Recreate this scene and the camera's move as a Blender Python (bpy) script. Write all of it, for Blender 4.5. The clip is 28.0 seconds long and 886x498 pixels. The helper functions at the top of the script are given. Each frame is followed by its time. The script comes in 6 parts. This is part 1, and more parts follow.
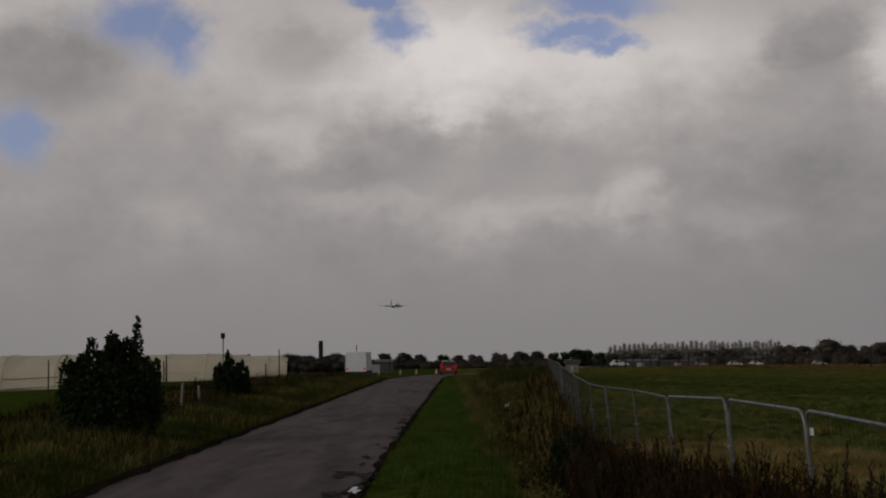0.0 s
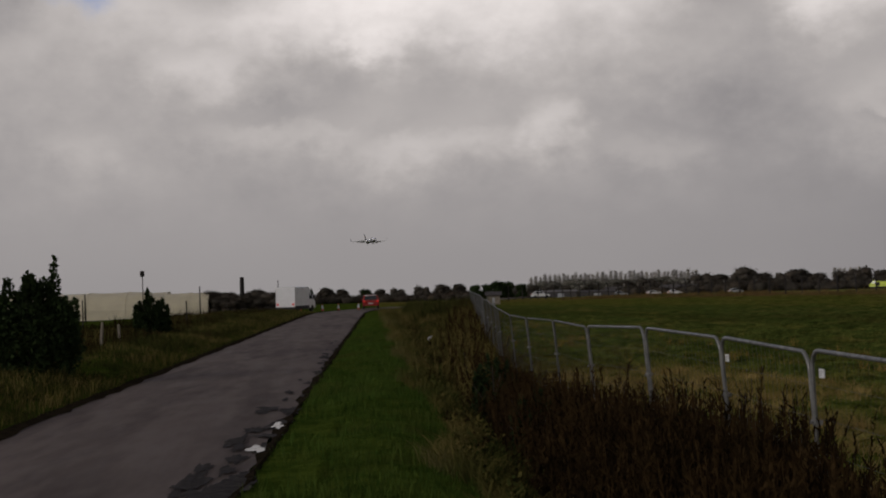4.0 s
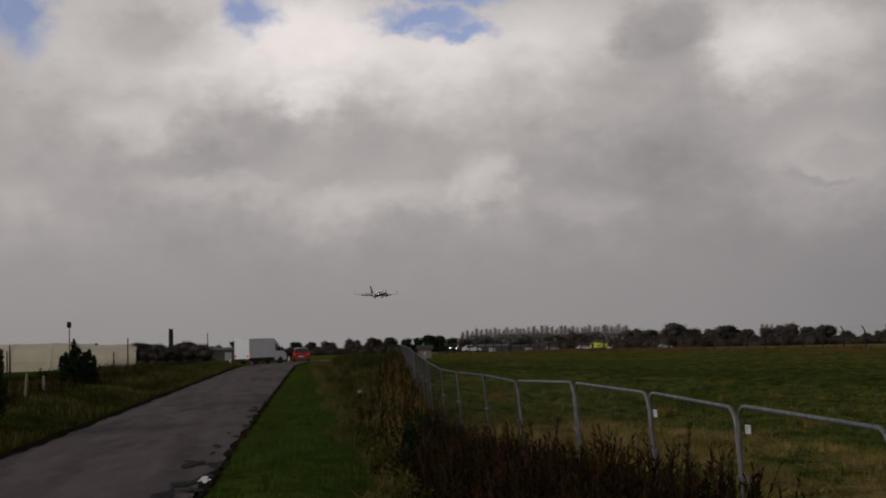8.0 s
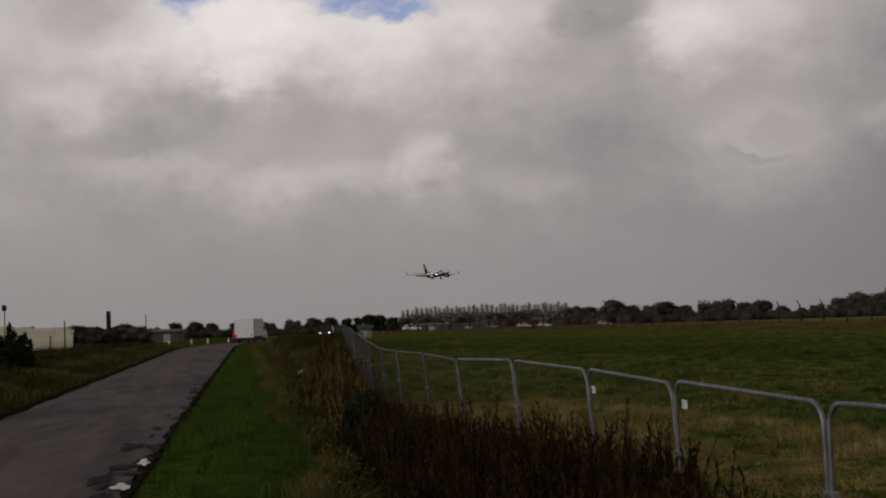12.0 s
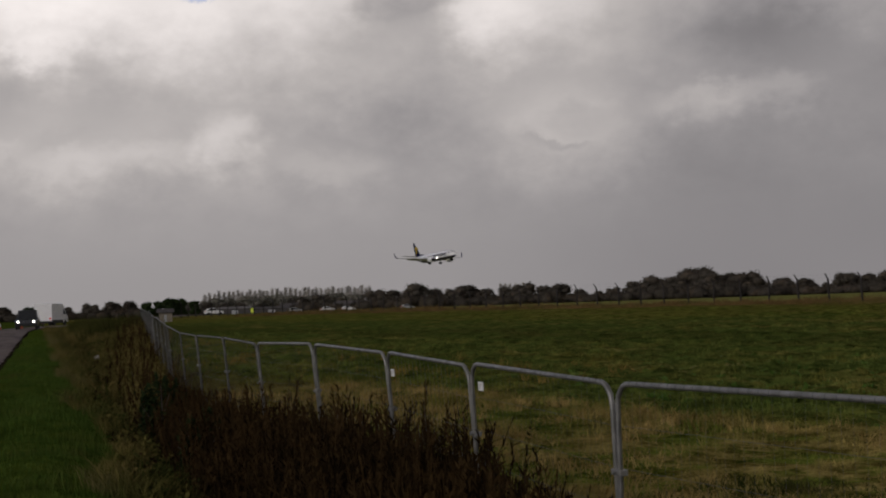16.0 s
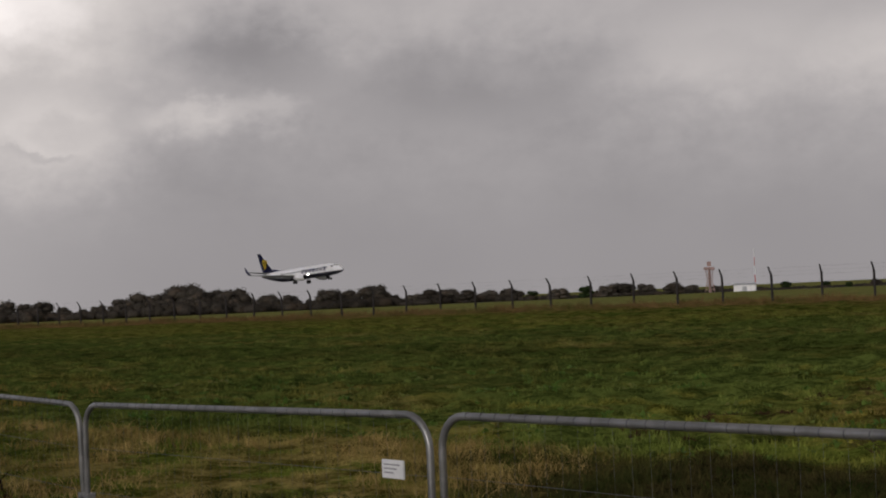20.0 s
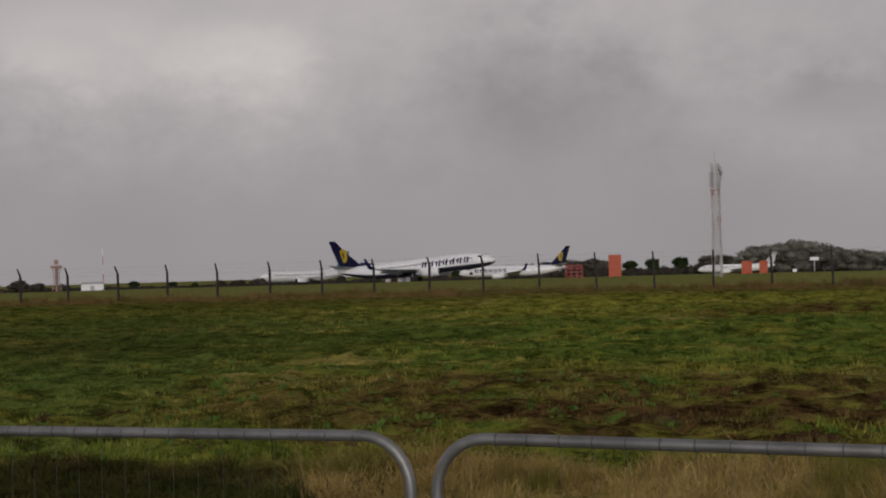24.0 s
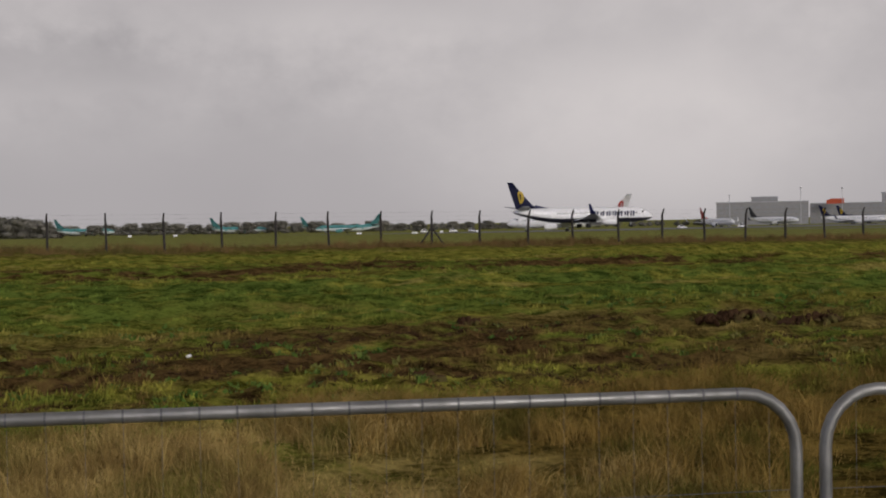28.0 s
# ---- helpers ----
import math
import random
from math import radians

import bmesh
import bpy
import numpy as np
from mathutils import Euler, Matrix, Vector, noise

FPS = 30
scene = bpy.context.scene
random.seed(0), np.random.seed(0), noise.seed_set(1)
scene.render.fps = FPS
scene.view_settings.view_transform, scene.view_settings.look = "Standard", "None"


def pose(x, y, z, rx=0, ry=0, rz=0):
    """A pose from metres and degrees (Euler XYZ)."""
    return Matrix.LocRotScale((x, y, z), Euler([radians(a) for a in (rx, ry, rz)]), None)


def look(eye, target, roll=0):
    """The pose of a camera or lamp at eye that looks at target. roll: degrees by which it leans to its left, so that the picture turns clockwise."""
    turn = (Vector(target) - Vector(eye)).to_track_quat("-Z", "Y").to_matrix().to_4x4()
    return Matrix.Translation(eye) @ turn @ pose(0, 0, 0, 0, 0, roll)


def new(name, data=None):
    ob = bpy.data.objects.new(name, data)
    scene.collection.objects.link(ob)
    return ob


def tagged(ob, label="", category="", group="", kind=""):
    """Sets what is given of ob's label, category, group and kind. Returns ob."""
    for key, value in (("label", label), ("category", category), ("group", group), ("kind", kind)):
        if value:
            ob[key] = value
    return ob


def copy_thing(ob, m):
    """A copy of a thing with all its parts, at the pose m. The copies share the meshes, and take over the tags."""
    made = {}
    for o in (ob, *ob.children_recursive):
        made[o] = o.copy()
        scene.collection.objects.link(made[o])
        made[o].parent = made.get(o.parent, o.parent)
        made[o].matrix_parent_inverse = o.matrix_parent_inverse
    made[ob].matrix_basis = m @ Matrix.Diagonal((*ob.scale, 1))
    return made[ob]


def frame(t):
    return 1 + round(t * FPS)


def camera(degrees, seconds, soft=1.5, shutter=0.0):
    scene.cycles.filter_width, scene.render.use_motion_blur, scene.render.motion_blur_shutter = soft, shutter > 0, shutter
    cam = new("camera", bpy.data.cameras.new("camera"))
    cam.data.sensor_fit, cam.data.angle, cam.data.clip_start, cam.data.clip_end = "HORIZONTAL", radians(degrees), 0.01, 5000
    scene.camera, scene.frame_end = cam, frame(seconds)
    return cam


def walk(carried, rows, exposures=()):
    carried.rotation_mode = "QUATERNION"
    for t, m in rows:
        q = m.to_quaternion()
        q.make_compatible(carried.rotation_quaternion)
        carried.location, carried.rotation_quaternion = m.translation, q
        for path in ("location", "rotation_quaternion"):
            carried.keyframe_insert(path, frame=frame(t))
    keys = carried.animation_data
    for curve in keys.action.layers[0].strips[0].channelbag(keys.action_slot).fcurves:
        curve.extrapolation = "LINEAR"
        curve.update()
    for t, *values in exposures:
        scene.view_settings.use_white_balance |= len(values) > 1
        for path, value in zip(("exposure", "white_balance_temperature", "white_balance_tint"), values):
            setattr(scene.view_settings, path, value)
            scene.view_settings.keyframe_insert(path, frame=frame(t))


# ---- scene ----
cam = camera(35.59, 28.0, soft=2.0)
# the eye swings a little on its arm as it turns: seconds, yaw, pitch, roll
TURNS = [
    (0, -0.00, 4.62, 0.72),
    (0.5, 0.02, 4.33, 0.54),
    (1, -0.25, 3.69, 0.95),
    (1.5, -0.14, 3.14, 1.31),
    (2, -1.28, 2.81, 0.75),
    (2.5, -1.31, 2.45, 1.15),
    (3, -1.29, 2.82, 1.32),
    (3.5, -2.30, 1.69, 1.48),
    (5.5, -4.36, 2.48, 2.21),
    (6, -4.86, 1.93, 1.80),
    (6.5, -5.14, 2.21, 1.36),
    (7, -5.31, 2.75, 1.40),
    (7.5, -5.79, 4.00, 1.27),
    (8, -6.07, 3.95, 1.31),
    (8.5, -6.35, 3.92, 1.29),
    (9, -6.43, 3.40, 1.74),
    (9.5, -7.00, 3.80, 1.46),
    (10, -6.36, 3.72, 1.75),
    (10.5, -6.83, 3.42, 1.76),
    (11, -7.37, 3.19, 1.63),
    (11.5, -7.89, 3.14, 1.57),
    (12, -8.54, 3.01, 1.96),
    (12.5, -9.06, 2.34, 2.37),
    (14.5, -12.94, 1.91, 2.23),
    (15, -14.22, 2.72, 1.73),
    (15.5, -14.85, 2.15, 1.89),
    (16, -16.67, 2.04, 2.06),
    (16.5, -17.73, 2.33, 2.10),
    (17, -20.03, 2.05, 2.06),
    (17.5, -21.91, 1.95, 2.44),
    (18, -23.43, 2.03, 2.78),
    (18.5, -26.46, 2.09, 3.27),
    (19, -30.31, 1.58, 3.08),
    (19.5, -34.03, 1.34, 2.87),
    (20, -37.71, 1.91, 2.52),
    (20.5, -41.34, 2.30, 2.23),
    (22.5, -51.58, 1.79, 1.54),
    (23, -55.07, 1.53, 1.62),
    (23.5, -59.48, 1.12, 0.77),
    (24, -64.28, 0.93, 1.57),
    (24.5, -68.57, 0.52, 1.66),
    (25, -75.28, 0.56, 1.01),
    (25.5, -79.60, 0.32, 1.63),
    (26, -83.66, 0.12, 1.87),
    (26.5, -89.10, -0.75, 1.71),
    (27, -93.50, -0.62, 1.01),
    (27.5, -96.03, -0.46, 0.85),
    (28, -98.35, -1.19, 1.03),
]
ARM = 0.30


def eye_pose(yaw, pitch, roll):
    a = radians(yaw)
    return pose(-ARM * math.sin(a), ARM * math.cos(a) - ARM, 2.6, 90 + pitch, roll, yaw)


EXPOSURES = [(0.0, -0.68), (2.0, -0.46), (3.5, -0.35), (5.5, -0.24), (6.0, -0.22), (7.5, -0.37), (9.0, -0.45), (12.0, -0.44), (14.5, -0.28), (17.0, -0.17), (20.0, 0.12), (22.5, 0.1), (25.0, 0.23), (28.0, 0.52)]
walk(cam, [(t, eye_pose(y, p, r)) for t, y, p, r in TURNS], EXPOSURES)

# ---- world, sun ----
def math_node(tree, op, a, b=None, c=None, clamp=False):
    n = tree.nodes.new("ShaderNodeMath")
    n.operation, n.use_clamp = op, clamp
    for i, v in enumerate((a, b, c)):
        if v is None:
            continue
        if isinstance(v, (int, float)):
            n.inputs[i].default_value = v
        else:
            tree.links.new(v, n.inputs[i])
    return n.outputs[0]


def ramp_node(tree, value, lo, hi, out0=0.0, out1=1.0):
    n = tree.nodes.new("ShaderNodeMapRange")
    n.interpolation_type = "SMOOTHSTEP"
    for i, v in ((1, lo), (2, hi), (3, out0), (4, out1)):
        n.inputs[i].default_value = v
    tree.links.new(value, n.inputs[0])
    return n.outputs[0]


def mix_node(tree, fac, a, b):
    n = tree.nodes.new("ShaderNodeMix")
    n.data_type = "RGBA"
    for i, v in ((0, fac), (6, a), (7, b)):
        if isinstance(v, (int, float)):
            n.inputs[i].default_value = v
        elif isinstance(v, tuple):
            n.inputs[i].default_value = (*v, 1) if len(v) == 3 else v
        else:
            tree.links.new(v, n.inputs[i])
    return n.outputs[2]


def noise_node(tree, vec, scale, detail=5, rough=0.55, distortion=0.0):
    n = tree.nodes.new("ShaderNodeTexNoise")
    n.inputs["Scale"].default_value, n.inputs["Detail"].default_value = scale, detail
    n.inputs["Roughness"].default_value, n.inputs["Distortion"].default_value = rough, distortion
    if vec is not None:
        tree.links.new(vec, n.inputs["Vector"])
    return n.outputs[0]


SUN_AZ, SUN_EL = 245.0, 17.0          # compass-like: degrees clockwise from +y


# clouds of the bank: bearing, height, half width, half height (degrees), how much brighter or darker
PUFFS_WEST = ((0.4, 10.6, 1.3, 0.5, 0.16), (-6.7, 9.3, 2.0, 0.8, 0.16), (1.7, 5.6, 1.5, 0.7, 0.14), (4.6, 6.2, 2.6, 0.6, 0.12), (8.1, 7.0, 1.4, 0.8, 0.17),
              (-11.1, 6.3, 1.4, 0.6, 0.07), (-3.9, 6.7, 2.8, 0.5, 0.07), (-0.8, 6.4, 1.4, 0.5, 0.07), (0.5, 12.7, 2.8, 1.8, 0.20), (4.7, 11.6, 2.8, 1.9, 0.16),
              (9.0, 11.8, 2.6, 2.0, 0.16), (0.6, 10.0, 1.2, 0.4, 0.10), (-4.0, 10.7, 2.1, 1.2, 0.10), (-8.7, 11.9, 2.6, 1.4, 0.08), (11.6, 12.4, 2.1, 1.6, 0.14))
PUFFS_MID = ((21.0, 11.8, 2.6, 1.6, 0.13), (-0.8, 11.6, 3.8, 1.9, 0.10), (18.7, 11.8, 1.6, 1.5, 0.16), (7.4, 11.7, 3.5, 1.4, 0.10), (22.3, 7.0, 3.2, 1.5, 0.13),
             (27.8, 8.0, 1.5, 0.6, 0.07), (30.7, 7.9, 1.6, 0.6, 0.06), (21.9, 10.8, 4.5, 1.9, 0.11), (27.8, 7.8, 2.0, 0.6, 0.08), (30.9, 7.6, 1.2, 0.5, 0.05),
             (12.9, 5.4, 2.1, 0.7, 0.06), (21.2, 6.4, 3.5, 1.6, 0.07), (7.8, 6.7, 1.2, 0.6, 0.08))
PUFFS_EAST = ((56.2, 8.8, 3.0, 1.3, 0.08), (55.4, 8.3, 7.0, 2.6, 0.06), (47.5, 8.2, 3.8, 1.2, 0.05), (49.3, 9.6, 3.8, 1.4, 0.05), (94.0, 7.5, 6.1, 1.4, 0.04),
              (106.6, 3.5, 7.0, 2.8, 0.05), (82.7, 5.1, 7.0, 1.6, 0.03))
SHADED = ((15.7, 12.6, 2.5, 1.3, -0.20), (-5.7, 12.8, 3.1, 1.1, -0.16), (-16.2, 12.1, 3.5, 1.9, -0.22), (22.5, 7.3, 1.6, 0.6, -0.06), (21.6, 6.3, 1.5, 0.3, -0.08),
          (-2.0, 8.7, 3.1, 1.4, -0.07), (3.7, 8.9, 3.5, 1.4, -0.05), (29.9, 10.9, 3.6, 1.6, -0.06), (15.0, 11.4, 2.6, 1.1, -0.05), (30.8, 10.0, 3.8, 1.4, -0.06),
          (39.4, 9.0, 7.0, 1.9, -0.06), (14.0, 6.5, 2.8, 2.1, -0.05), (68.4, 7.7, 4.7, 2.8, -0.06), (82.4, 6.5, 6.1, 1.2, -0.04), (-3.9, 7.7, 2.3, 0.6, -0.05))
GAPS = ((-1.7, 13.8, 1.3, 0.9), (5.7, 13.5, 2.6, 0.5), (-10.8, 13.1, 1.4, 1.4), (-12.4, 13.8, 2.1, 1.4), (-17.2, 9.2, 1.4, 1.4),
        (6.7, 14.6, 3.1, 0.7), (-2.3, 14.8, 1.6, 0.5), (7.0, 13.0, 2.1, 0.4))


def make_world():
    w = bpy.data.worlds.new("cloudy_sky")
    scene.world = w
    w.use_nodes = True
    t = w.node_tree
    t.nodes.clear()
    out = t.nodes.new("ShaderNodeOutputWorld")
    sky = t.nodes.new("ShaderNodeTexSky")
    sky.sky_type, sky.sun_disc = "NISHITA", False
    sky.sun_elevation, sky.sun_rotation = radians(SUN_EL), radians(SUN_AZ)
    blue = t.nodes.new("ShaderNodeBackground")
    blue.inputs[1].default_value = 0.10
    deep = t.nodes.new("ShaderNodeVectorMath")
    deep.operation = "MULTIPLY"
    deep.inputs[1].default_value = (1.35, 1.25, 1.7)
    t.links.new(sky.outputs[0], deep.inputs[0])
    t.links.new(deep.outputs[0], blue.inputs[0])
    co = t.nodes.new("ShaderNodeTexCoord")
    sep = t.nodes.new("ShaderNodeSeparateXYZ")
    t.links.new(co.outputs["Generated"], sep.inputs[0])
    az = math_node(t, "MULTIPLY", math_node(t, "ARCTAN2", sep.outputs[0], sep.outputs[1]), 57.2958)
    el = math_node(t, "MULTIPLY", math_node(t, "ARCSINE", sep.outputs[2]), 57.2958)
    comb = t.nodes.new("ShaderNodeCombineXYZ")
    t.links.new(math_node(t, "MULTIPLY", az, 0.115), comb.inputs[0])
    t.links.new(math_node(t, "MULTIPLY", el, 0.15), comb.inputs[1])
    v = comb.outputs[0]
    big = noise_node(t, v, 0.75, 2, 0.45, 0.0)
    mid = noise_node(t, v, 2.2, 4, 0.5, 0.0)
    fine = noise_node(t, v, 6.5, 4, 0.55, 0.0)
    moved = t.nodes.new("ShaderNodeVectorMath")
    moved.inputs[1].default_value = (7.3, 2.9, 1.7)
    t.links.new(v, moved.inputs[0])
    mid2 = noise_node(t, moved.outputs[0], 2.2, 4, 0.5, 0.0)
    tiny = noise_node(t, v, 17.0, 4, 0.6, 0.0)
    moved2 = t.nodes.new("ShaderNodeVectorMath")
    moved2.inputs[1].default_value = (3.1, 8.4, 5.2)
    t.links.new(v, moved2.inputs[0])
    fine2 = noise_node(t, moved2.outputs[0], 6.5, 4, 0.55, 0.0)

    def mixed(*pairs):
        """A weighted sum of noises, centred on zero."""
        acc = None
        for n_, k in pairs:
            q = math_node(t, "MULTIPLY", math_node(t, "SUBTRACT", n_, 0.5), k)
            acc = q if acc is None else math_node(t, "ADD", acc, q)
        return acc

    puff = mixed((mid, 0.65), (fine, 0.28), (tiny, 0.08))
    wob_a = mixed((mid2, 2.6), (fine2, 1.8), (tiny, 0.5))
    wob_e = mixed((mid, 1.8), (fine, 1.5), (tiny, 0.45))
    caz, cel = math_node(t, "ADD", az, wob_a), math_node(t, "ADD", el, math_node(t, "MULTIPLY", wob_e, ramp_node(t, el, 1.0, 6.0)))

    def layers(stops):
        """Brightness of the cloud layers by height in the sky."""
        r = t.nodes.new("ShaderNodeValToRGB")
        r.color_ramp.interpolation = "B_SPLINE"
        while len(r.color_ramp.elements) < len(stops):
            r.color_ramp.elements.new(0.5)
        for e, (deg, v_) in zip(r.color_ramp.elements, stops):
            e.position, e.color = deg / 30, (v_, v_, v_, 1)
        t.links.new(math_node(t, "DIVIDE", cel, 30.0), r.inputs[0])
        return r.outputs[0]

    def reach(a, e, w, h, sink=1.0):
        """Distance from a cloud's middle in half widths; sink below 1 draws it out downwards."""
        u = math_node(t, "DIVIDE", math_node(t, "SUBTRACT", caz, a), w)
        q = math_node(t, "DIVIDE", math_node(t, "SUBTRACT", cel, e), h)
        down = math_node(t, "MAXIMUM", q, math_node(t, "MULTIPLY", q, -sink))
        return q, math_node(t, "SQRT", math_node(t, "ADD", math_node(t, "MULTIPLY", u, u), math_node(t, "MULTIPLY", down, down)))

    def heap(a, e, w, h, lo=0.15, hi=1.08):
        """A soft-edged heap of cloud round a bearing and a height."""
        return ramp_node(t, reach(a, e, w, h)[1], hi, lo)

    def billow(a, e, w, h):
        """A heap with a crisp lit head that fades into the bank below."""
        q, r = reach(a, e, w, h, 0.5)
        return math_node(t, "MULTIPLY", ramp_node(t, r, 1.4, 0.3), ramp_node(t, q, -2.4, 0.6, 0.15, 1.0))

    west = layers([(0, .37), (3, .41), (6, .48), (8, .50), (10, .56), (12, .64), (15, .70), (20, .6), (28, .45)])
    north = layers([(0, .285), (4, .293), (7, .322), (9.5, .372), (12, .405), (16, .42), (22, .36), (28, .30)])
    side = ramp_node(t, caz, 5.0, 32.0)
    side = math_node(t, "MAXIMUM", side, ramp_node(t, az, -20.0, -50.0))
    sepv = t.nodes.new("ShaderNodeSeparateColor")
    t.links.new(mix_node(t, side, west, north), sepv.inputs[0])
    val = sepv.outputs[0]
    for a, e, w, h, b in ((0.0, 12.6, 9.0, 3.0, .16), (19.0, 12.4, 9.0, 2.4, .12), (1.0, 6.3, 8.0, 3.0, .05), (12.0, 5.6, 4.0, 1.2, .05), (92, 13.5, 24.0, 6.0, -.09), (108, 4.0, 15.0, 6.0, .08)):
        val = math_node(t, "ADD", val, math_node(t, "MULTIPLY", heap(a, e, w, h), b))
    for a, e, w, h, b in PUFFS_WEST + PUFFS_MID + PUFFS_EAST:
        val = math_node(t, "ADD", val, math_node(t, "MULTIPLY", billow(a, e, w * 1.1, h * 1.15), b))
    for a, e, w, h, b in SHADED:
        val = math_node(t, "ADD", val, math_node(t, "MULTIPLY", heap(a, e, w * 1.1, h * 1.2, 0.3, 1.15), b))
    val = math_node(t, "ADD", val, math_node(t, "MULTIPLY", math_node(t, "MULTIPLY", puff, ramp_node(t, el, 1.0, 7.0)), ramp_node(t, side, 0.0, 1.0, 0.30, 0.15)))
    val = math_node(t, "ADD", val, math_node(t, "MULTIPLY", math_node(t, "SUBTRACT", big, 0.5), 0.07))
    # unseen sky overhead dimmed, to lower the light on the ground
    val = math_node(t, "MULTIPLY", val, ramp_node(t, el, 22.0, 45.0, 1.0, 0.42))
    tint = mix_node(t, ramp_node(t, val, 0.2, 0.6), (0.99, 0.934, 0.962), (1.0, 0.930, 0.905))
    col = t.nodes.new("ShaderNodeVectorMath")
    col.operation = "SCALE"
    t.links.new(tint, col.inputs[0])
    t.links.new(val, col.inputs[3])
    cloud = t.nodes.new("ShaderNodeBackground")
    t.links.new(col.outputs[0], cloud.inputs[0])
    # gaps of blue above the bank
    gap = math_node(t, "MULTIPLY", ramp_node(t, cel, 15.2, 16.4), math_node(t, "MULTIPLY", ramp_node(t, az, 26.0, 10.0), ramp_node(t, el, 34.0, 20.0)))
    for a, e, w, h in GAPS:
        gap = math_node(t, "MAXIMUM", gap, heap(a, e, w * 1.2, h * 1.3, .25, 1.1))
    gap = math_node(t, "MULTIPLY", gap, 0.85)
    mixer = t.nodes.new("ShaderNodeMixShader")
    t.links.new(gap, mixer.inputs[0])
    t.links.new(cloud.outputs[0], mixer.inputs[1])
    t.links.new(blue.outputs[0], mixer.inputs[2])
    t.links.new(mixer.outputs[0], out.inputs[0])


make_world()
sun = new("sun", bpy.data.lights.new("sun", "SUN"))
sun.data.energy, sun.data.angle, sun.data.color = 1.0, radians(20), (1.0, 0.95, 0.88)
sun_dir = Vector((math.sin(radians(SUN_AZ)) * math.cos(radians(SUN_EL)), math.cos(radians(SUN_AZ)) * math.cos(radians(SUN_EL)), math.sin(radians(SUN_EL))))
sun.matrix_world = look(sun_dir * 100, (0, 0, 0))


# ---- materials ----
def surface(name, a, b=None, scale=2.0, rough=0.7, metal=0.0, bump=0.0, bump_scale=None, c=None, big=0.15, emit=None, strength=0.0,
            random_tint=0.0, stretch=None, alpha=None, coat=0.0, spec=0.5):
    m = bpy.data.materials.new(name)
    m.use_nodes = True
    t = m.node_tree
    bsdf = t.nodes["Principled BSDF"]
    bsdf.inputs["Roughness"].default_value, bsdf.inputs["Metallic"].default_value = rough, metal
    bsdf.inputs["Specular IOR Level"].default_value = spec
    bsdf.inputs["Coat Weight"].default_value = coat
    co = t.nodes.new("ShaderNodeTexCoord").outputs["Object"]
    if stretch:
        mp = t.nodes.new("ShaderNodeMapping")
        mp.inputs["Scale"].default_value = stretch
        t.links.new(co, mp.inputs[0])
        co = mp.outputs[0]
    b = b or tuple(x * 0.75 for x in a)
    col = mix_node(t, ramp_node(t, noise_node(t, co, scale, 6, 0.6), 0.35, 0.65), a, b)
    if c:
        col = mix_node(t, ramp_node(t, noise_node(t, co, scale * big, 4, 0.6), 0.48, 0.68), col, c)
    if random_tint:
        info = t.nodes.new("ShaderNodeObjectInfo")
        hsv = t.nodes.new("ShaderNodeHueSaturation")
        t.links.new(ramp_node(t, info.outputs["Random"], 0, 1, 1 - random_tint, 1 + random_tint), hsv.inputs["Value"])
        t.links.new(col, hsv.inputs["Color"])
        col = hsv.outputs[0]
    t.links.new(col, bsdf.inputs["Base Color"])
    t.links.new(ramp_node(t, noise_node(t, co, scale * 1.7, 3), 0.3, 0.7, max(rough - 0.1, 0.03), min(rough + 0.1, 1)), bsdf.inputs["Roughness"])
    if bump:
        bn = t.nodes.new("ShaderNodeBump")
        bn.inputs["Strength"].default_value, bn.inputs["Distance"].default_value = 0.6, bump
        t.links.new(noise_node(t, co, bump_scale or scale * 3, 5, 0.6), bn.inputs["Height"])
        t.links.new(bn.outputs[0], bsdf.inputs["Normal"])
    if emit:
        bsdf.inputs["Emission Color"].default_value, bsdf.inputs["Emission Strength"].default_value = (*emit, 1), strength
    if alpha is not None:
        bsdf.inputs["Alpha"].default_value = alpha
    return m


# the field's directions: NORM points across it to the runway, ALONG runs with the runway
NORM = Vector((math.sin(radians(76.3)), math.cos(radians(76.3)), 0))
ALONG = Vector((math.cos(radians(76.3)), -math.sin(radians(76.3)), 0))


def plan(d, s, z=0.0):
    p = NORM * d + ALONG * s
    return Vector((p.x, p.y, z))


def polar(az, dist, z=0.0):
    return Vector((dist * math.sin(radians(az)), dist * math.cos(radians(az)), z))


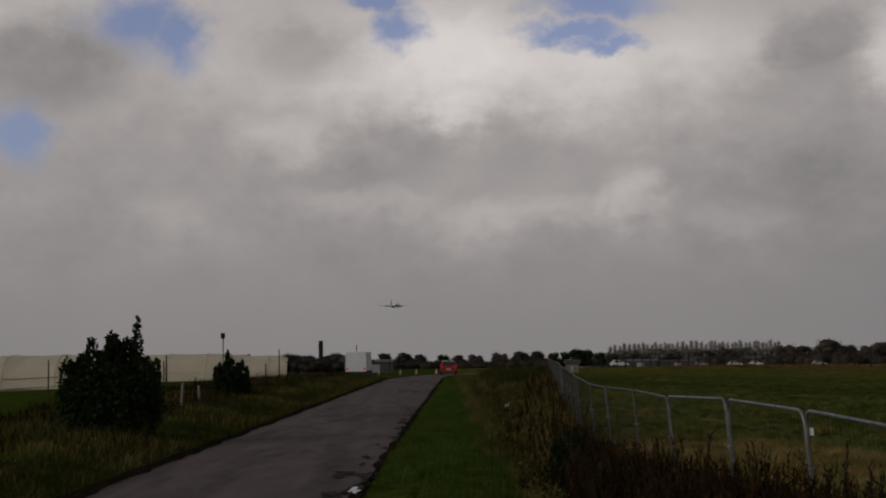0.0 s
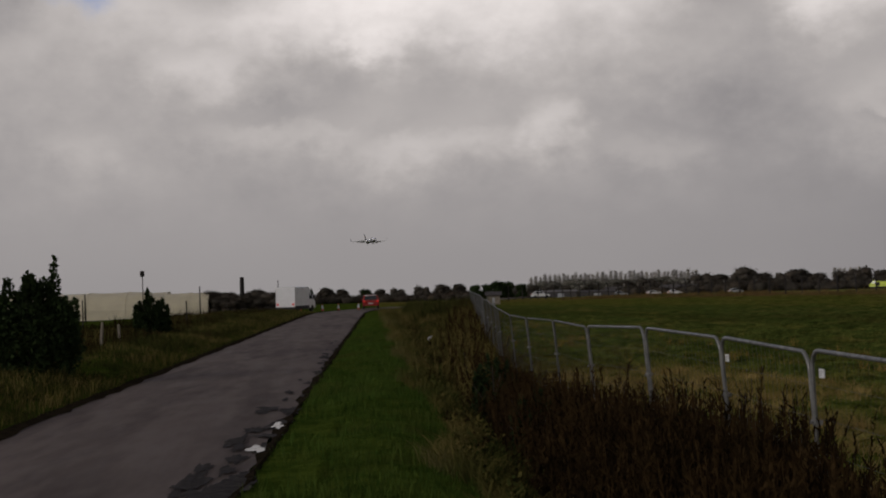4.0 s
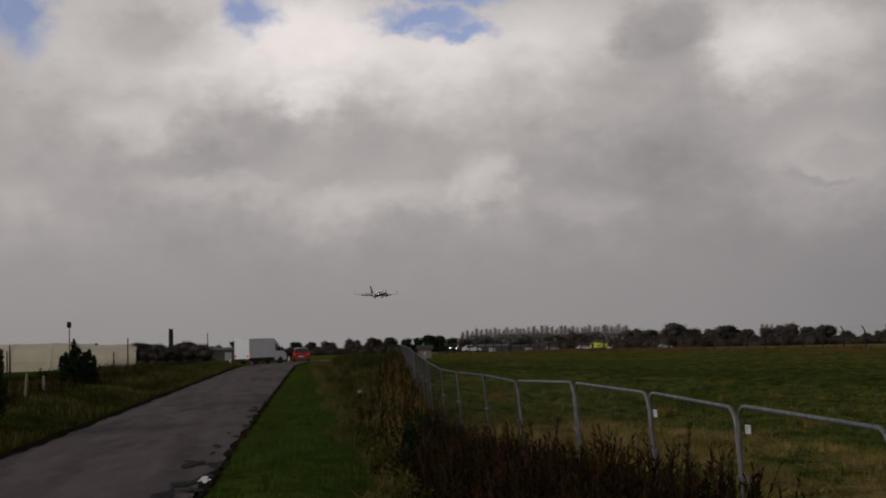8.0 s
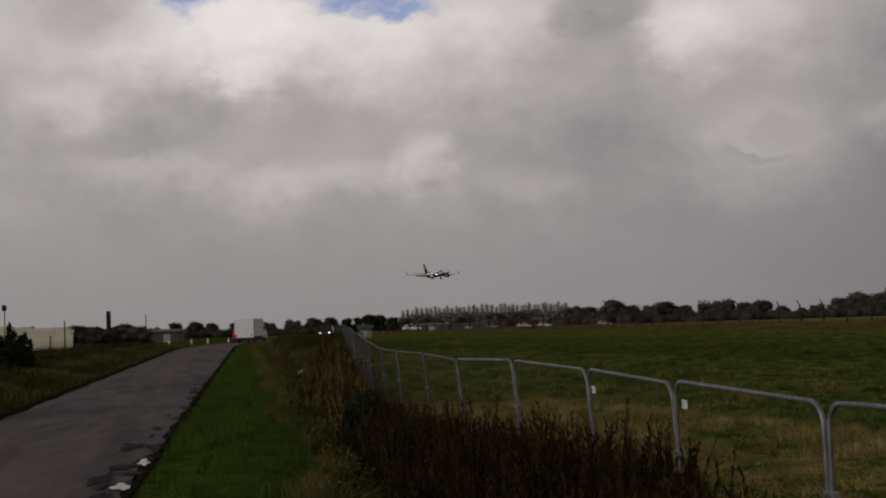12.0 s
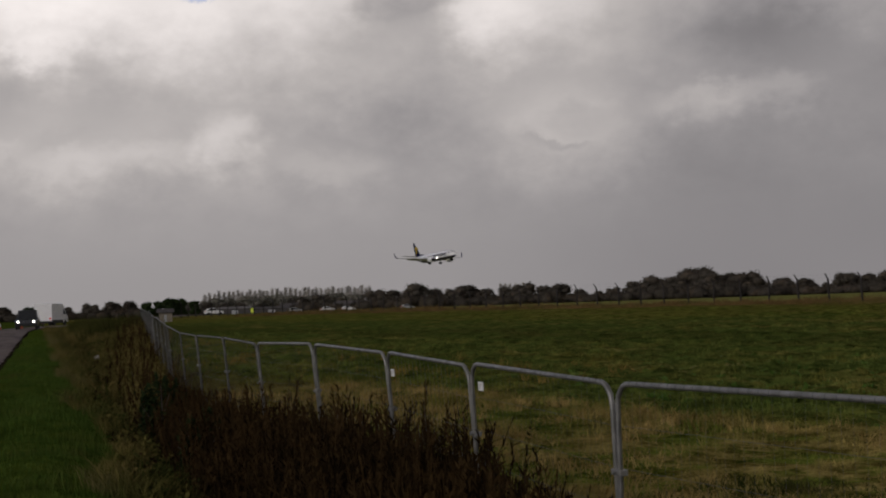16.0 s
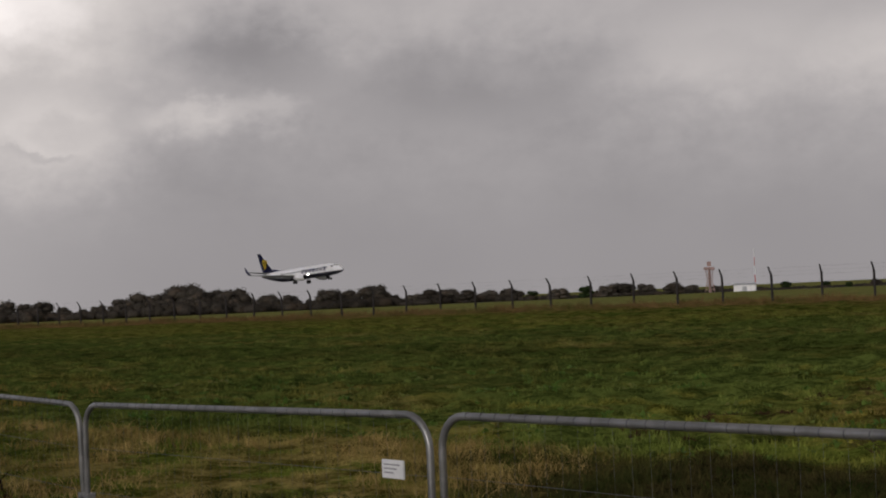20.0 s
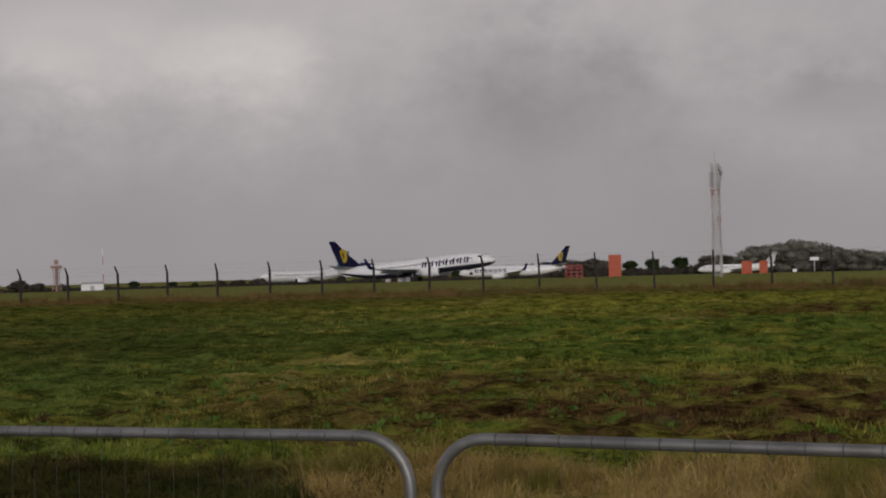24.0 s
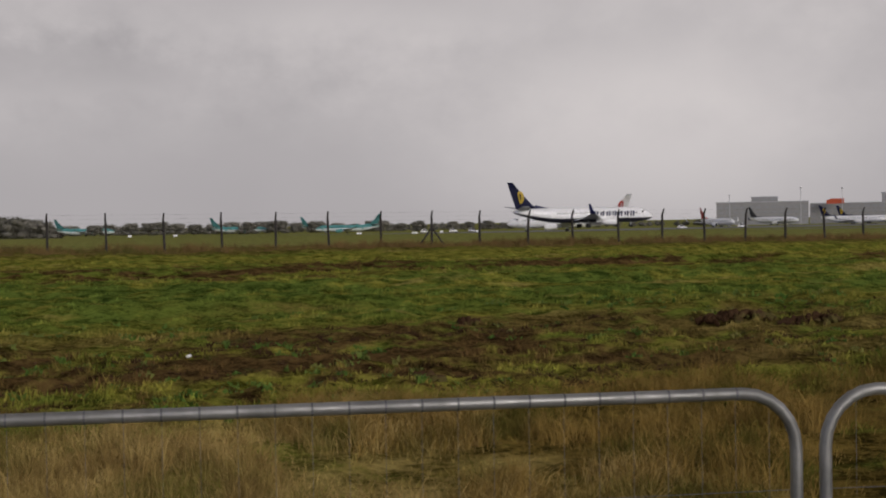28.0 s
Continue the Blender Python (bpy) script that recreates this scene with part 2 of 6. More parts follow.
def ground_material(name="field_grass", gain=1.0, relief=0.06):
    m = bpy.data.materials.new(name)
    m.use_nodes = True
    t = m.node_tree
    bsdf = t.nodes["Principled BSDF"]
    bsdf.inputs["Roughness"].default_value = 0.85
    bsdf.inputs["Specular IOR Level"].default_value = 0.0
    co = t.nodes.new("ShaderNodeTexCoord").outputs["Object"]
    turn = t.nodes.new("ShaderNodeMapping")
    turn.vector_type = "TEXTURE"
    turn.inputs["Rotation"].default_value = (0, 0, radians(13.7))
    t.links.new(co, turn.inputs[0])
    sep = t.nodes.new("ShaderNodeSeparateXYZ")
    t.links.new(turn.outputs[0], sep.inputs[0])
    world = t.nodes.new("ShaderNodeSeparateXYZ")
    t.links.new(co, world.inputs[0])
    flat = t.nodes.new("ShaderNodeMapping")
    flat.inputs["Scale"].default_value = (1.0, 0.42, 1.0)
    t.links.new(turn.outputs[0], flat.inputs[0])
    fv = flat.outputs[0]

    def mul(a, b):
        return math_node(t, "MULTIPLY", a, b)

    def between(v, a, b, c, d):
        return mul(ramp_node(t, v, a, b), ramp_node(t, v, d, c))

    tuft = math_node(t, "ADD", mul(noise_node(t, co, 9.0, 5, 0.75), 0.42), mul(noise_node(t, co, 1.3, 5, 0.7, 0.4), 0.58))
    lump = noise_node(t, co, 0.75, 5, 0.65)
    streak = noise_node(t, fv, 0.13, 5, 0.6, 0.3)
    streak2 = noise_node(t, fv, 0.36, 6, 0.65, 0.3)
    # distance across the field, and along it, with wandering borders
    wander = math_node(t, "ADD", mul(math_node(t, "SUBTRACT", streak, 0.5), 26.0), mul(math_node(t, "SUBTRACT", streak2, 0.5), 9.0))
    d = math_node(t, "ADD", sep.outputs[0], mul(wander, ramp_node(t, sep.outputs[0], 12.0, 45.0, 0.15, 1.0)))
    back = math_node(t, "ADD", sep.outputs[1], mul(math_node(t, "SUBTRACT", lump, 0.5), 8.0))

    # this contrast paints lit tufts and the dark gaps between them
    def tone(lo, hi):
        return mix_node(t, ramp_node(t, tuft, 0.38, 0.61), tuple(x * gain for x in lo), tuple(x * gain for x in hi))

    green = tone((0.026, 0.037, 0.006), (0.172, 0.208, 0.032))
    lush = tone((0.020, 0.036, 0.006), (0.140, 0.192, 0.034))
    olive = tone((0.042, 0.044, 0.006), (0.290, 0.275, 0.046))
    brown = tone((0.034, 0.027, 0.007), (0.215, 0.165, 0.045))
    straw = tone((0.085, 0.067, 0.013), (0.41, 0.32, 0.105))
    mud = tone((0.015, 0.009, 0.004), (0.135, 0.084, 0.030))
    ochre = tone((0.026, 0.020, 0.005), (0.205, 0.142, 0.034))
    herb = tone((0.014, 0.013, 0.005), (0.068, 0.058, 0.020))
    spots = math_node(t, "ADD", mul(lump, 0.5), mul(streak2, 0.5))
    col = mix_node(t, ramp_node(t, math_node(t, "ADD", mul(lump, 0.45), mul(streak, 0.55)), 0.44, 0.56), green, olive)
    col = mix_node(t, mul(between(d, 30.0, 36.0, 46.0, 54.0), ramp_node(t, spots, 0.58, 0.46)), col, lush)
    col = mix_node(t, mul(between(d, 54.0, 60.0, 74.0, 82.0), ramp_node(t, spots, 0.42, 0.52)), col, olive)
    col = mix_node(t, mul(mul(between(d, 19.0, 23.0, 29.0, 34.0), ramp_node(t, back, 14.0, 5.0)), ramp_node(t, spots, 0.40, 0.52)), col, brown)
    cool = tone((0.030, 0.045, 0.009), (0.150, 0.190, 0.040))
    col = mix_node(t, mul(mul(between(sep.outputs[0], 17.0, 19.0, 50.0, 60.0), ramp_node(t, back, 5.0, 14.0)), ramp_node(t, spots, 0.62, 0.48)), col, cool)
    col = mix_node(t, mul(ramp_node(t, streak2, 0.56, 0.66), 0.6), col, straw)
    # churned earth
    part_s = mul(ramp_node(t, back, 13.0, 3.0), ramp_node(t, back, -20.0, -11.0))
    col = mix_node(t, mul(mul(between(d, 18.5, 20.5, 27.0, 31.0), part_s), ramp_node(t, spots, 0.45, 0.54)), col, mud)
    col = mix_node(t, mul(mul(between(d, 50.0, 52.0, 56.0, 60.0), ramp_node(t, back, 12.0, -6.0)), ramp_node(t, spots, 0.47, 0.53)), col, mud)
    # a darker green stripe along the middle of the field
    col = mix_node(t, mul(mul(between(d, 36.0, 38.5, 43.0, 46.0), ramp_node(t, back, 4.0, 18.0)), 0.75), col, tone((0.014, 0.022, 0.004), (0.072, 0.092, 0.017)))
    # long dry grass by the site fence, dark herbs at the corner
    near = ramp_node(t, sep.outputs[0], 18.6, 16.8)
    col = mix_node(t, mul(near, ramp_node(t, spots, 0.44, 0.56)), col, brown)
    col = mix_node(t, mul(mul(near, between(back, 9.0, 13.0, 30.0, 40.0)), ramp_node(t, spots, 0.45, 0.55)), col, straw)
    col = mix_node(t, mul(mul(near, between(back, 1.5, 3.5, 9.0, 12.0)), ramp_node(t, spots, 0.35, 0.48)), col, herb)
    col = mix_node(t, mul(mul(near, ramp_node(t, back, 3.5, 1.5)), ramp_node(t, spots, 0.42, 0.54)), col, straw)
    col = mix_node(t, mul(mul(near, ramp_node(t, back, -4.0, -8.0)), ramp_node(t, spots, 0.36, 0.5)), col, ochre)
    # darker sward towards the lane
    dark_sward = mix_node(t, ramp_node(t, spots, 0.42, 0.56), tone((0.014, 0.024, 0.005), (0.070, 0.098, 0.020)), tone((0.022, 0.025, 0.006), (0.112, 0.112, 0.030)))
    col = mix_node(t, mul(ramp_node(t, back, 10.0, 24.0), 0.6), col, dark_sward)
    # rank brown grass along the far fence
    col = mix_node(t, mul(ramp_node(t, lump, 0.3, 0.55), between(sep.outputs[0], 72.0, 81.0, 88.0, 98.0)), col, brown)
    # mown grass beyond the far fence, paled by haze put into its colour
    pale = tone((0.14, 0.145, 0.042), (0.30, 0.30, 0.10))
    col = mix_node(t, mul(ramp_node(t, sep.outputs[0], 90.0, 100.0), 0.75), col, pale)
    # damp ditch between the verge and the site fence
    lim = math_node(t, "SUBTRACT", world.outputs[0], mul(math_node(t, "MAXIMUM", math_node(t, "SUBTRACT", world.outputs[1], 32.0), 0.0), 0.062))
    col = mix_node(t, mul(ramp_node(t, lim, 4.0, 3.4), ramp_node(t, world.outputs[1], 150.0, 120.0)), col, mix_node(t, ramp_node(t, lump, 0.4, 0.6), tone((0.020, 0.020, 0.007), (0.095, 0.085, 0.028)), tone((0.045, 0.038, 0.011), (0.150, 0.112, 0.040))))
    # mown verge beside the lane
    col = mix_node(t, ramp_node(t, world.outputs[0], 1.9, 1.2), col, tone((0.026, 0.046, 0.006), (0.075, 0.105, 0.016)))
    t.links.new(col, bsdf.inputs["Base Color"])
    bn = t.nodes.new("ShaderNodeBump")
    bn.inputs["Strength"].default_value, bn.inputs["Distance"].default_value = 1.0, relief
    t.links.new(math_node(t, "ADD", tuft, lump), bn.inputs["Height"])
    if relief:
        t.links.new(bn.outputs[0], bsdf.inputs["Normal"])
    return m


M = dict(
    asphalt=surface("worn_asphalt", (0.138, 0.113, 0.101), (0.175, 0.145, 0.130), 1.6, 0.85, spec=0.04, bump=0.006, bump_scale=25, c=(0.100, 0.081, 0.073), big=0.4, stretch=(1, 0.18, 1)),
    tar=surface("dark_wet_patch", (0.022, 0.019, 0.017), (0.046, 0.039, 0.035), 6, 0.9, bump=0.01, spec=0.1),
    puddle=surface("puddle_water", (0.05, 0.05, 0.05), (0.04, 0.04, 0.04), 3, 0.08, spec=1.0),
    soil=surface("wet_soil_and_shade", (0.016, 0.013, 0.009), (0.032, 0.025, 0.016), 5, 0.8, bump=0.03, spec=0.0),
    steel=surface("galvanised_steel", (0.29, 0.287, 0.27), (0.18, 0.179, 0.168), 5, 0.52, 0.65, bump=0.001, bump_scale=80),
    wire=surface("galvanised_wire", (0.12, 0.12, 0.12), (0.09, 0.09, 0.09), 20, 0.7),
    concrete=surface("grey_concrete", (0.19, 0.18, 0.17), (0.15, 0.14, 0.135), 8, 0.85, bump=0.01, spec=0.05),
    tag=surface("white_plastic_plate", (0.72, 0.72, 0.70), (0.62, 0.62, 0.6), 9, 0.5),
    print=surface("grey_print", (0.3, 0.3, 0.3), (0.25, 0.25, 0.25), 9, 0.6),
    post=surface("dark_weathered_post", (0.030, 0.028, 0.026), (0.055, 0.05, 0.046), 14, 0.8, bump=0.01, spec=0.0),
    leaf=surface("dark_evergreen_leaf", (0.015, 0.026, 0.009), (0.030, 0.046, 0.015), 6, 0.85, spec=0.05, random_tint=0.15),
    leaf2=surface("autumn_tree_leaf", (0.050, 0.045, 0.036), (0.072, 0.063, 0.050), 0.6, 0.8, c=(0.088, 0.068, 0.048), big=0.3, random_tint=0.3, spec=0.0),
    # scrub and twig lightened: the far haze is put into their colours
    scrub=surface("hazed_scrub_leaf", (0.145, 0.140, 0.115), (0.19, 0.180, 0.148), 0.4, 0.85, c=(0.11, 0.11, 0.088), big=0.3, random_tint=0.2, spec=0.0),
    twig=surface("hazed_bare_twigs", (0.33, 0.31, 0.28), (0.39, 0.365, 0.33), 0.6, 0.85, random_tint=0.2, spec=0.0),
    bark=surface("grey_bark", (0.06, 0.05, 0.04), (0.10, 0.085, 0.07), 9, 0.9, bump=0.02, spec=0.0),
    weed=surface("dead_brown_weed", (0.015, 0.010, 0.005), (0.034, 0.021, 0.009), 3, 0.85, c=(0.011, 0.010, 0.004), big=0.3, spec=0.0),
    withered=surface("withered_tan_weed", (0.036, 0.022, 0.009), (0.066, 0.041, 0.017), 2.0, 0.85, c=(0.022, 0.015, 0.007), big=0.4, spec=0.0),
    straw=surface("dry_grass_blade", (0.46, 0.335, 0.120), (0.21, 0.140, 0.046), 1.6, 0.8, c=(0.12, 0.115, 0.022), big=0.4, spec=0.0),
    ochre=surface("ochre_grass_blade", (0.30, 0.198, 0.055), (0.155, 0.104, 0.028), 1.3, 0.8, c=(0.072, 0.072, 0.014), big=0.5, spec=0.0),
    rough=surface("rough_verge_blade", (0.105, 0.100, 0.030), (0.18, 0.145, 0.062), 0.9, 0.8, c=(0.050, 0.066, 0.016), big=0.5, spec=0.0),
    wood=surface("pale_weathered_wood", (0.30, 0.26, 0.20), (0.22, 0.19, 0.15), 7, 0.85, bump=0.005, spec=0.0),
    film=surface("polytunnel_film", (0.66, 0.60, 0.42), (0.60, 0.54, 0.38), 0.5, 0.55, c=(0.52, 0.47, 0.34), big=0.4),
    white=surface("white_paint", (0.84, 0.84, 0.83), (0.78, 0.78, 0.77), 0.8, 0.35, coat=0.3),
    navy=surface("navy_paint", (0.012, 0.015, 0.065), (0.010, 0.012, 0.052), 0.8, 0.55, spec=0.2),
    belly=surface("dark_belly_paint", (0.012, 0.013, 0.022), (0.018, 0.019, 0.03), 0.8, 0.45),
    hi_vis=surface("fluorescent_yellow_paint", (0.62, 0.72, 0.06), (0.56, 0.66, 0.05), 0.8, 0.4),
    yellow=surface("yellow_emblem_paint", (0.72, 0.52, 0.03), (0.65, 0.46, 0.03), 0.8, 0.4),
    wing=surface("pale_wing_paint", (0.55, 0.56, 0.57), (0.50, 0.51, 0.52), 0.9, 0.4),
    grey=surface("light_grey_paint", (0.42, 0.43, 0.44), (0.36, 0.37, 0.38), 0.9, 0.4),
    # teal lightened, so that the paint itself carries the distance haze
    teal=surface("hazed_teal_paint", (0.07, 0.25, 0.24), (0.06, 0.22, 0.215), 0.8, 0.4),
    palegreen=surface("pale_belly_paint", (0.60, 0.66, 0.65), (0.55, 0.6, 0.6), 0.8, 0.4),
    red=surface("red_paint", (0.30, 0.020, 0.016), (0.26, 0.017, 0.014), 0.8, 0.3, coat=0.5),
    crimson=surface("red_tail_paint", (0.55, 0.06, 0.04), (0.48, 0.05, 0.04), 0.8, 0.4),
    orange=surface("orange_paint", (0.44, 0.075, 0.022), (0.38, 0.06, 0.02), 1.5, 0.55),
    sky_blue=surface("light_blue_paint", (0.16, 0.40, 0.52), (0.14, 0.36, 0.48), 0.8, 0.4),
    maroon=surface("maroon_paint", (0.22, 0.03, 0.06), (0.18, 0.03, 0.05), 0.8, 0.4),
    black=surface("black_rubber", (0.012, 0.012, 0.012), (0.02, 0.02, 0.02), 5, 0.75),
    glass=surface("dark_window_glass", (0.015, 0.017, 0.02), (0.02, 0.022, 0.025), 1, 0.12, spec=0.8),
    lamp=surface("landing_lamp", (0.9, 0.9, 0.85), (0.9, 0.9, 0.85), 1, 0.3, emit=(1.0, 0.95, 0.85), strength=6.0),
    tail_lamp=surface("red_tail_lamp", (0.5, 0.02, 0.02), (0.45, 0.02, 0.02), 1, 0.3, emit=(1.0, 0.05, 0.03), strength=0.25),
    darkcar=surface("dark_grey_car_paint", (0.03, 0.033, 0.038), (0.026, 0.028, 0.032), 1, 0.3, coat=0.5),
    silver=surface("silver_car_paint", (0.4, 0.41, 0.42), (0.36, 0.37, 0.38), 1, 0.35, 0.4),
    # glazing kept near the wall's tone, with haze put into its colour
    dim_glass=surface("hazed_terminal_glazing", (0.23, 0.235, 0.24), (0.26, 0.265, 0.27), 0.3, 0.35),
    dull_steel=surface("darker_galvanised_steel", (0.15, 0.148, 0.138), (0.10, 0.099, 0.092), 5, 0.6, 0.5, bump=0.001, bump_scale=80),
    runway=surface("runway_asphalt", (0.10, 0.098, 0.096), (0.13, 0.128, 0.125), 0.6, 0.8, c=(0.08, 0.078, 0.076), big=0.3),
    mast=surface("mast_steel", (0.50, 0.49, 0.48), (0.42, 0.41, 0.40), 2, 0.6, 0.2, c=(0.40, 0.18, 0.12), big=0.15),
    cladding=surface("grey_cladding", (0.29, 0.285, 0.28), (0.25, 0.247, 0.243), 0.3, 0.7, spec=0.1),
    slate=surface("slate_roof", (0.075, 0.070, 0.068), (0.105, 0.098, 0.095), 1.5, 0.85, spec=0.02),
    render=surface("painted_house_wall", (0.17, 0.157, 0.14), (0.13, 0.122, 0.11), 0.6, 0.85, random_tint=0.3, spec=0.03),
    window_lit=surface("lit_window", (0.9, 0.8, 0.4), (0.9, 0.8, 0.4), 1, 0.4, emit=(1.0, 0.85, 0.35), strength=1.0),
    clod=surface("turned_earth", (0.040, 0.022, 0.012), (0.075, 0.044, 0.024), 1.5, 0.9, c=(0.09, 0.085, 0.025), big=0.6, spec=0.0),
    rank=surface("rank_brown_grass", (0.19, 0.125, 0.05), (0.13, 0.09, 0.034), 0.5, 0.85, c=(0.09, 0.09, 0.025), big=0.3, spec=0.0),
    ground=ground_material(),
    # ground colours brightened, so the blades look lit above it
    turf=ground_material("field_turf_blade", 1.25, 0.0),
    verge=surface("mown_verge_blade", (0.034, 0.068, 0.011), (0.082, 0.128, 0.024), 1.3, 0.7, c=(0.066, 0.078, 0.018), big=0.5, spec=0.0),
    ditch=surface("ditch_grass_blade", (0.088, 0.082, 0.022), (0.185, 0.140, 0.048), 0.9, 0.8, c=(0.040, 0.054, 0.013), big=0.5, spec=0.0),
    herb=surface("dark_herb_leaf", (0.024, 0.033, 0.008), (0.060, 0.064, 0.018), 1.2, 0.8, c=(0.062, 0.050, 0.019), big=0.5, spec=0.0),
    dock=surface("green_dock_leaf", (0.060, 0.115, 0.018), (0.11, 0.17, 0.03), 0.7, 0.7, c=(0.16, 0.15, 0.04), big=0.5, spec=0.1),
    # rust red made lighter and greyer: haze painted into the steel
    rust=surface("hazed_rust_red_steel", (0.33, 0.22, 0.19), (0.27, 0.18, 0.155), 1.0, 0.7),
)


# ---- mesh helpers ----
def part(name, bm, material, parent=None, label="", smooth=False):
    me = bpy.data.meshes.new(name)
    bm.to_mesh(me)
    bm.free()
    for m in (material if isinstance(material, (list, tuple)) else [material]):
        me.materials.append(M[m])
    if smooth:
        me.shade_smooth()
    ob = new(name, me)
    if parent is not None:
        ob.parent = parent
    if label:
        ob["label"] = label
    return ob


def share(name, mesh, m, parent):
    ob = new(name, mesh)
    ob.parent, ob.matrix_basis = parent, m
    return ob


def thing(name, m, label, category, group="", kind=""):
    ob = new(name)
    ob.empty_display_size = 0.2
    ob.matrix_world = m
    return tagged(ob, label, category, group, kind)


def box(bm, x0, y0, z0, x1, y1, z1, bevel=0.0):
    r = bmesh.ops.create_cube(bm, size=1, matrix=Matrix.LocRotScale(((x0 + x1) / 2, (y0 + y1) / 2, (z0 + z1) / 2), None, (abs(x1 - x0), abs(y1 - y0), abs(z1 - z0))))
    if bevel:
        es = list({e for v in r["verts"] for e in v.link_edges})
        bmesh.ops.bevel(bm, geom=es, offset=bevel, segments=2, affect="EDGES", profile=0.5)
    return bm


def tube(bm, points, radii, sides=8, cap=True):
    """A tube along a line of points, with a radius at each."""
    pts = [Vector(p) for p in points]
    if isinstance(radii, (int, float)):
        radii = [radii] * len(pts)
    rings, up = [], None
    for i, p in enumerate(pts):
        a = pts[max(i - 1, 0)]
        b = pts[min(i + 1, len(pts) - 1)]
        ax = (b - a).normalized()
        if up is None:
            up = Vector((0, 0, 1)) if abs(ax.z) < 0.9 else Vector((1, 0, 0))
        u = ax.cross(up).normalized()
        w = u.cross(ax).normalized()
        up = w
        rings.append([bm.verts.new(p + (u * math.cos(k * math.tau / sides) + w * math.sin(k * math.tau / sides)) * radii[i]) for k in range(sides)])
    for a, b in zip(rings, rings[1:]):
        for k in range(sides):
            bm.faces.new((a[k], a[(k + 1) % sides], b[(k + 1) % sides], b[k]))
    if cap:
        bm.faces.new(rings[0][::-1])
        bm.faces.new(rings[-1])
    return bm


def loft(bm, rings, close=True, mat=None):
    """Skins a list of rings of points."""
    vs = [[bm.verts.new(p) for p in r] for r in rings]
    n = len(rings[0])
    for i, (a, b) in enumerate(zip(vs, vs[1:])):
        for k in range(n if close else n - 1):
            f = bm.faces.new((a[k], a[(k + 1) % n], b[(k + 1) % n], b[k]))
            if mat:
                f.material_index = mat(i, k)
    if close:
        bm.faces.new(vs[0][::-1])
        bm.faces.new(vs[-1])
    return bm


def smoothstep(a, b, x):
    t = np.clip((x - a) / (b - a), 0, 1)
    return t * t * (3 - 2 * t)


# ---- the lie of the land ----
def bend(y):
    """Beyond its crest the lane swings to the right."""
    q = np.clip(np.asarray(y, float) - 120, 0, None)
    return np.where(q < 40, 0.0025 * q * q, 4.0 + 0.2 * (q - 40))


def road_right(y):
    return -1.93 + 0.0152 * y + bend(y)


def road_left(y):
    return -7.1 + 0.0162 * y + bend(y)


def rise(y):
    """Height of the road: it climbs to a crest, then falls away."""
    return np.interp(y, [-60, 0, 100, 120, 132, 145, 160, 190, 260, 420], [0, 0, 0.79, 0.94, 1.0, 0.98, 0.86, 0.5, 0.1, 0.0])


def land(x, y):
    x, y = np.asarray(x, float), np.asarray(y, float)
    d = NORM.x * x + NORM.y * y
    s = ALONG.x * x + ALONG.y * y
    zf = np.interp(d, [-200, 3, 12, 25, 45, 65, 85, 110, 200, 319, 600, 1500], [0, 0, 0.05, 0.22, 0.6, 0.95, 1.2, 1.1, 0.85, 0.85, 0.4, 0.0])
    zf = zf - 0.0062 * np.clip(s + 10, 0, 240) * smoothstep(20, 85, d)
    w = 1 - smoothstep(6, 45, x)
    w = w * (1 - smoothstep(150, 420, y))
    z = zf * (1 - w) + rise(y) * w * (0.4 + 0.6 * smoothstep(-45, -12, x))
    z = z + np.interp(np.hypot(x, y), [0, 250, 400, 550, 800, 1500, 4700], [0, 0, -0.9, -2.2, -3.0, -4.0, -8.0])
    # verge, ditch and the bank beyond the road
    c = x - 0.006 * y
    strip = (1 - smoothstep(100, 160, y)) * smoothstep(-40, -20, y)
    z = z + strip * (0.14 * np.exp(-((c - 0.1) / 1.0) ** 2) - 0.38 * np.exp(-((c - 2.3) / 0.7) ** 2))
    l = x - road_left(y)
    z = z + strip * 0.35 * smoothstep(-0.4, -2.6, l) * smoothstep(-30, -10, l)
    return z


def value_noise(x, y, seed):
    """Smooth value noise between -1 and 1 on a unit lattice."""
    x, y = np.atleast_1d(np.asarray(x, float)), np.atleast_1d(np.asarray(y, float))
    ix, iy = np.floor(x).astype(np.int64), np.floor(y).astype(np.int64)
    fx, fy = x - ix, y - iy
    fx, fy = fx * fx * fx * (fx * (fx * 6 - 15) + 10), fy * fy * fy * (fy * (fy * 6 - 15) + 10)

    def corner(i, j):
        n = (i * 374761 + j * 668265 + seed * 144269) & 0x7FFFFFFF
        n = ((n ^ (n >> 13)) * 127413) & 0x7FFFFFFF
        n = ((n ^ (n >> 11)) * 60493) & 0x7FFFFFFF
        return ((n >> 8) & 0xFFFF) / 32767.5 - 1

    a = corner(ix, iy) * (1 - fx) + corner(ix + 1, iy) * fx
    b = corner(ix, iy + 1) * (1 - fx) + corner(ix + 1, iy + 1) * fx
    return a * (1 - fy) + b * fy


def lumps(x, y):
    """Unevenness of the grass: swells, tussocks, churned earth and old ruts."""
    x, y = np.atleast_1d(np.asarray(x, float)), np.atleast_1d(np.asarray(y, float))
    r = np.hypot(x, y)
    d, s = NORM.x * x + NORM.y * y, ALONG.x * x + ALONG.y * y
    far = 1 - smoothstep(180, 240, r)
    z = far * (0.055 * value_noise(x * 0.13, y * 0.13, 1) + 0.045 * value_noise(x * 0.4, y * 0.4, 2) + 0.035 * value_noise(x * 0.9, y * 0.9, 3))
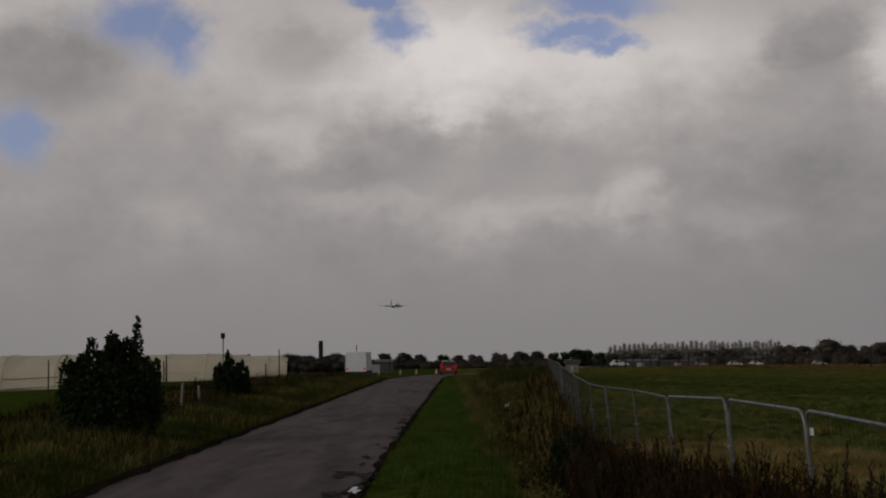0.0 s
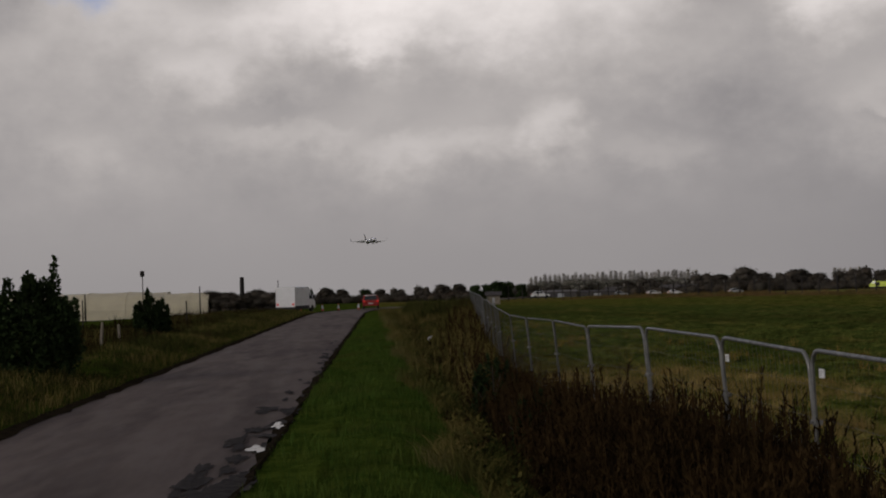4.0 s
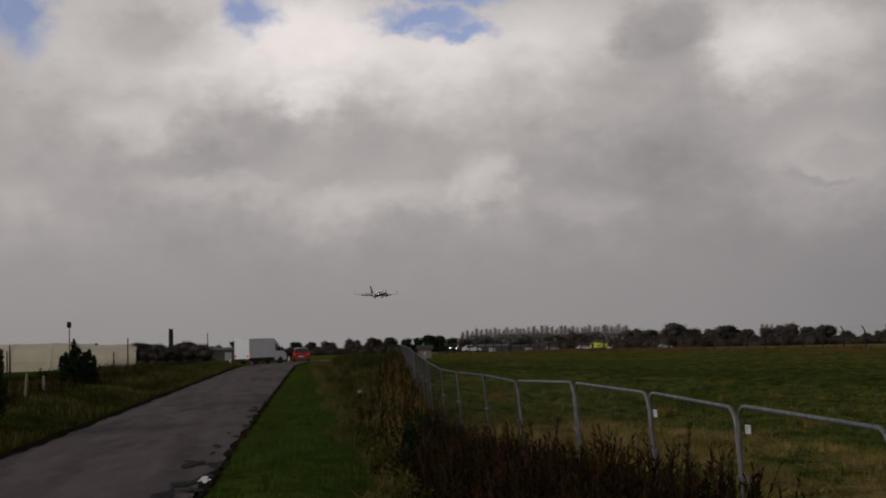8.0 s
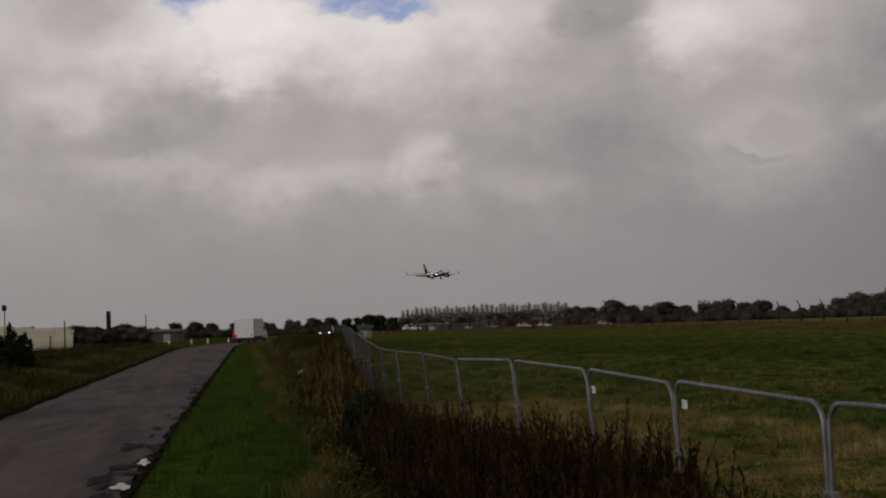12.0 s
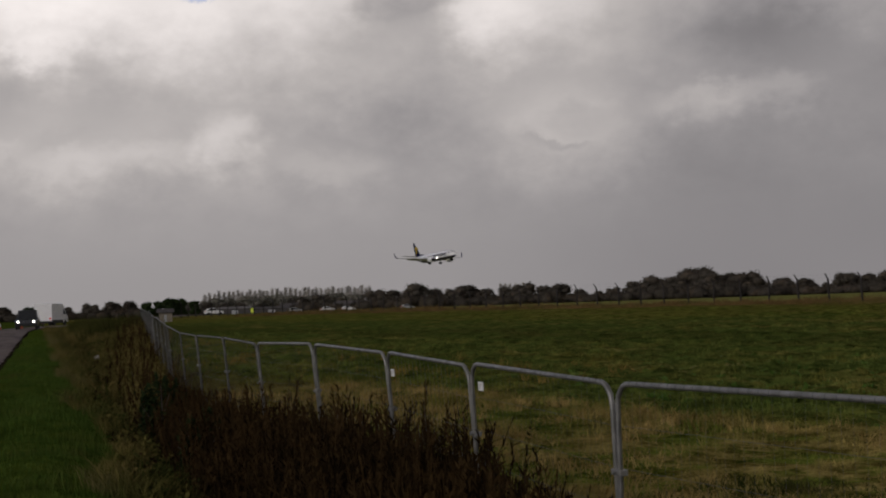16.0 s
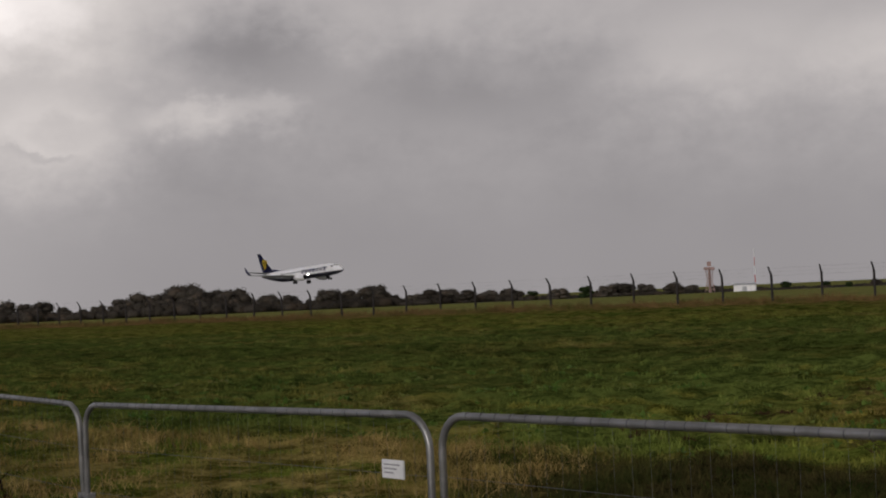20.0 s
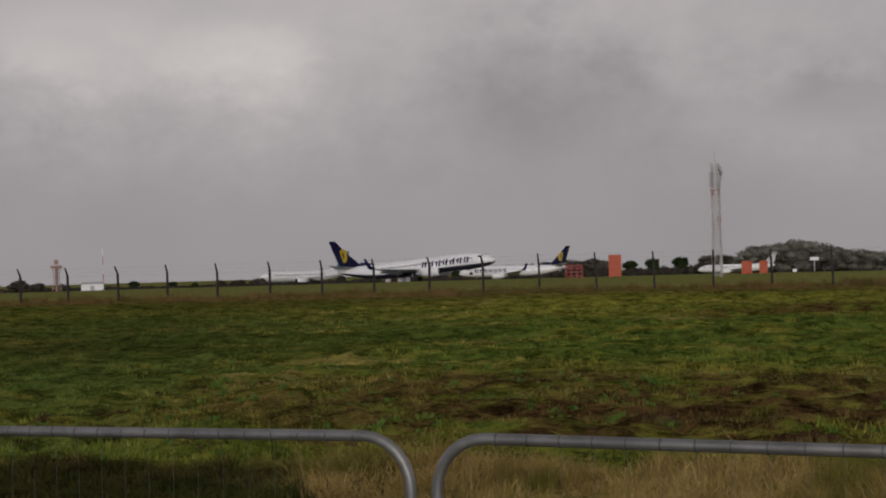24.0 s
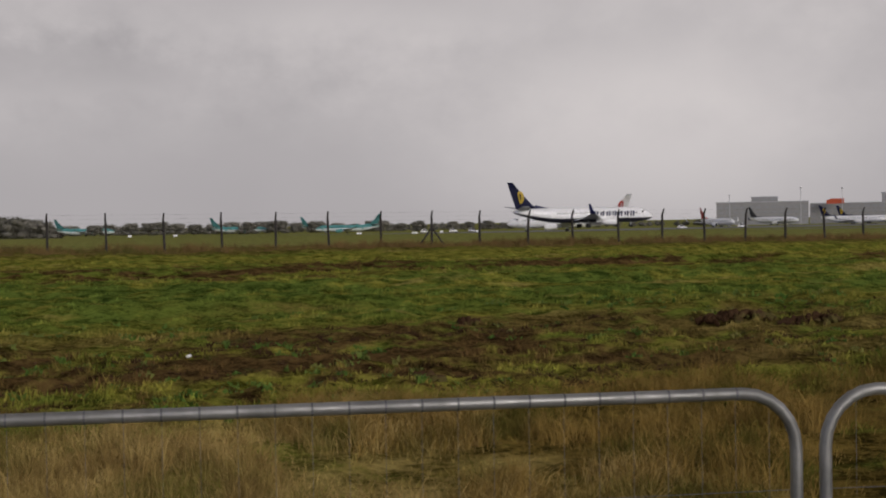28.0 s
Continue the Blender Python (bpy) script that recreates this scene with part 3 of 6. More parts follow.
    rough = (1 - smoothstep(90, 150, r)) * np.where(x < 1.3, 0.35, 1.0)
    field = smoothstep(16.5, 19.5, d)
    z = z + rough * (0.030 + 0.042 * field) * (value_noise(x * 1.7, y * 1.7, 4) + 0.6 * value_noise(x * 3.9, y * 3.9, 5))
    mud = smoothstep(17.5, 20, d) * smoothstep(33, 28, d) * smoothstep(13, 4, s)
    z = z + mud * (0.065 * value_noise(x * 1.1, y * 1.1, 6) + 0.05 * np.abs(value_noise(x * 2.6, y * 2.6, 7)))
    wob = 1.5 * value_noise(s * 0.05, s * 0.0 + 0.5, 8)
    for d0, deep, wide in ((34.5, 0.10, 0.9), (42.0, 0.13, 1.0), (53.5, 0.20, 1.3), (66.0, 0.16, 1.5)):
        q = (d + wob - d0) / wide
        z = z + smoothstep(-60, -10, s) * (-deep * np.exp(-q * q) + deep * 0.9 * np.exp(-(q - 1.9) ** 2)) * (0.75 + 0.5 * value_noise(s * 0.12, d0 + 0 * s, 9))
    return z


def road_z(y):
    """Height of the lane's edges: the crest, then the open land."""
    xc = (road_left(y) + road_right(y)) / 2
    k = float(smoothstep(138, 172, y))
    return float(rise(y)) * (1 - k) + (float(land(xc, y)) + 0.22) * k


def ground_z(x, y):
    z = float(land(x, y))
    return z if road_left(y) - 1 < x < road_right(y) + 1 else z + float(lumps(x, y)[0])


def at_ground(x, y, dz=0.0):
    return Vector((x, y, ground_z(x, y) + dz))


def build_ground():
    """One sheet from the camera's feet to the horizon, finer near by and over the airfield."""
    radii = [0.9]
    while radii[-1] < 4700:
        r = radii[-1]
        radii.append(r * (1.045 if r < 14 else 1.0145 if r < 95 else 1.03 if r < 250 else 1.09))
    az = np.radians(np.concatenate([np.arange(-30, 122, 0.19), np.arange(122, 330, 2.0)]))
    n, m = len(az), len(radii)
    rr = np.array(radii)[:, None]
    x, y = (rr * np.sin(az)[None]).ravel(), (rr * np.cos(az)[None]).ravel()
    z = land(x, y)
    l, r = road_left(y), road_right(y)
    beside = (x > l - 1) & (x < r + 1)
    under = (x > l - 0.05) & (x < r + 0.05) & (y > -45) & (y < 400)
    z = z + np.where(beside, 0, lumps(x, y)) - np.where(under, 0.12, 0)
    verts = np.vstack([[0, 0, float(land(0, 0))], np.stack([x, y, z], 1)])
    i = np.arange(n)
    j = (i + 1) % n
    quads = np.concatenate([np.stack([1 + k * n + i, 1 + k * n + j, 1 + (k + 1) * n + j, 1 + (k + 1) * n + i], 1) for k in range(m - 1)])
    faces = [(0, 1 + (a + 1) % n, 1 + a) for a in range(n)] + quads.tolist()
    me = bpy.data.meshes.new("ground")
    me.from_pydata(verts.tolist(), [], faces)
    me.materials.append(M["ground"])
    me.shade_smooth()
    ob = new("ground", me)
    tagged(ob, "rough green and straw-coloured airfield grass with muddy patches", "ground", kind="structure")


build_ground()


def build_road():
    rng = random.Random(4)
    ys = [-45 + 1.0 * i for i in range(230)] + [185 + 8 * i for i in range(28)]
    cols = 9
    bm = bmesh.new()
    rows = []
    for y in ys:
        l, r = road_left(y) + rng.uniform(-0.08, 0.08), road_right(y) + rng.uniform(-0.13, 0.05)
        row = []
        for k in range(cols):
            u = k / (cols - 1)
            crown = 0.05 * (1 - (2 * u - 1) ** 2)
            row.append(bm.verts.new((l + (r - l) * u, y, road_z(y) + crown + rng.uniform(-0.001, 0.001) + 0.01)))
        rows.append(row)
    for a, b in zip(rows, rows[1:]):
        for k in range(cols - 1):
            bm.faces.new((a[k], a[k + 1], b[k + 1], b[k]))
    road = tagged(part("road", bm, "asphalt", smooth=True), "narrow worn grey asphalt lane with a crumbling edge", "road", kind="structure")
    # crumbled patches along the edge and the water standing in some of them
    def blob(name, mat, x, y, rx, ry, dz, label):
        bm = bmesh.new()
        ring = []
        for k in range(36):
            a = k * math.tau / 36
            q = 1 + 0.75 * noise.noise(Vector((math.cos(a) * 1.4 + x * 3, math.sin(a) * 1.4, y))) + 0.5 * noise.noise(Vector((math.cos(a) * 4 + x * 3, math.sin(a) * 4, y)))
            px, py = x + rx * q * math.cos(a), y + ry * q * math.sin(a)
            u = min(max((px - road_left(py)) / (road_right(py) - road_left(py)), 0), 1)
            ring.append(bm.verts.new((px, py, float(rise(py)) + 0.05 * (1 - (2 * u - 1) ** 2) + dz)))
        bm.faces.new(ring)
        part(name, bm, mat, road, label)
    for i in range(70):
        y = 17.5 + 46 * rng.random() ** 1.8
        k = 1.0 if y < 30 else 0.7
        blob("pothole", "tar", road_right(y) - 0.05 - 0.75 * rng.random() ** 1.8 * k, y, rng.uniform(0.04, 0.2) * k, rng.uniform(0.15, 0.8), 0.022 + 0.0002 * i, "dark crumbled hollow")
    for x, y, rx, ry in ((-1.75, 22.0, 0.15, 0.42), (-1.66, 25.6, 0.10, 0.5)):
        blob("puddle", "puddle", x, y, rx, ry, 0.042, "small puddle reflecting the sky")
    # bare soil along each edge, the left widened with painted bank shadow
    for side, off in (("road_edge", 0.0), ("road_edge", 1.0)):
        bm = bmesh.new()
        prev = None
        for i in range(200):
            y = -20 + i * 0.9
            e = road_right(y) if off else road_left(y)
            sgn = 1 if off else -1
            w = (0.10 if off else 0.5) + rng.uniform(-0.09, 0.10)
            a = bm.verts.new((e - sgn * (0.10 + rng.uniform(-0.08, 0.12)), y, float(rise(y)) + 0.026))
            b = bm.verts.new((e + sgn * w * 0.5, y, float(land(e, y)) + 0.04))
            c = bm.verts.new((e + sgn * w, y, float(land(e + sgn * w, y)) - 0.03))
            if prev:
                bm.faces.new((prev[0], prev[1], b, a))
                bm.faces.new((prev[1], prev[2], c, b))
            prev = (a, b, c)
        tagged(part(side, bm, "soil"), "dark muddy edge of the lane, shade painted in on the left", "road edge", kind="structure")


build_road()


def build_runway():
    bm = bmesh.new()
    def strip(d0, d1, s0, s1, dz, step=30):
        prev = None
        s = s0
        while s <= s1:
            row = []
            for k in range(5):
                p = plan(d0 + (d1 - d0) * k / 4, s)
                row.append(bm.verts.new((p.x, p.y, float(land(p.x, p.y)) + dz)))
            if prev:
                for k in range(4):
                    bm.faces.new((prev[k], prev[k + 1], row[k + 1], row[k]))
            prev = row
            s += step
    strip(297, 341, -420, 1500, 0.05)
    tagged(part("runway", bm, "runway"), "long grey asphalt runway beyond the airfield grass", "runway", kind="structure")
    bm = bmesh.new()
    strip(430, 452, -420, 1500, 0.05)
    strip(560, 700, 60, 1500, 0.05)
    tagged(part("taxiway", bm, "runway"), "grey concrete taxiway and apron behind the runway", "taxiway", kind="structure")


build_runway()


# ---- the site fence beside the camera ----
JOINTS = [(4.62, -13.0), (4.5, -9.4), (4.35, -5.75), (4.05, -1.95), (4.02, 1.72), (4.02, 5.0), (3.8, 8.5), (3.72, 11.4), (3.66, 14.1), (3.5, 17.2), (3.37, 20.9),
          (3.32, 24.3), (3.26, 27.9), (3.31, 31.5), (3.36, 35.0), (3.6, 38.5), (3.8, 42.0), (4.0, 45.5), (4.2, 49.0), (4.48, 52.5), (4.75, 56.0), (5.0, 59.5),
          (5.25, 63.0), (5.48, 66.5), (5.72, 70.0), (5.95, 73.5), (6.2, 77.0), (6.42, 80.5), (6.66, 84.0), (6.9, 87.5), (7.15, 91.0), (7.38, 94.5), (7.6, 98.0),
          (7.82, 101.5), (8.05, 105.0), (8.28, 108.5), (8.5, 112.0)]
TOPS = {3: 2.09, 4: 2.09, 5: 2.05, 6: 2.0, 7: 2.02, 8: 2.05, 9: 2.08}


def fence_top(y):
    """The fence's top dips in the hollow and climbs to the crest."""
    return float(np.interp(y, [17, 20.9, 24.3, 31.5, 35, 42, 52, 70, 112], [2.08, 2.02, 2.05, 2.04, 2.15, 2.27, 2.36, 2.45, 2.62]))


def fence_lean(y):
    """Degrees by which the panels lean towards the lane."""
    return float(np.interp(y, [8, 14, 40, 60], [0.0, 4.5, 5.0, 1.0]))


def fence_panel(a, b, top_a, top_b, tag):
    """A welded mesh panel: a round-cornered tube frame, clips, wires."""
    rng = random.Random(int(a.y * 100) + 5)
    run = b - a
    length = math.hypot(run.x, run.y) - 0.09
    u = Vector((run.x, run.y, 0)).normalized()
    lean = fence_lean((a.y + b.y) / 2)
    off = Vector((math.tan(radians(lean)) * ((top_a - a.z) + (top_b - b.z)) / 2, 0, 0))
    root = thing("site_fence", Matrix.Translation(a + off + u * 0.045) @ Matrix.Rotation(math.atan2(u.y, u.x), 4, "Z") @ Matrix.Rotation(radians(lean), 4, "X"),
                 "galvanised steel mesh fence panel with rounded top corners", "fence", "site fence")
    ta, tb = top_a - a.z, top_b - b.z + (b.z - a.z)
    base = b.z - a.z
    near = abs(a.y) < 25
    r, c = (0.0178 if a.y < 26 else 0.0145), 0.16
    pts = [(0, 0, 0.02)]
    for k in range(7):
        w = math.pi * k / 12
        pts.append((c - c * math.cos(w), 0, ta - c + c * math.sin(w)))
    for k in range(7):
        w = math.pi * k / 12
        pts.append((length - c + c * math.sin(w), 0, tb - c + c * math.cos(w)))
    pts.append((length, 0, base + 0.02))
    part("frame", tube(bmesh.new(), pts, r, 12 if near else 6), "steel" if a.y < 22 else "dull_steel", root, smooth=True)
    bm = bmesh.new()
    tube(bm, [(0, 0, 0.16), (length, 0, 0.16 + base)], 0.014, 6)
    part("rail", bm, "steel", root)
    bm = bmesh.new()
    veil = 12 < a.y < 80
    step = 0.1 if near and not veil else 0.13 if veil else 0.5
    x = step
    while x < length - 0.05:
        top = ta + (tb - ta) * x / length
        tube(bm, [(x, 0.004, 0.1 + base * x / length), (x, 0.004, top - 0.005)], 0.0013 if veil else 0.0005 if near else 0.002, 3, False)
        if near and not veil and c < x < length - c:
            tube(bm, [(x - 0.003, 0, top), (x + 0.003, 0, top)], 0.0188, 10)
        x += step
    z = ta - 0.28
    while z > 0.2:
        tube(bm, [(0, -0.004, z), (length, -0.004, z + tb - ta)], 0.0012 if near else 0.002, 3, False)
        z -= 0.28 if near else 0.5
    tagged(part("mesh", bm, "dull_steel" if veil else "wire", root, "thin welded wires"), kind="stuff")
    # clip that ties this panel to the next, and its foot
    bm = bmesh.new()
    box(bm, length - 0.03, -0.028, tb - 0.61, length + 0.12, 0.028, tb - 0.57, 0.006)
    tube(bm, [(length + 0.045, -0.055, tb - 0.59), (length + 0.045, 0.055, tb - 0.59)], 0.012, 6)
    part("clip", bm, "steel", root)
    part("foot", box(bmesh.new(), length - 0.3, -0.11, base - 0.06, length + 0.38, 0.11, base + 0.09, 0.03), "concrete", root)
    if tag:
        x0, dz, w, h = tag
        plate = part("sign_plate", box(bmesh.new(), x0, -0.02, ta - dz - h, x0 + w, -0.008, ta - dz, 0.003), "tag", root, "small white plastic plate")
        bm = bmesh.new()
        for i in range(3):
            zz = ta - dz - h * (0.25 + 0.22 * i)
            box(bm, x0 + w * 0.12, -0.0225, zz - h * 0.04, x0 + w * (0.85 - 0.15 * i), -0.0205, zz + h * 0.04)
        part("print", bm, "print", plate)
    return root


def build_site_fence():
    rng = random.Random(8)
    tops = {}
    for i, (x, y) in enumerate(JOINTS):
        tops[i] = TOPS.get(i, ground_z(x, y) + 2.0 + rng.uniform(-0.06, 0.06)) if i in TOPS or y < 20 else fence_top(y) + (rng.uniform(-0.04, 0.04) if y > 34 else 0)
    tags = {5: (3.08, 0.165, 0.16, 0.088), 6: (0.2, 0.145, 0.11, 0.074), 7: (0.16, 0.165, 0.11, 0.074)}
    for i in range(len(JOINTS) - 1):
        # panels are laid from the far joint towards the near one
        a, b = Vector((*JOINTS[i + 1], 0)), Vector((*JOINTS[i], 0))
        a.z = max(ground_z(a.x, a.y) - 0.05, tops[i + 1] - 2.05)
        b.z = max(ground_z(b.x, b.y) - 0.05, tops[i] - 2.05)
        fence_panel(a, b, tops[i + 1] + rng.uniform(-0.01, 0.01), tops[i] + rng.uniform(-0.01, 0.01), tags.get(i))


build_site_fence()


# ---- the airfield fence ----
def build_airfield_fence():
    rng = random.Random(21)
    bm = bmesh.new()
    box(bm, -0.065, -0.065, -0.3, 0.065, 0.065, 1.78, 0.012)
    straight = part("post", bm, "post").data
    bm = bmesh.new()
    tube(bm, [(0, 0, 1.76), (-0.02, -0.05, 1.9), (-0.03, -0.30, 2.3)], [0.072, 0.066, 0.05], 6)
    arm = part("arm", bm, "post").data
    for ob in [o for o in scene.objects if o.name in ("post", "arm")]:
        bpy.data.objects.remove(ob)
    step = 85 * 0.0413
    line = []
    for i in range(-75, 30):
        s = 85 * math.tan(radians(98.04 - 76.3)) + i * step + rng.uniform(-0.05, 0.05)
        bend = 0.0 if i > -30 else -0.0009 * (i + 30) ** 2
        p = plan(85 + bend, s)
        p.z = float(land(p.x, p.y)) + 0.02
        root = thing("fence_post", Matrix.Translation(p) @ pose(0, 0, 0, rng.uniform(-1.5, 1.5), rng.uniform(-2, 2), -90 + 13.7 + rng.uniform(-8, 8)),
                     "dark weathered fence post with a cranked top", "fence post", "airfield fence posts")
        share("post", straight, Matrix(), root)
        share("arm", arm, Matrix(), root)
        line.append(p)
        if i == 0:
            bm = bmesh.new()
            for k in (-1, 1):
                tube(bm, [(k * 1.0, 0, -0.2), (0, 0, 1.2)], 0.06, 6)
            part("brace", bm, "post", root, "slanting braces of the straining post")
    bm = bmesh.new()
    for a, b in zip(line, line[1:]):
        for h in (0.35, 0.8, 1.25, 1.7, 1.95, 2.2):
            tube(bm, [a + Vector((0, 0, h)), b + Vector((0, 0, h))], 0.0028, 3, False)
    tagged(part("fence_wire", bm, "post"), "thin dark wires strung along the airfield fence", "wire", kind="stuff")


build_airfield_fence()


# ---- airliners ----
def ring_points(x, cz, ry, rz, n=28):
    return [(x, ry * math.sin(k * math.tau / n), cz + rz * math.cos(k * math.tau / n)) for k in range(n)]


def airfoil(le, chord, thick, z, y, n=8):
    """A wing section at span y: leading edge x le, running aft (towards -x)."""
    top, bot = [], []
    for k in range(n + 1):
        u = k / n
        h = thick * 2.6 * (0.2969 * math.sqrt(u) - 0.126 * u - 0.3516 * u * u + 0.2843 * u ** 3 - 0.1015 * u ** 4) * 1.9
        top.append((le - chord * u, y, z + h))
        bot.append((le - chord * u, y, z - h * 0.75))
    return top + bot[-2:0:-1]


def airliner(m, label, body="white", under="belly", tail="navy", emblem="yellow", engine="white", letters="navy", wingtip="navy", group="",
             lamps=False, scale=1.0, down=True, split=0.40, rear=None, t_tail=False):
    root = thing("airliner", m, label, "aeroplane", group)
    S = scale
    # nose at +x; the main wheels stand below the origin
    n = 28
    st = [(19.6, 2.75, .10), (19.4, 2.78, .42), (18.9, 2.85, .80), (18.1, 2.98, 1.16), (17.0, 3.12, 1.48), (15.6, 3.22, 1.72), (13.8, 3.28, 1.86), (11.5, 3.3, 1.88),
          (0, 3.3, 1.88), (-7, 3.3, 1.88), (-10, 3.42, 1.76), (-13, 3.68, 1.46), (-16, 4.0, 1.05), (-18, 4.22, .70), (-19.3, 4.36, .38), (-19.7, 4.40, .16)]
    def lower(i, k):
        c = math.cos((k + 0.5) * math.tau / n)
        return 1 if c < -split else (2 if rear and i >= 9 else 0)
    bm = loft(bmesh.new(), [ring_points(x * S, z * S, r * S, r * 1.05 * S, n) for x, z, r in st], mat=lower)
    body_ob = part("fuselage", bm, [body, under] + ([rear] if rear else []), root, smooth=True)
    bm = bmesh.new()
    for sy in (-1, 1):
        for k in range(3):
            a = 0.16 + 0.36 * k
            pts = []
            for da, dx in ((0, 0), (0.3, 0), (0.3, 0.42), (0, 0.42)):
                x = 17.35 - 0.75 * k + dx * (0.8 + 0.3 * k)
                r = np.interp(x, [15.6, 17.0, 18.1, 18.9], [1.72, 1.48, 1.16, 0.8]) * 1.02
                cz = np.interp(x, [15.6, 17.0, 18.1, 18.9], [3.22, 3.12, 2.98, 2.85])
                pts.append(bm.verts.new((x * S, sy * r * math.sin(a + da) * S, (cz + r * 1.05 * math.cos(a + da)) * S)))
            bm.faces.new(pts if sy > 0 else pts[::-1])
    part("cockpit_window", bm, "glass", body_ob)
    bm = bmesh.new()
    for sy in (-1, 1):
        for k in range(44):
            x = 14.2 - k * 0.52
            box(bm, x * S, sy * 1.84 * S, 3.62 * S, (x + 0.24) * S, sy * 1.872 * S, 3.98 * S)
    tagged(part("cabin_window", bm, "glass", body_ob), kind="stuff")
    for sy in (-1, 1):
        for x in (14.9, -11.6 + 1.6):
            part("door", box(bmesh.new(), x * S, sy * 1.80 * S, 2.55 * S, (x + 0.85) * S, sy * 1.885 * S, 4.3 * S, 0.02), body, body_ob)
    if letters:
        for sy in (-1, 1):
            for k in range(7):
                bm = bmesh.new()
                x = 13.6 - 1.72 * k
                lean = 0.16
                def skin(u, w):
                    z0 = 2.95 + 1.35 * w
                    return ((x - 1.28 * u + lean * (z0 - 3.6)) * S, sy * 1.935 * math.sqrt(1 - ((z0 - 3.3) / 2.0) ** 2) * S, z0 * S)
                def bar(u0, u1, w0, w1, n=6):
                    rows = [[bm.verts.new(skin(u, w0 + (w1 - w0) * i / n)) for u in (u0, u1)] for i in range(n + 1)]
                    for a, b in zip(rows, rows[1:]):
                        bm.faces.new((a[0], a[1], b[1], b[0]))
                bar(0.0, 0.34, 0.0, 1.0)
                bar(0.56, 0.86, 0.12 * (k % 2), 1.0 - 0.1 * (k % 3))
                part("livery_bar", bm, letters, body_ob)
    # wings with upturned tips, flaps and engines
    for sy in (-1, 1):
        secs = [(5.2, 7.9, .62, 2.35, 1.2), (2.4, 5.4, .42, 2.62, 5.9), (-3.4, 2.0, .16, 3.35, 15.8), (-4.0, 1.55, .10, 3.45, 16.8)]
        bm = loft(bmesh.new(), [[(x * S, sy * y * S, z * S) for x, y, z in airfoil(*q[:3], q[3], q[4])] for q in secs])
        wing = part("wing", bm, "wing", root, smooth=True)
        tip = [(-4.0, 1.55, .10, 3.45, 16.8), (-4.6, 1.3, .08, 3.75, 17.25), (-5.3, 1.0, .06, 4.7, 17.6), (-6.0, 0.55, .04, 6.0, 17.85)]
        bm = loft(bmesh.new(), [[(x * S, sy * y * S, z * S) for x, y, z in airfoil(*q[:3], q[3], q[4])] for q in tip])
        part("winglet", bm, wingtip, wing, smooth=True)
        if down:
            bm = bmesh.new()
            for y0, y1, x0, x1, c, z0, z1 in ((2.0, 5.6, -2.6, -2.7, 1.3, 2.2, 2.42), (6.0, 12.0, -2.75, -4.3, 0.9, 2.45, 2.9)):
                r0 = [(x0, y0, z0), (x0 - c, y0, z0 - 0.42), (x0 - c - 0.02, y0, z0 - 0.37), (x0, y0, z0 + 0.16)]
                r1 = [(x1, y1, z1), (x1 - c * .8, y1, z1 - 0.3), (x1 - c * .8 - 0.02, y1, z1 - 0.25), (x1, y1, z1 + 0.12)]
                loft(bm, [[(x * S, sy * y * S, z * S) for x, y, z in r] for r in (r0, r1)])
            part("flap", bm, "wing", wing)
        prof = [(7.1, .86), (6.9, 1.04), (6.2, 1.10), (5.0, 1.08), (3.6, .86), (2.9, .66)]
        bm = loft(bmesh.new(), [[(x * S, (sy * 4.83 + r * math.sin(k * math.tau / 20)) * S, (1.62 + r * .96 * math.cos(k * math.tau / 20)) * S) for k in range(20)] for x, r in prof])
        eng = part("engine", bm, engine, root, smooth=True)
        bm = loft(bmesh.new(), [[(x * S, (sy * 4.83 + r * math.sin(k * math.tau / 16)) * S, (1.62 + r * .96 * math.cos(k * math.tau / 16)) * S) for k in range(16)] for x, r in ((7.12, .84), (7.13, .3))])
        part("intake", bm, "black", eng)
        bm = loft(bmesh.new(), [[(x * S, (sy * 4.83 + r * math.sin(k * math.tau / 14)) * S, (1.66 + r * math.cos(k * math.tau / 14)) * S) for k in range(14)] for x, r in ((3.0, .56), (2.1, .42), (1.3, .14))])
        part("exhaust", bm, "grey", eng)
        bm = bmesh.new()
        box(bm, 1.6 * S, (sy * 4.83 - 0.16) * S, 2.2 * S, 5.2 * S, (sy * 4.83 + 0.16) * S, 2.9 * S, 0.08)
        part("pylon", bm, engine, eng)
    # tail
    fin = [(-12.9, 6.0, .30, 5.05), (-14.4, 4.8, .28, 6.2), (-17.2, 3.0, .2, 9.0), (-19.6, 1.5, .12, 11.9)]
    bm = loft(bmesh.new(), [[(x * S, z * S, q[3] * S) for x, z, _ in airfoil(q[0], q[1], q[2], 0, 0)] for q in fin])
    bmesh.ops.transform(bm, matrix=Matrix(), verts=bm.verts)
    finob = part("tail_fin", bm, tail, root, smooth=True)
    bm = bmesh.new()
    ridge = [(-8.8, 0.05, 5.12), (-11.2, 0.12, 5.15), (-13.6, 0.16, 5.1)]
    loft(bm, [[(x * S, -w * S, z * S), (x * S, w * S, z * S), (x * S, 0, (z + h) * S)] for (x, w, z), h in zip(ridge, (0.05, 0.4, 1.0))])
    part("fin_fillet", bm, tail, finob)
    if emblem:
        for sy in (-1, 1):
            bm = bmesh.new()
            cx, cz = -18.0, 8.0
            out, inn = [], []
            for k in range(19):
                a = -1.25 + 2.9 * k / 18
                out.append((cx + 1.35 * math.cos(a), cz + 1.75 * math.sin(a)))
                inn.append((cx + 0.66 * math.cos(a) - 0.1, cz + 1.05 * math.sin(a) + 0.05))
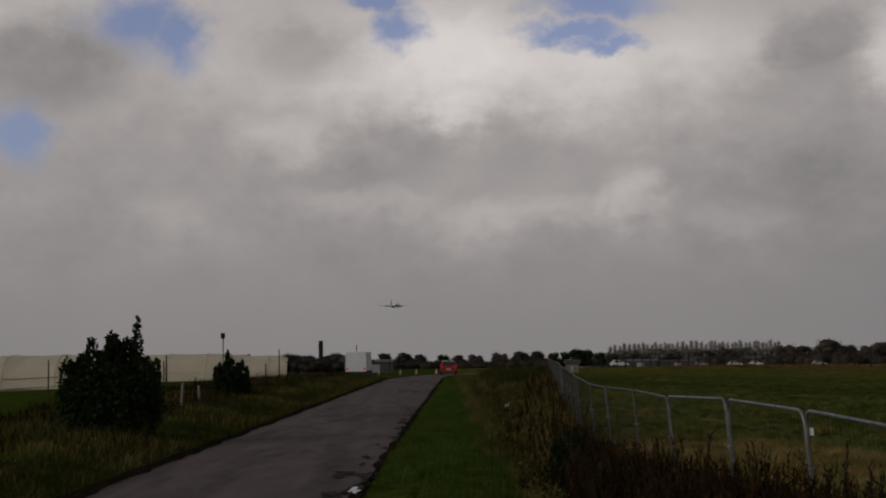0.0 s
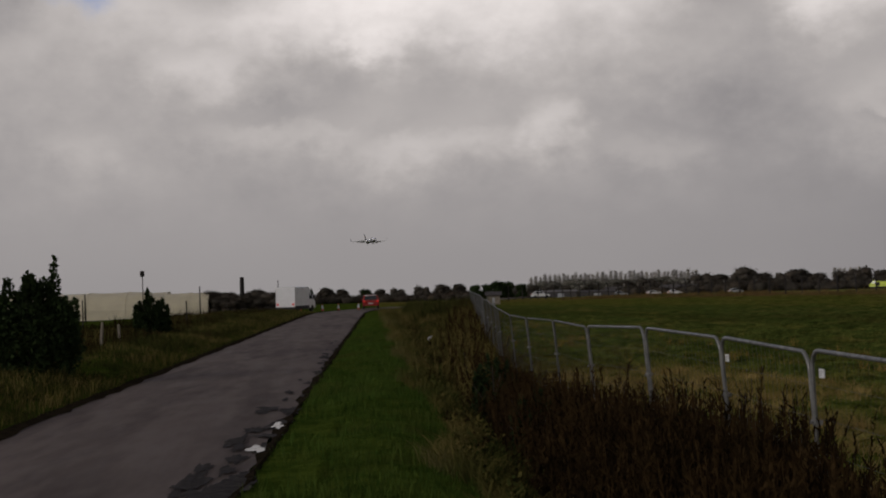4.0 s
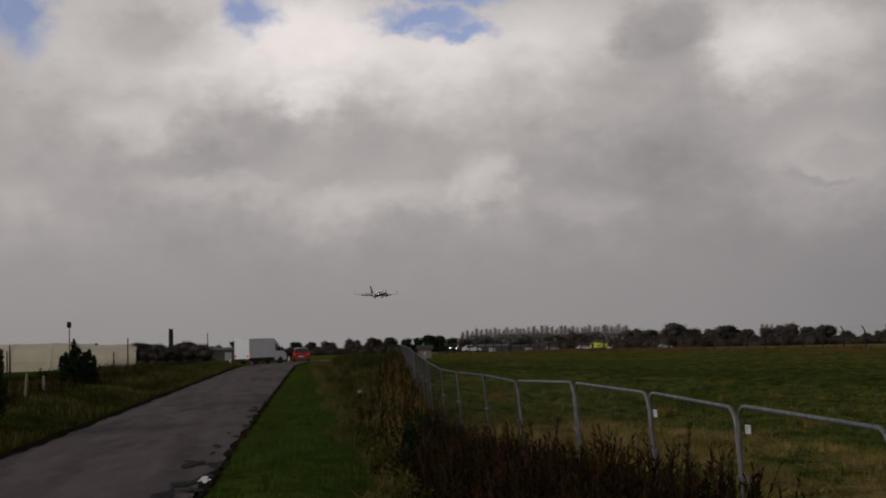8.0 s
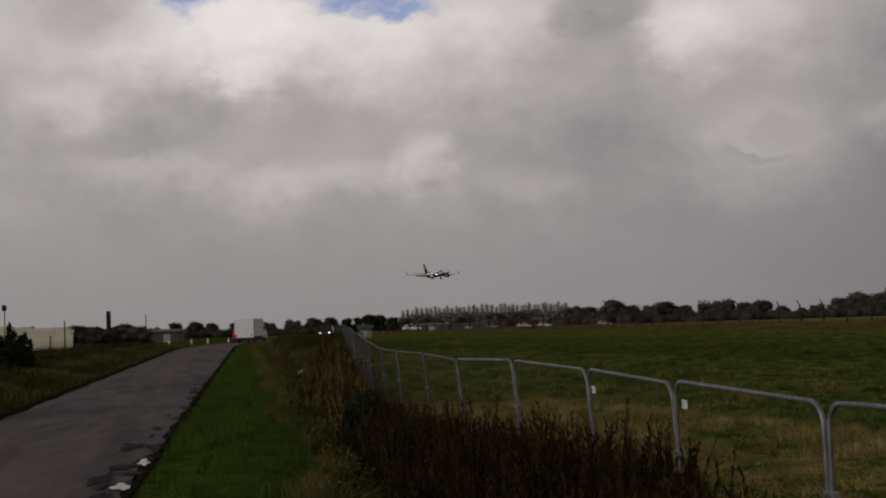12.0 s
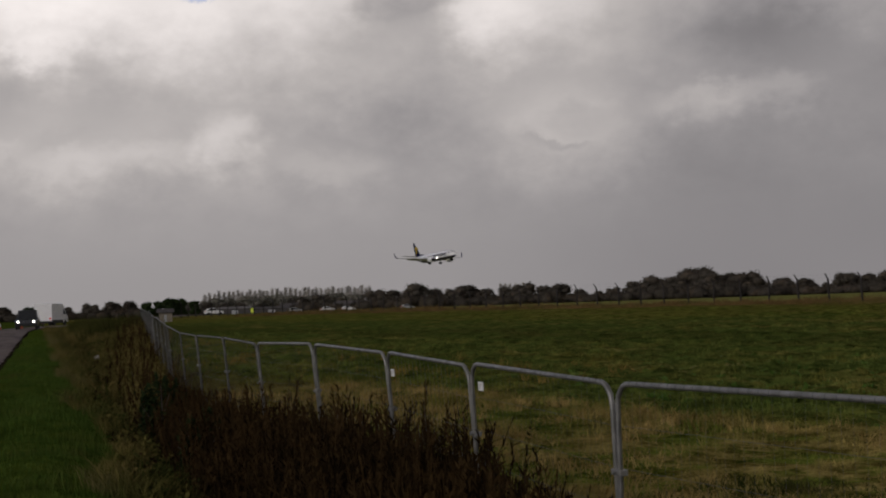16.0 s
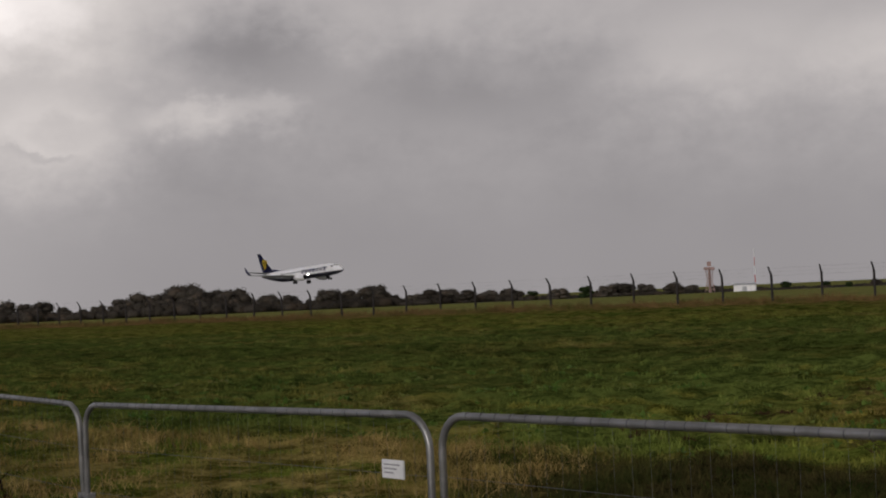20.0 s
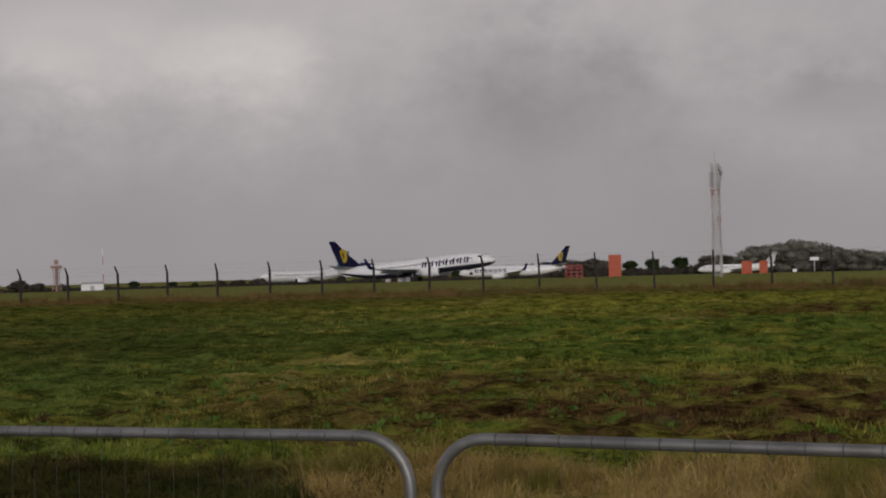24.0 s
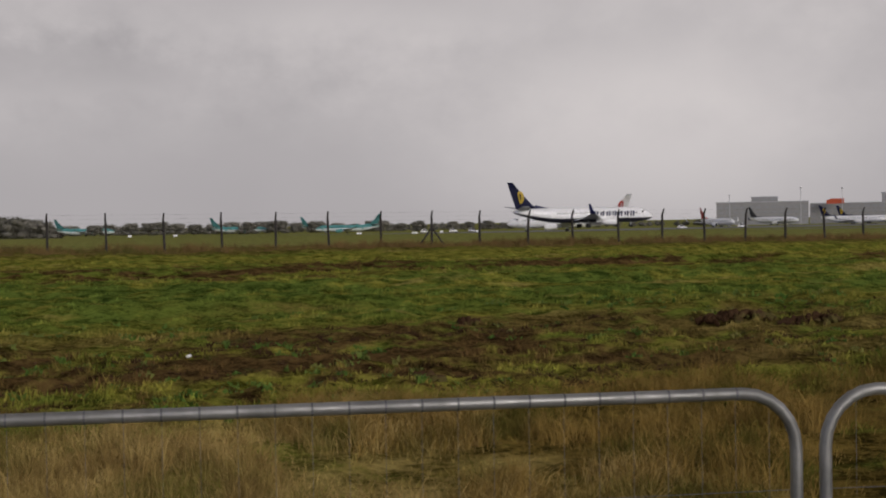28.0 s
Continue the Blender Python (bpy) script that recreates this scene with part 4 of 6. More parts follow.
            vo = [bm.verts.new((x * S, sy * 0.29 * S, z * S)) for x, z in out]
            vi = [bm.verts.new((x * S, sy * 0.29 * S, z * S)) for x, z in inn]
            for k in range(18):
                bm.faces.new((vo[k], vo[k + 1], vi[k + 1], vi[k]))
            q = [bm.verts.new((x * S, sy * 0.29 * S, z * S)) for x, z in ((-18.5, 9.3), (-18.1, 9.4), (-17.5, 6.8), (-17.9, 6.5))]
            bm.faces.new(q)
            bmesh.ops.solidify(bm, geom=bm.faces[:], thickness=0.01)
            part("emblem", bm, emblem, finob, "plain curved emblem")
    z0 = 11.9 if t_tail else 5.0
    for sy in (-1, 1):
        x0 = -17.2 if t_tail else -14.6
        secs = [(x0, 3.9, .22, z0, 0.3), (x0 - 3.6, 1.5, .09, z0 + 0.75, 7.1)]
        bm = loft(bmesh.new(), [[(x * S, sy * y * S, z * S) for x, y, z in airfoil(*q[:3], q[3], q[4])] for q in secs])
        part("tailplane", bm, "grey", root, smooth=True)
    # landing gear
    for x, y, r, names in ((13.4, 0, 0.34, "nose_gear"), (0, 2.86, 0.56, "main_gear"), (0, -2.86, 0.56, "main_gear")):
        bm = bmesh.new()
        tube(bm, [(x * S, y * S, r * S), (x * S, y * S, 2.3 * S)], 0.12 * S, 8)
        tube(bm, [(x * S, (y - 0.5) * S, r * S), (x * S, (y + 0.5) * S, r * S)], 0.07 * S, 6)
        tube(bm, [(x * S, y * S, 1.0 * S), ((x - 1.0) * S, y * 0.85 * S, 2.2 * S)], 0.06 * S, 6)
        gear = part(names, bm, "grey", root)
        for o in (-0.42, 0.42):
            bm = bmesh.new()
            prof = [(-0.17, r * .55), (-0.18, r * .88), (-0.10, r), (0.10, r), (0.18, r * .88), (0.17, r * .55)]
            loft(bm, [[((x + q * math.cos(k * math.tau / 18)) * S, (y + o + w) * S, (r + q * math.sin(k * math.tau / 18)) * S) for k in range(18)] for w, q in prof])
            part("wheel", bm, "black", gear, smooth=True)
    if lamps:
        for x, y, z, r in ((5.35, 1.95, 2.5, 0.24), (5.35, -1.95, 2.5, 0.24), (13.75, 0, 1.5, 0.14)):
            bm = bmesh.new()
            bmesh.ops.create_icosphere(bm, subdivisions=2, radius=r, matrix=Matrix.Translation((x, y, z)))
            part("landing_light", bm, "lamp", root, "bright white landing lamp")
    return root


jet = airliner(pose(0, 0, 0), "white twin-engined airliner with navy tail coming in to land", lamps=True)


# ---- road vehicles ----
def car(m, label, paint, lamps=False, tail=False, length=4.2, height=1.5, group="", w=0.88):
    root = thing("car", m, label, "car", group)
    h, L = height, length / 2
    side = [(-L, 0.35), (-L, 0.82), (-L * .93, 0.95), (-L * .82, 0.98), (-L * .55, h * .97), (L * .05, h), (L * .40, 0.98), (L * .88, 0.80), (L, 0.6), (L, 0.3)]
    rings = []
    for y, k in ((-w, 0.90), (-w * 1.0, 0.97), (-w * .86, 1.0), (w * .86, 1.0), (w, 0.97), (w, 0.90)):
        rings.append([(x * (0.985 if k < 1 else 1), y * (1 if z < 1.0 else 0.84), 0.3 + (z - 0.3) * k) for x, z in side])
    body = part("body", loft(bmesh.new(), rings), paint, root, smooth=False)
    bm = bmesh.new()
    for sy in (-1, 1):
        q = [(-L * .74, .99), (L * .34, .99), (L * .06, h * .93), (-L * .50, h * .93)]
        bm.faces.new([bm.verts.new((x, sy * (w * (0.995 if z < 1 else 0.86)), z)) for x, z in (q if sy < 0 else q[::-1])])
    for x0, x1 in ((L * .42, L * .10), (-L * .85, -L * .58)):
        d = 0.02 if x0 > 0 else -0.02
        bm.faces.new([bm.verts.new(p) for p in ((x0 + d, -w * .78, 1.0), (x0 + d, w * .78, 1.0), (x1 + d, w * .68, h * .96), (x1 + d, -w * .68, h * .96))])
    part("window", bm, "glass", body)
    for sx in (-0.62, 0.64):
        for sy in (-1, 1):
            bm = bmesh.new()
            loft(bm, [[(sx * L + q * math.cos(k * math.tau / 16), sy * w + o * sy, 0.32 + q * math.sin(k * math.tau / 16)) for k in range(16)] for o, q in ((-0.2, .2), (-0.2, .30), (-0.17, .32), (-0.02, .32), (0.01, .30), (0.01, .2))])
            part("wheel", bm, "black", root)
    for sy in (-1, 1):
        bm = bmesh.new()
        bmesh.ops.create_icosphere(bm, subdivisions=2, radius=0.11, matrix=Matrix.Translation((L * .95, sy * w * .72, .72)))
        part("headlight", bm, "lamp" if lamps else "grey", root)
        bm = box(bmesh.new(), -L - 0.03, sy * .72 - .12, .72, -L + .1, sy * .72 + .12, .96, 0.02)
        part("tail_light", bm, "tail_lamp" if tail else "crimson", root)
        part("mirror", box(bmesh.new(), L * .22, sy * .9, .98, L * .28, sy * 1.05, 1.1, 0.02), paint, root)
    part("bumper", box(bmesh.new(), L - .06, -w * .9, .3, L + .06, w * .9, .5, .03), "black", root)
    part("number_plate", box(bmesh.new(), -L - .035, -.26, .55, -L, .26, .66), "tag", root)
    return root


def van(m):
    root = thing("van", m, "tall white box van with black side skirts and wheels", "van")
    rings = []
    side = [(-2.5, .55), (-2.5, 2.45), (-2.4, 2.55), (.9, 2.55), (1.05, 2.5), (1.05, .55)]
    for y, k in ((-1.05, .985), (-1.0, 1), (1.0, 1), (1.05, .985)):
        rings.append([(x, y, .55 + (z - .55) * k) for x, z in side])
    part("box_body", loft(bmesh.new(), rings), "white", root)
    cab = [(1.05, .4), (1.05, 2.4), (1.5, 2.3), (2.15, 1.35), (2.6, 1.12), (2.75, .95), (2.75, .4)]
    rings = [[(x, y * (1 if z < 1.4 else .92), z) for x, z in cab] for y in (-.98, -.94, .94, .98)]
    c = part("cab", loft(bmesh.new(), rings), "white", root)
    bm = bmesh.new()
    for sy in (-1, 1):
        bm.faces.new([bm.verts.new((x, sy * (.99 if z < 1.4 else .915), z)) for x, z in ((1.2, 1.3), (2.08, 1.3), (1.52, 2.15), (1.2, 2.15))])
    bm.faces.new([bm.verts.new(p) for p in ((2.17, -.85, 1.37), (2.17, .85, 1.37), (1.56, .8, 2.15), (1.56, -.8, 2.15))])
    part("window", bm, "glass", c)
    part("skirt", box(bmesh.new(), -2.48, -1.07, .3, 1.0, 1.07, .66, .02), "black", root)
    for sx in (-1.5, 1.9):
        for sy in (-1, 1):
            bm = bmesh.new()
            loft(bm, [[(sx + q * math.cos(k * math.tau / 16), sy * .98 + o * sy, .36 + q * math.sin(k * math.tau / 16)) for k in range(16)] for o, q in ((-.22, .2), (-.22, .34), (-.18, .36), (-.02, .36), (.01, .34), (.01, .2))])
            part("wheel", bm, "black", root)
    for sy in (-1, 1):
        part("tail_light", box(bmesh.new(), -2.55, sy * .85 - .1, .72, -2.48, sy * .85 + .1, .9), "tail_lamp", root)
        part("mirror", box(bmesh.new(), 1.85, sy * 1.05, 1.35, 1.98, sy * 1.25, 1.7, .02), "black", root)
    part("bumper", box(bmesh.new(), -2.6, -1.0, .38, -2.46, 1.0, .55, .02), "black", root)
    return root


box_van = van(pose(0, 0, 0))
red_car = car(pose(0, 0, 0), "bright red hatchback with lit tail lamps on the lane", "red", tail=True)
dark_car = car(pose(0, 0, 0), "tall dark grey car with bright headlights on the lane", "darkcar", lamps=True, length=4.8, height=1.85, w=1.0)


def airport_truck():
    root = thing("airport_truck", pose(0, 0, 0), "bright yellow airport truck driving along the far field", "truck")
    side = [(-2.6, .55), (-2.6, 1.6), (-2.45, 1.75), (1.6, 1.75), (1.7, 1.65), (1.7, .55)]
    part("body", loft(bmesh.new(), [[(x, y, z) for x, z in side] for y in (-1.2, -1.15, 1.15, 1.2)]), "hi_vis", root)
    front = [(1.75, .5), (1.75, 1.95), (2.6, 1.95), (3.1, 1.35), (3.5, 1.0), (3.5, .5)]
    c = part("cab", loft(bmesh.new(), [[(x, y * (1 if z < 1.7 else .93), z) for x, z in front] for y in (-1.18, 1.18)]), "hi_vis", root)
    bm = bmesh.new()
    for sy in (-1, 1):
        bm.faces.new([bm.verts.new((x, sy * (1.19 if z < 1.7 else 1.11), z)) for x, z in ((1.9, 1.3), (2.95, 1.3), (2.5, 1.85), (1.9, 1.85))])
    bm.faces.new([bm.verts.new(p) for p in ((3.12, -1.0, 1.37), (3.12, 1.0, 1.37), (2.65, .95, 1.9), (2.65, -.95, 1.9))])
    part("window", bm, "glass", c)
    for sy in (-1, 1):
        part("locker", box(bmesh.new(), -2.4, sy * 1.205 - .01, 1.0, -.7, sy * 1.205 + .01, 1.35), "black", root)
        part("locker", box(bmesh.new(), .9, sy * 1.205 - .01, .7, 1.65, sy * 1.205 + .01, 1.6), "black", root)
        for x in (-1.7, 2.5):
            bm = loft(bmesh.new(), [[(x + q * math.cos(k * math.tau / 16), sy * (1.1 + o), .5 + q * math.sin(k * math.tau / 16)) for k in range(16)] for o, q in ((-.25, .3), (-.25, .48), (-.2, .5), (.03, .5), (.06, .47), (.06, .3))])
            part("wheel", bm, "black", root)
        part("headlight", box(bmesh.new(), 3.45, sy * .8 - .15, .75, 3.55, sy * .8 + .15, .95, .02), "grey", root)
    part("beacon", tube(bmesh.new(), [(2.2, -.5, 2.0), (2.2, .5, 2.0)], .09, 8), "yellow", root)
    part("skirt", box(bmesh.new(), -2.5, -1.1, .42, 1.7, 1.1, .58), "black", root)
    return root


yellow_truck = airport_truck()


# ---- grass and weeds ----
def blades(name, material, count, place, height, width, lean, label, category, seed, parts=2):
    """Many single blades in one mesh; place(rng) gives x, y, height factor."""
    rng = np.random.RandomState(seed)
    xy, hf = place(rng, count)
    n = len(xy)
    z = land(xy[:, 0], xy[:, 1])
    z = z + lumps(xy[:, 0], xy[:, 1]) - 0.02
    h = height * hf * rng.uniform(0.55, 1.15, n)
    w = width * rng.uniform(0.6, 1.4, n)
    a = rng.uniform(0, math.tau, n)
    la = rng.uniform(0, math.tau, n)
    ll = lean * h * rng.uniform(0.1, 1.0, n)
    dx, dy = np.cos(a) * w / 2, np.sin(a) * w / 2
    base = np.stack([xy[:, 0], xy[:, 1], z], 1)
    side = np.stack([dx, dy, 0 * dx], 1)
    tip = base + np.stack([np.cos(la) * ll, np.sin(la) * ll, h], 1)
    mid = base + np.stack([np.cos(la) * ll * 0.3, np.sin(la) * ll * 0.3, h * 0.6], 1)
    if parts == 1:
        v = np.stack([base - side, base + side, tip], 1).reshape(-1, 3)
        faces = (np.arange(n)[:, None] * 3 + np.array([[0, 1, 2]])).tolist()
    else:
        v = np.stack([base - side, base + side, mid + side * 0.8, mid - side * 0.8, tip], 1).reshape(-1, 3)
        k = np.arange(n)[:, None] * 5
        faces = (k + np.array([[0, 1, 2, 3]])).tolist() + (k + np.array([[3, 2, 4]])).tolist()
    me = bpy.data.meshes.new(name)
    me.from_pydata(v.tolist(), [], faces)
    me.materials.append(M[material])
    return tagged(new(name, me), label, category, kind="stuff")


def patchy(x, y, scale, seed):
    k = int(seed * 10)
    return 0.42 * value_noise(x * scale * 1.2, y * scale * 1.2, k) + 0.2 * value_noise(x * scale * 2.9, y * scale * 2.9, k + 3)


def band(d0, d1, s0, s1, scale=0.5, seed=1.0, keep=-0.15, bias=1.0, low=0.5, clump=0, spread=0.2, skip=None):
    """Blades in a band of the field, in patches or in clumps; skip: bearings (from, to) where few grow."""
    def go(rng, n):
        m = n // clump if clump else n
        d = d0 + (d1 - d0) * rng.uniform(0, 1, m) ** bias
        s = rng.uniform(s0, s1, m)
        x, y = NORM.x * d + ALONG.x * s, NORM.y * d + ALONG.y * s
        p = patchy(x, y, scale, seed)
        ok = (p > keep) & (x > 3.9)
        if skip:
            az = np.degrees(np.arctan2(x, y))
            ok &= ~((az > skip[0]) & (az < skip[1]) & (rng.uniform(0, 1, m) > 0.12))
        x, y, p = x[ok], y[ok], p[ok]
        f = low + 1.3 * np.clip(p + 0.3, 0, 0.8)
        if clump:
            size = spread * rng.uniform(0.5, 1.5, len(x))
            k = np.repeat(np.arange(len(x)), clump)
            r = np.abs(rng.normal(0, 1, len(k))) * size[k]
            a = rng.uniform(0, math.tau, len(k))
            x, y, f = x[k] + r * np.cos(a), y[k] + r * np.sin(a), (f[k] * np.clip(1.25 - 0.5 * r / size[k], 0.35, 1.25))
            ok = x > 4.1
            x, y, f = x[ok], y[ok], f[ok]
        return np.stack([x, y], 1), f
    return go


FENCE_Y, FENCE_X = [j[1] for j in JOINTS], [j[0] for j in JOINTS]


def fence_x(y):
    return np.interp(y, FENCE_Y, FENCE_X)


def strip_place(x0, x1, y0, y1, scale=0.6, seed=1.0, keep=-0.3, bias=1.0, low=0.5):
    def go(rng, n):
        y = y0 + (y1 - y0) * rng.uniform(0, 1, n) ** bias
        u = rng.uniform(0, 1, n)
        xa, xb = (x0(y), x1(y)) if callable(x0) else (x0, x1)
        x = xa + (xb - xa) * u
        p = patchy(x, y, scale, seed)
        ok = p > keep
        return np.stack([x, y], 1)[ok], (low + 1.2 * np.clip(p + 0.3, 0, 0.8))[ok]
    return go


blades("long_grass", "straw", 110000, band(4.6, 17.6, -5, 7.5, 0.5, 1.0, -0.12, 1.0, 0.5, 30, 0.25), 0.34, 0.008, 1.5, "long dry straw-coloured grass behind the site fence", "grass", 1)
blades("ochre_grass", "ochre", 90000, band(4.6, 18.2, 5.0, 16, 0.5, 1.0, -0.16, 1.0, 0.6, 32, 0.26), 0.34, 0.008, 1.4, "tall ochre and olive grass behind the site fence", "grass", 32)
blades("dry_patches", "straw", 56000, band(5.5, 17.8, -34, -10, 0.45, 2.6, -0.02, 1.0, 0.5, 30, 0.34), 0.21, 0.008, 2.2, "patches of bleached grass behind the site fence", "grass", 21)
blades("meadow_grass", "turf", 85000, band(4.6, 19, -40, 16, 0.4, 9.0, -0.3, 1.0, 0.5, 24, 0.4), 0.15, 0.010, 2.2, "matted olive and dry grass behind the site fence", "grass", 2)
blades("dark_herbs", "herb", 30000, band(5.0, 17.5, -13, -2.5, 0.6, 19.0, -0.25, 1.0, 0.6, 22, 0.28), 0.16, 0.014, 1.6, "dark green herbs and docks behind the site fence", "grass", 22)
blades("field_grass", "turf", 330000, band(16, 66, -62, 60, 0.3, 4.0, -0.3, 1.9, 0.45, 40, 0.30), 0.14, 0.034, 0.75, "short tufted grass across the airfield", "grass", 3, 1)
blades("field_docks", "dock", 15000, band(17.5, 34, -34, 26, 0.3, 6.0, -0.15, 1.2, 0.6, 16, 0.13), 0.10, 0.06, 1.4, "leafy green docks in the churned ground", "weeds", 4)
blades("field_clods", "clod", 40000, band(19, 30, -12, 40, 0.3, 16.0, -0.02, 1.0, 0.4, 40, 0.3), 0.08, 0.045, 1.8, "brown clods and dead stalks on the churned ground", "earth", 23, 1)
blades("fence_grass", "rank", 90000, band(79, 91, -200, 120, 0.35, 2.0, -0.35, 1.0, 0.5, 30, 0.5), 0.42, 0.05, 1.2, "rank brown grass along the airfield fence", "grass", 5, 1)
blades("side_grass", "ochre", 16000, band(4.4, 26, -74, -30, 0.4, 3.0, 0.1, 1.3, 0.5, 26, 0.32), 0.26, 0.012, 1.6, "dry tussocks in the field beside the fence", "grass", 12)
blades("side_meadow", "turf", 55000, band(4.4, 45, -95, -18, 0.3, 8.0, -0.35, 1.5, 0.5, 28, 0.4), 0.17, 0.016, 1.9, "green tufts in the field beside the fence", "grass", 13)
blades("verge_grass", "verge", 80000, strip_place(lambda y: road_right(y) + 0.10, lambda y: 1.35 + 0.004 * y + 0.3 * np.sin(y * .7) * np.sin(y * .23), -7, 75, 0.7, 2.0, -0.6, 1.8, 0.8), 0.10, 0.008, 0.7, "short green mown grass on the verge", "grass", 6)
blades("verge_tussock", "verge", 16000, strip_place(lambda y: road_right(y) + 0.12, lambda y: 1.3 + 0.004 * y, 3, 90, 0.9, 7.0, 0.12, 1.8, 0.8), 0.2, 0.011, 0.7, "longer green tussocks on the verge", "grass", 16)
blades("ditch_grass", "ditch", 60000, strip_place(lambda y: 1.25 + 0.35 * np.sin(y * .7) * np.sin(y * .23), lambda y: fence_x(y) - 0.1, -8, 135, 0.7, 5.0, -0.3, 1.5), 0.42, 0.013, 1.4, "rough yellowing grass in the ditch", "grass", 7)
blades("ditch_edge_straw", "rough", 16000, strip_place(lambda y: 1.1 + 0.4 * np.sin(y * .7) * np.sin(y * .23), lambda y: 1.6 + 0.5 * np.sin(y * .7) * np.sin(y * .23), 4, 100, 0.9, 15.0, 0.1, 1.6), 0.34, 0.009, 1.4, "dry straw along the lip of the ditch", "grass", 17)
blades("ditch_green", "herb", 40000, strip_place(lambda y: 1.5 + 0 * y, lambda y: fence_x(y) - 0.1, 3, 130, 0.5, 25.0, -0.05, 1.5), 0.32, 0.015, 1.5, "dark green herbs in the ditch", "weeds", 28)
blades("ditch_weed", "weed", 20000, strip_place(lambda y: fence_x(y) - 0.9, lambda y: fence_x(y) + 0.1, 4, 38, 0.6, 11.0, -0.05, 1.3), 0.6, 0.012, 0.6, "dead brown weeds in the ditch", "weeds", 8)
blades("ditch_tan", "withered", 26000, strip_place(lambda y: fence_x(y) - 0.8, lambda y: fence_x(y) + 0.1, 5, 60, 0.6, 13.0, -0.05, 1.3), 0.6, 0.013, 0.9, "withered tan stalks in the ditch", "weeds", 18)
blades("crest_weeds", "ditch", 26000, strip_place(lambda y: 1.7 + 0.01 * y, lambda y: fence_x(y) + 1.5, 84, 124, 0.25, 17.0, -0.2, 1.0), 0.85, 0.04, 0.7, "rough weeds on the crest beside the lane", "weeds", 19, 1)
blades("crest_brambles", "herb", 16000, strip_place(lambda y: 2.2 + 0.01 * y, lambda y: fence_x(y) + 1.0, 88, 124, 0.2, 27.0, 0.0, 1.0), 1.0, 0.06, 0.8, "dark brambles on the crest beside the lane", "weeds", 29, 1)
blades("bank_grass", "ditch", 36000, strip_place(lambda y: road_left(y) - 9.0, lambda y: road_left(y) - 0.25, 14, 135, 0.35, 8.0, -0.3, 1.3), 0.32, 0.022, 0.9, "rough grass on the bank beside the lane", "grass", 9)
blades("bank_edge", "herb", 22000, strip_place(lambda y: road_left(y) - 2.2, lambda y: road_left(y) - 0.15, 14, 130, 0.5, 3.0, -0.6, 1.4, 0.8), 0.16, 0.016, 0.7, "short grass along the lane's edge", "grass", 10)
blades("bank_weed", "weed", 20000, strip_place(lambda y: road_left(y) - 11.0, lambda y: road_left(y) - 3.2, 16, 128, 0.3, 12.0, 0.02, 1.2), 0.5, 0.024, 0.6, "brown withered weeds on the bank", "weeds", 11)
blades("bank_herb", "herb", 30000, strip_place(lambda y: road_left(y) - 9.0, lambda y: road_left(y) - 1.2, 16, 128, 0.4, 14.0, -0.2, 1.2), 0.34, 0.03, 1.0, "dark green herbs on the bank", "weeds", 31)


def undergrowth(name, material, count, mounds, seed, size, label):
    """Low leafy mounds of bramble and nettle in the ditch, one tangled mass."""
    rng = np.random.RandomState(seed)
    y = 5.0 + 105 * rng.uniform(0, 1, mounds) ** 1.7
    x = 1.55 + (fence_x(y) - 1.7) * rng.uniform(0, 1, mounds)
    z = land(x, y) + lumps(x, y)
    r = rng.uniform(0.12, 0.36, mounds)
    h = r * rng.uniform(0.7, 1.5, mounds)
    k = rng.choice(mounds, count, p=r * r / (r * r).sum())
    dirs = rng.normal(size=(count, 3))
    dirs /= np.linalg.norm(dirs, axis=1)[:, None]
    dirs[:, 2] = np.abs(dirs[:, 2])
    q = rng.uniform(0.5, 1.1, count)[:, None]
    p = np.stack([x[k], y[k], z[k] - 0.03], 1) + dirs * q * np.stack([r[k], r[k], h[k]], 1)
    ax = dirs + rng.normal(0, 0.8, (count, 3))
    ax /= np.linalg.norm(ax, axis=1)[:, None]
    u = np.cross(ax, rng.normal(size=(count, 3)))
    u /= np.linalg.norm(u, axis=1)[:, None] + 1e-6
    ln = size * rng.uniform(0.6, 1.5, count)[:, None]
    v = np.stack([p - ax * ln * 0.5, p + u * ln * 0.28, p + ax * ln * 0.5, p - u * ln * 0.28], 1).reshape(-1, 3)
    me = bpy.data.meshes.new(name)
    me.from_pydata(v.tolist(), [], (np.arange(count)[:, None] * 4 + np.array([[0, 1, 2, 3]])).tolist())
    me.materials.append(M[material])
    return tagged(new(name, me), label, "undergrowth", kind="stuff")


undergrowth("ditch_bramble", "herb", 42000, 1100, 51, 0.085, "dark green bramble and nettle mounds in the ditch")
undergrowth("ditch_dead_leaves", "ditch", 34000, 900, 52, 0.08, "withered yellow-brown plants in the ditch")
undergrowth("ditch_brown_leaves", "weed", 12000, 300, 53, 0.08, "dead brown plants in the ditch")


def weed_clump(x, y, h, seed, material="weed", name="weed_clump", label="tall dead brown dock and thistle stalks"):
    """Tall dead stalks with side shoots and seed heads."""
    rng = np.random.RandomState(seed)
    root = thing(name, Matrix.Translation(at_ground(x, y, -0.03)), label, "weeds", "dead weeds in the ditch")
    bm = bmesh.new()
    v, f = [], []
    def card(p, ax, ln, wd):
        u = np.cross(ax, rng.normal(size=3))
        u = u / (np.linalg.norm(u) + 1e-6) * wd / 2
        k = len(v)
        q = p + ax * ln
        v.extend([(p - u), (p + u), (p + ax * ln * 0.6 + u * 1.1), q, (p + ax * ln * 0.6 - u * 1.1)])
        f.append((k, k + 1, k + 2, k + 3, k + 4))
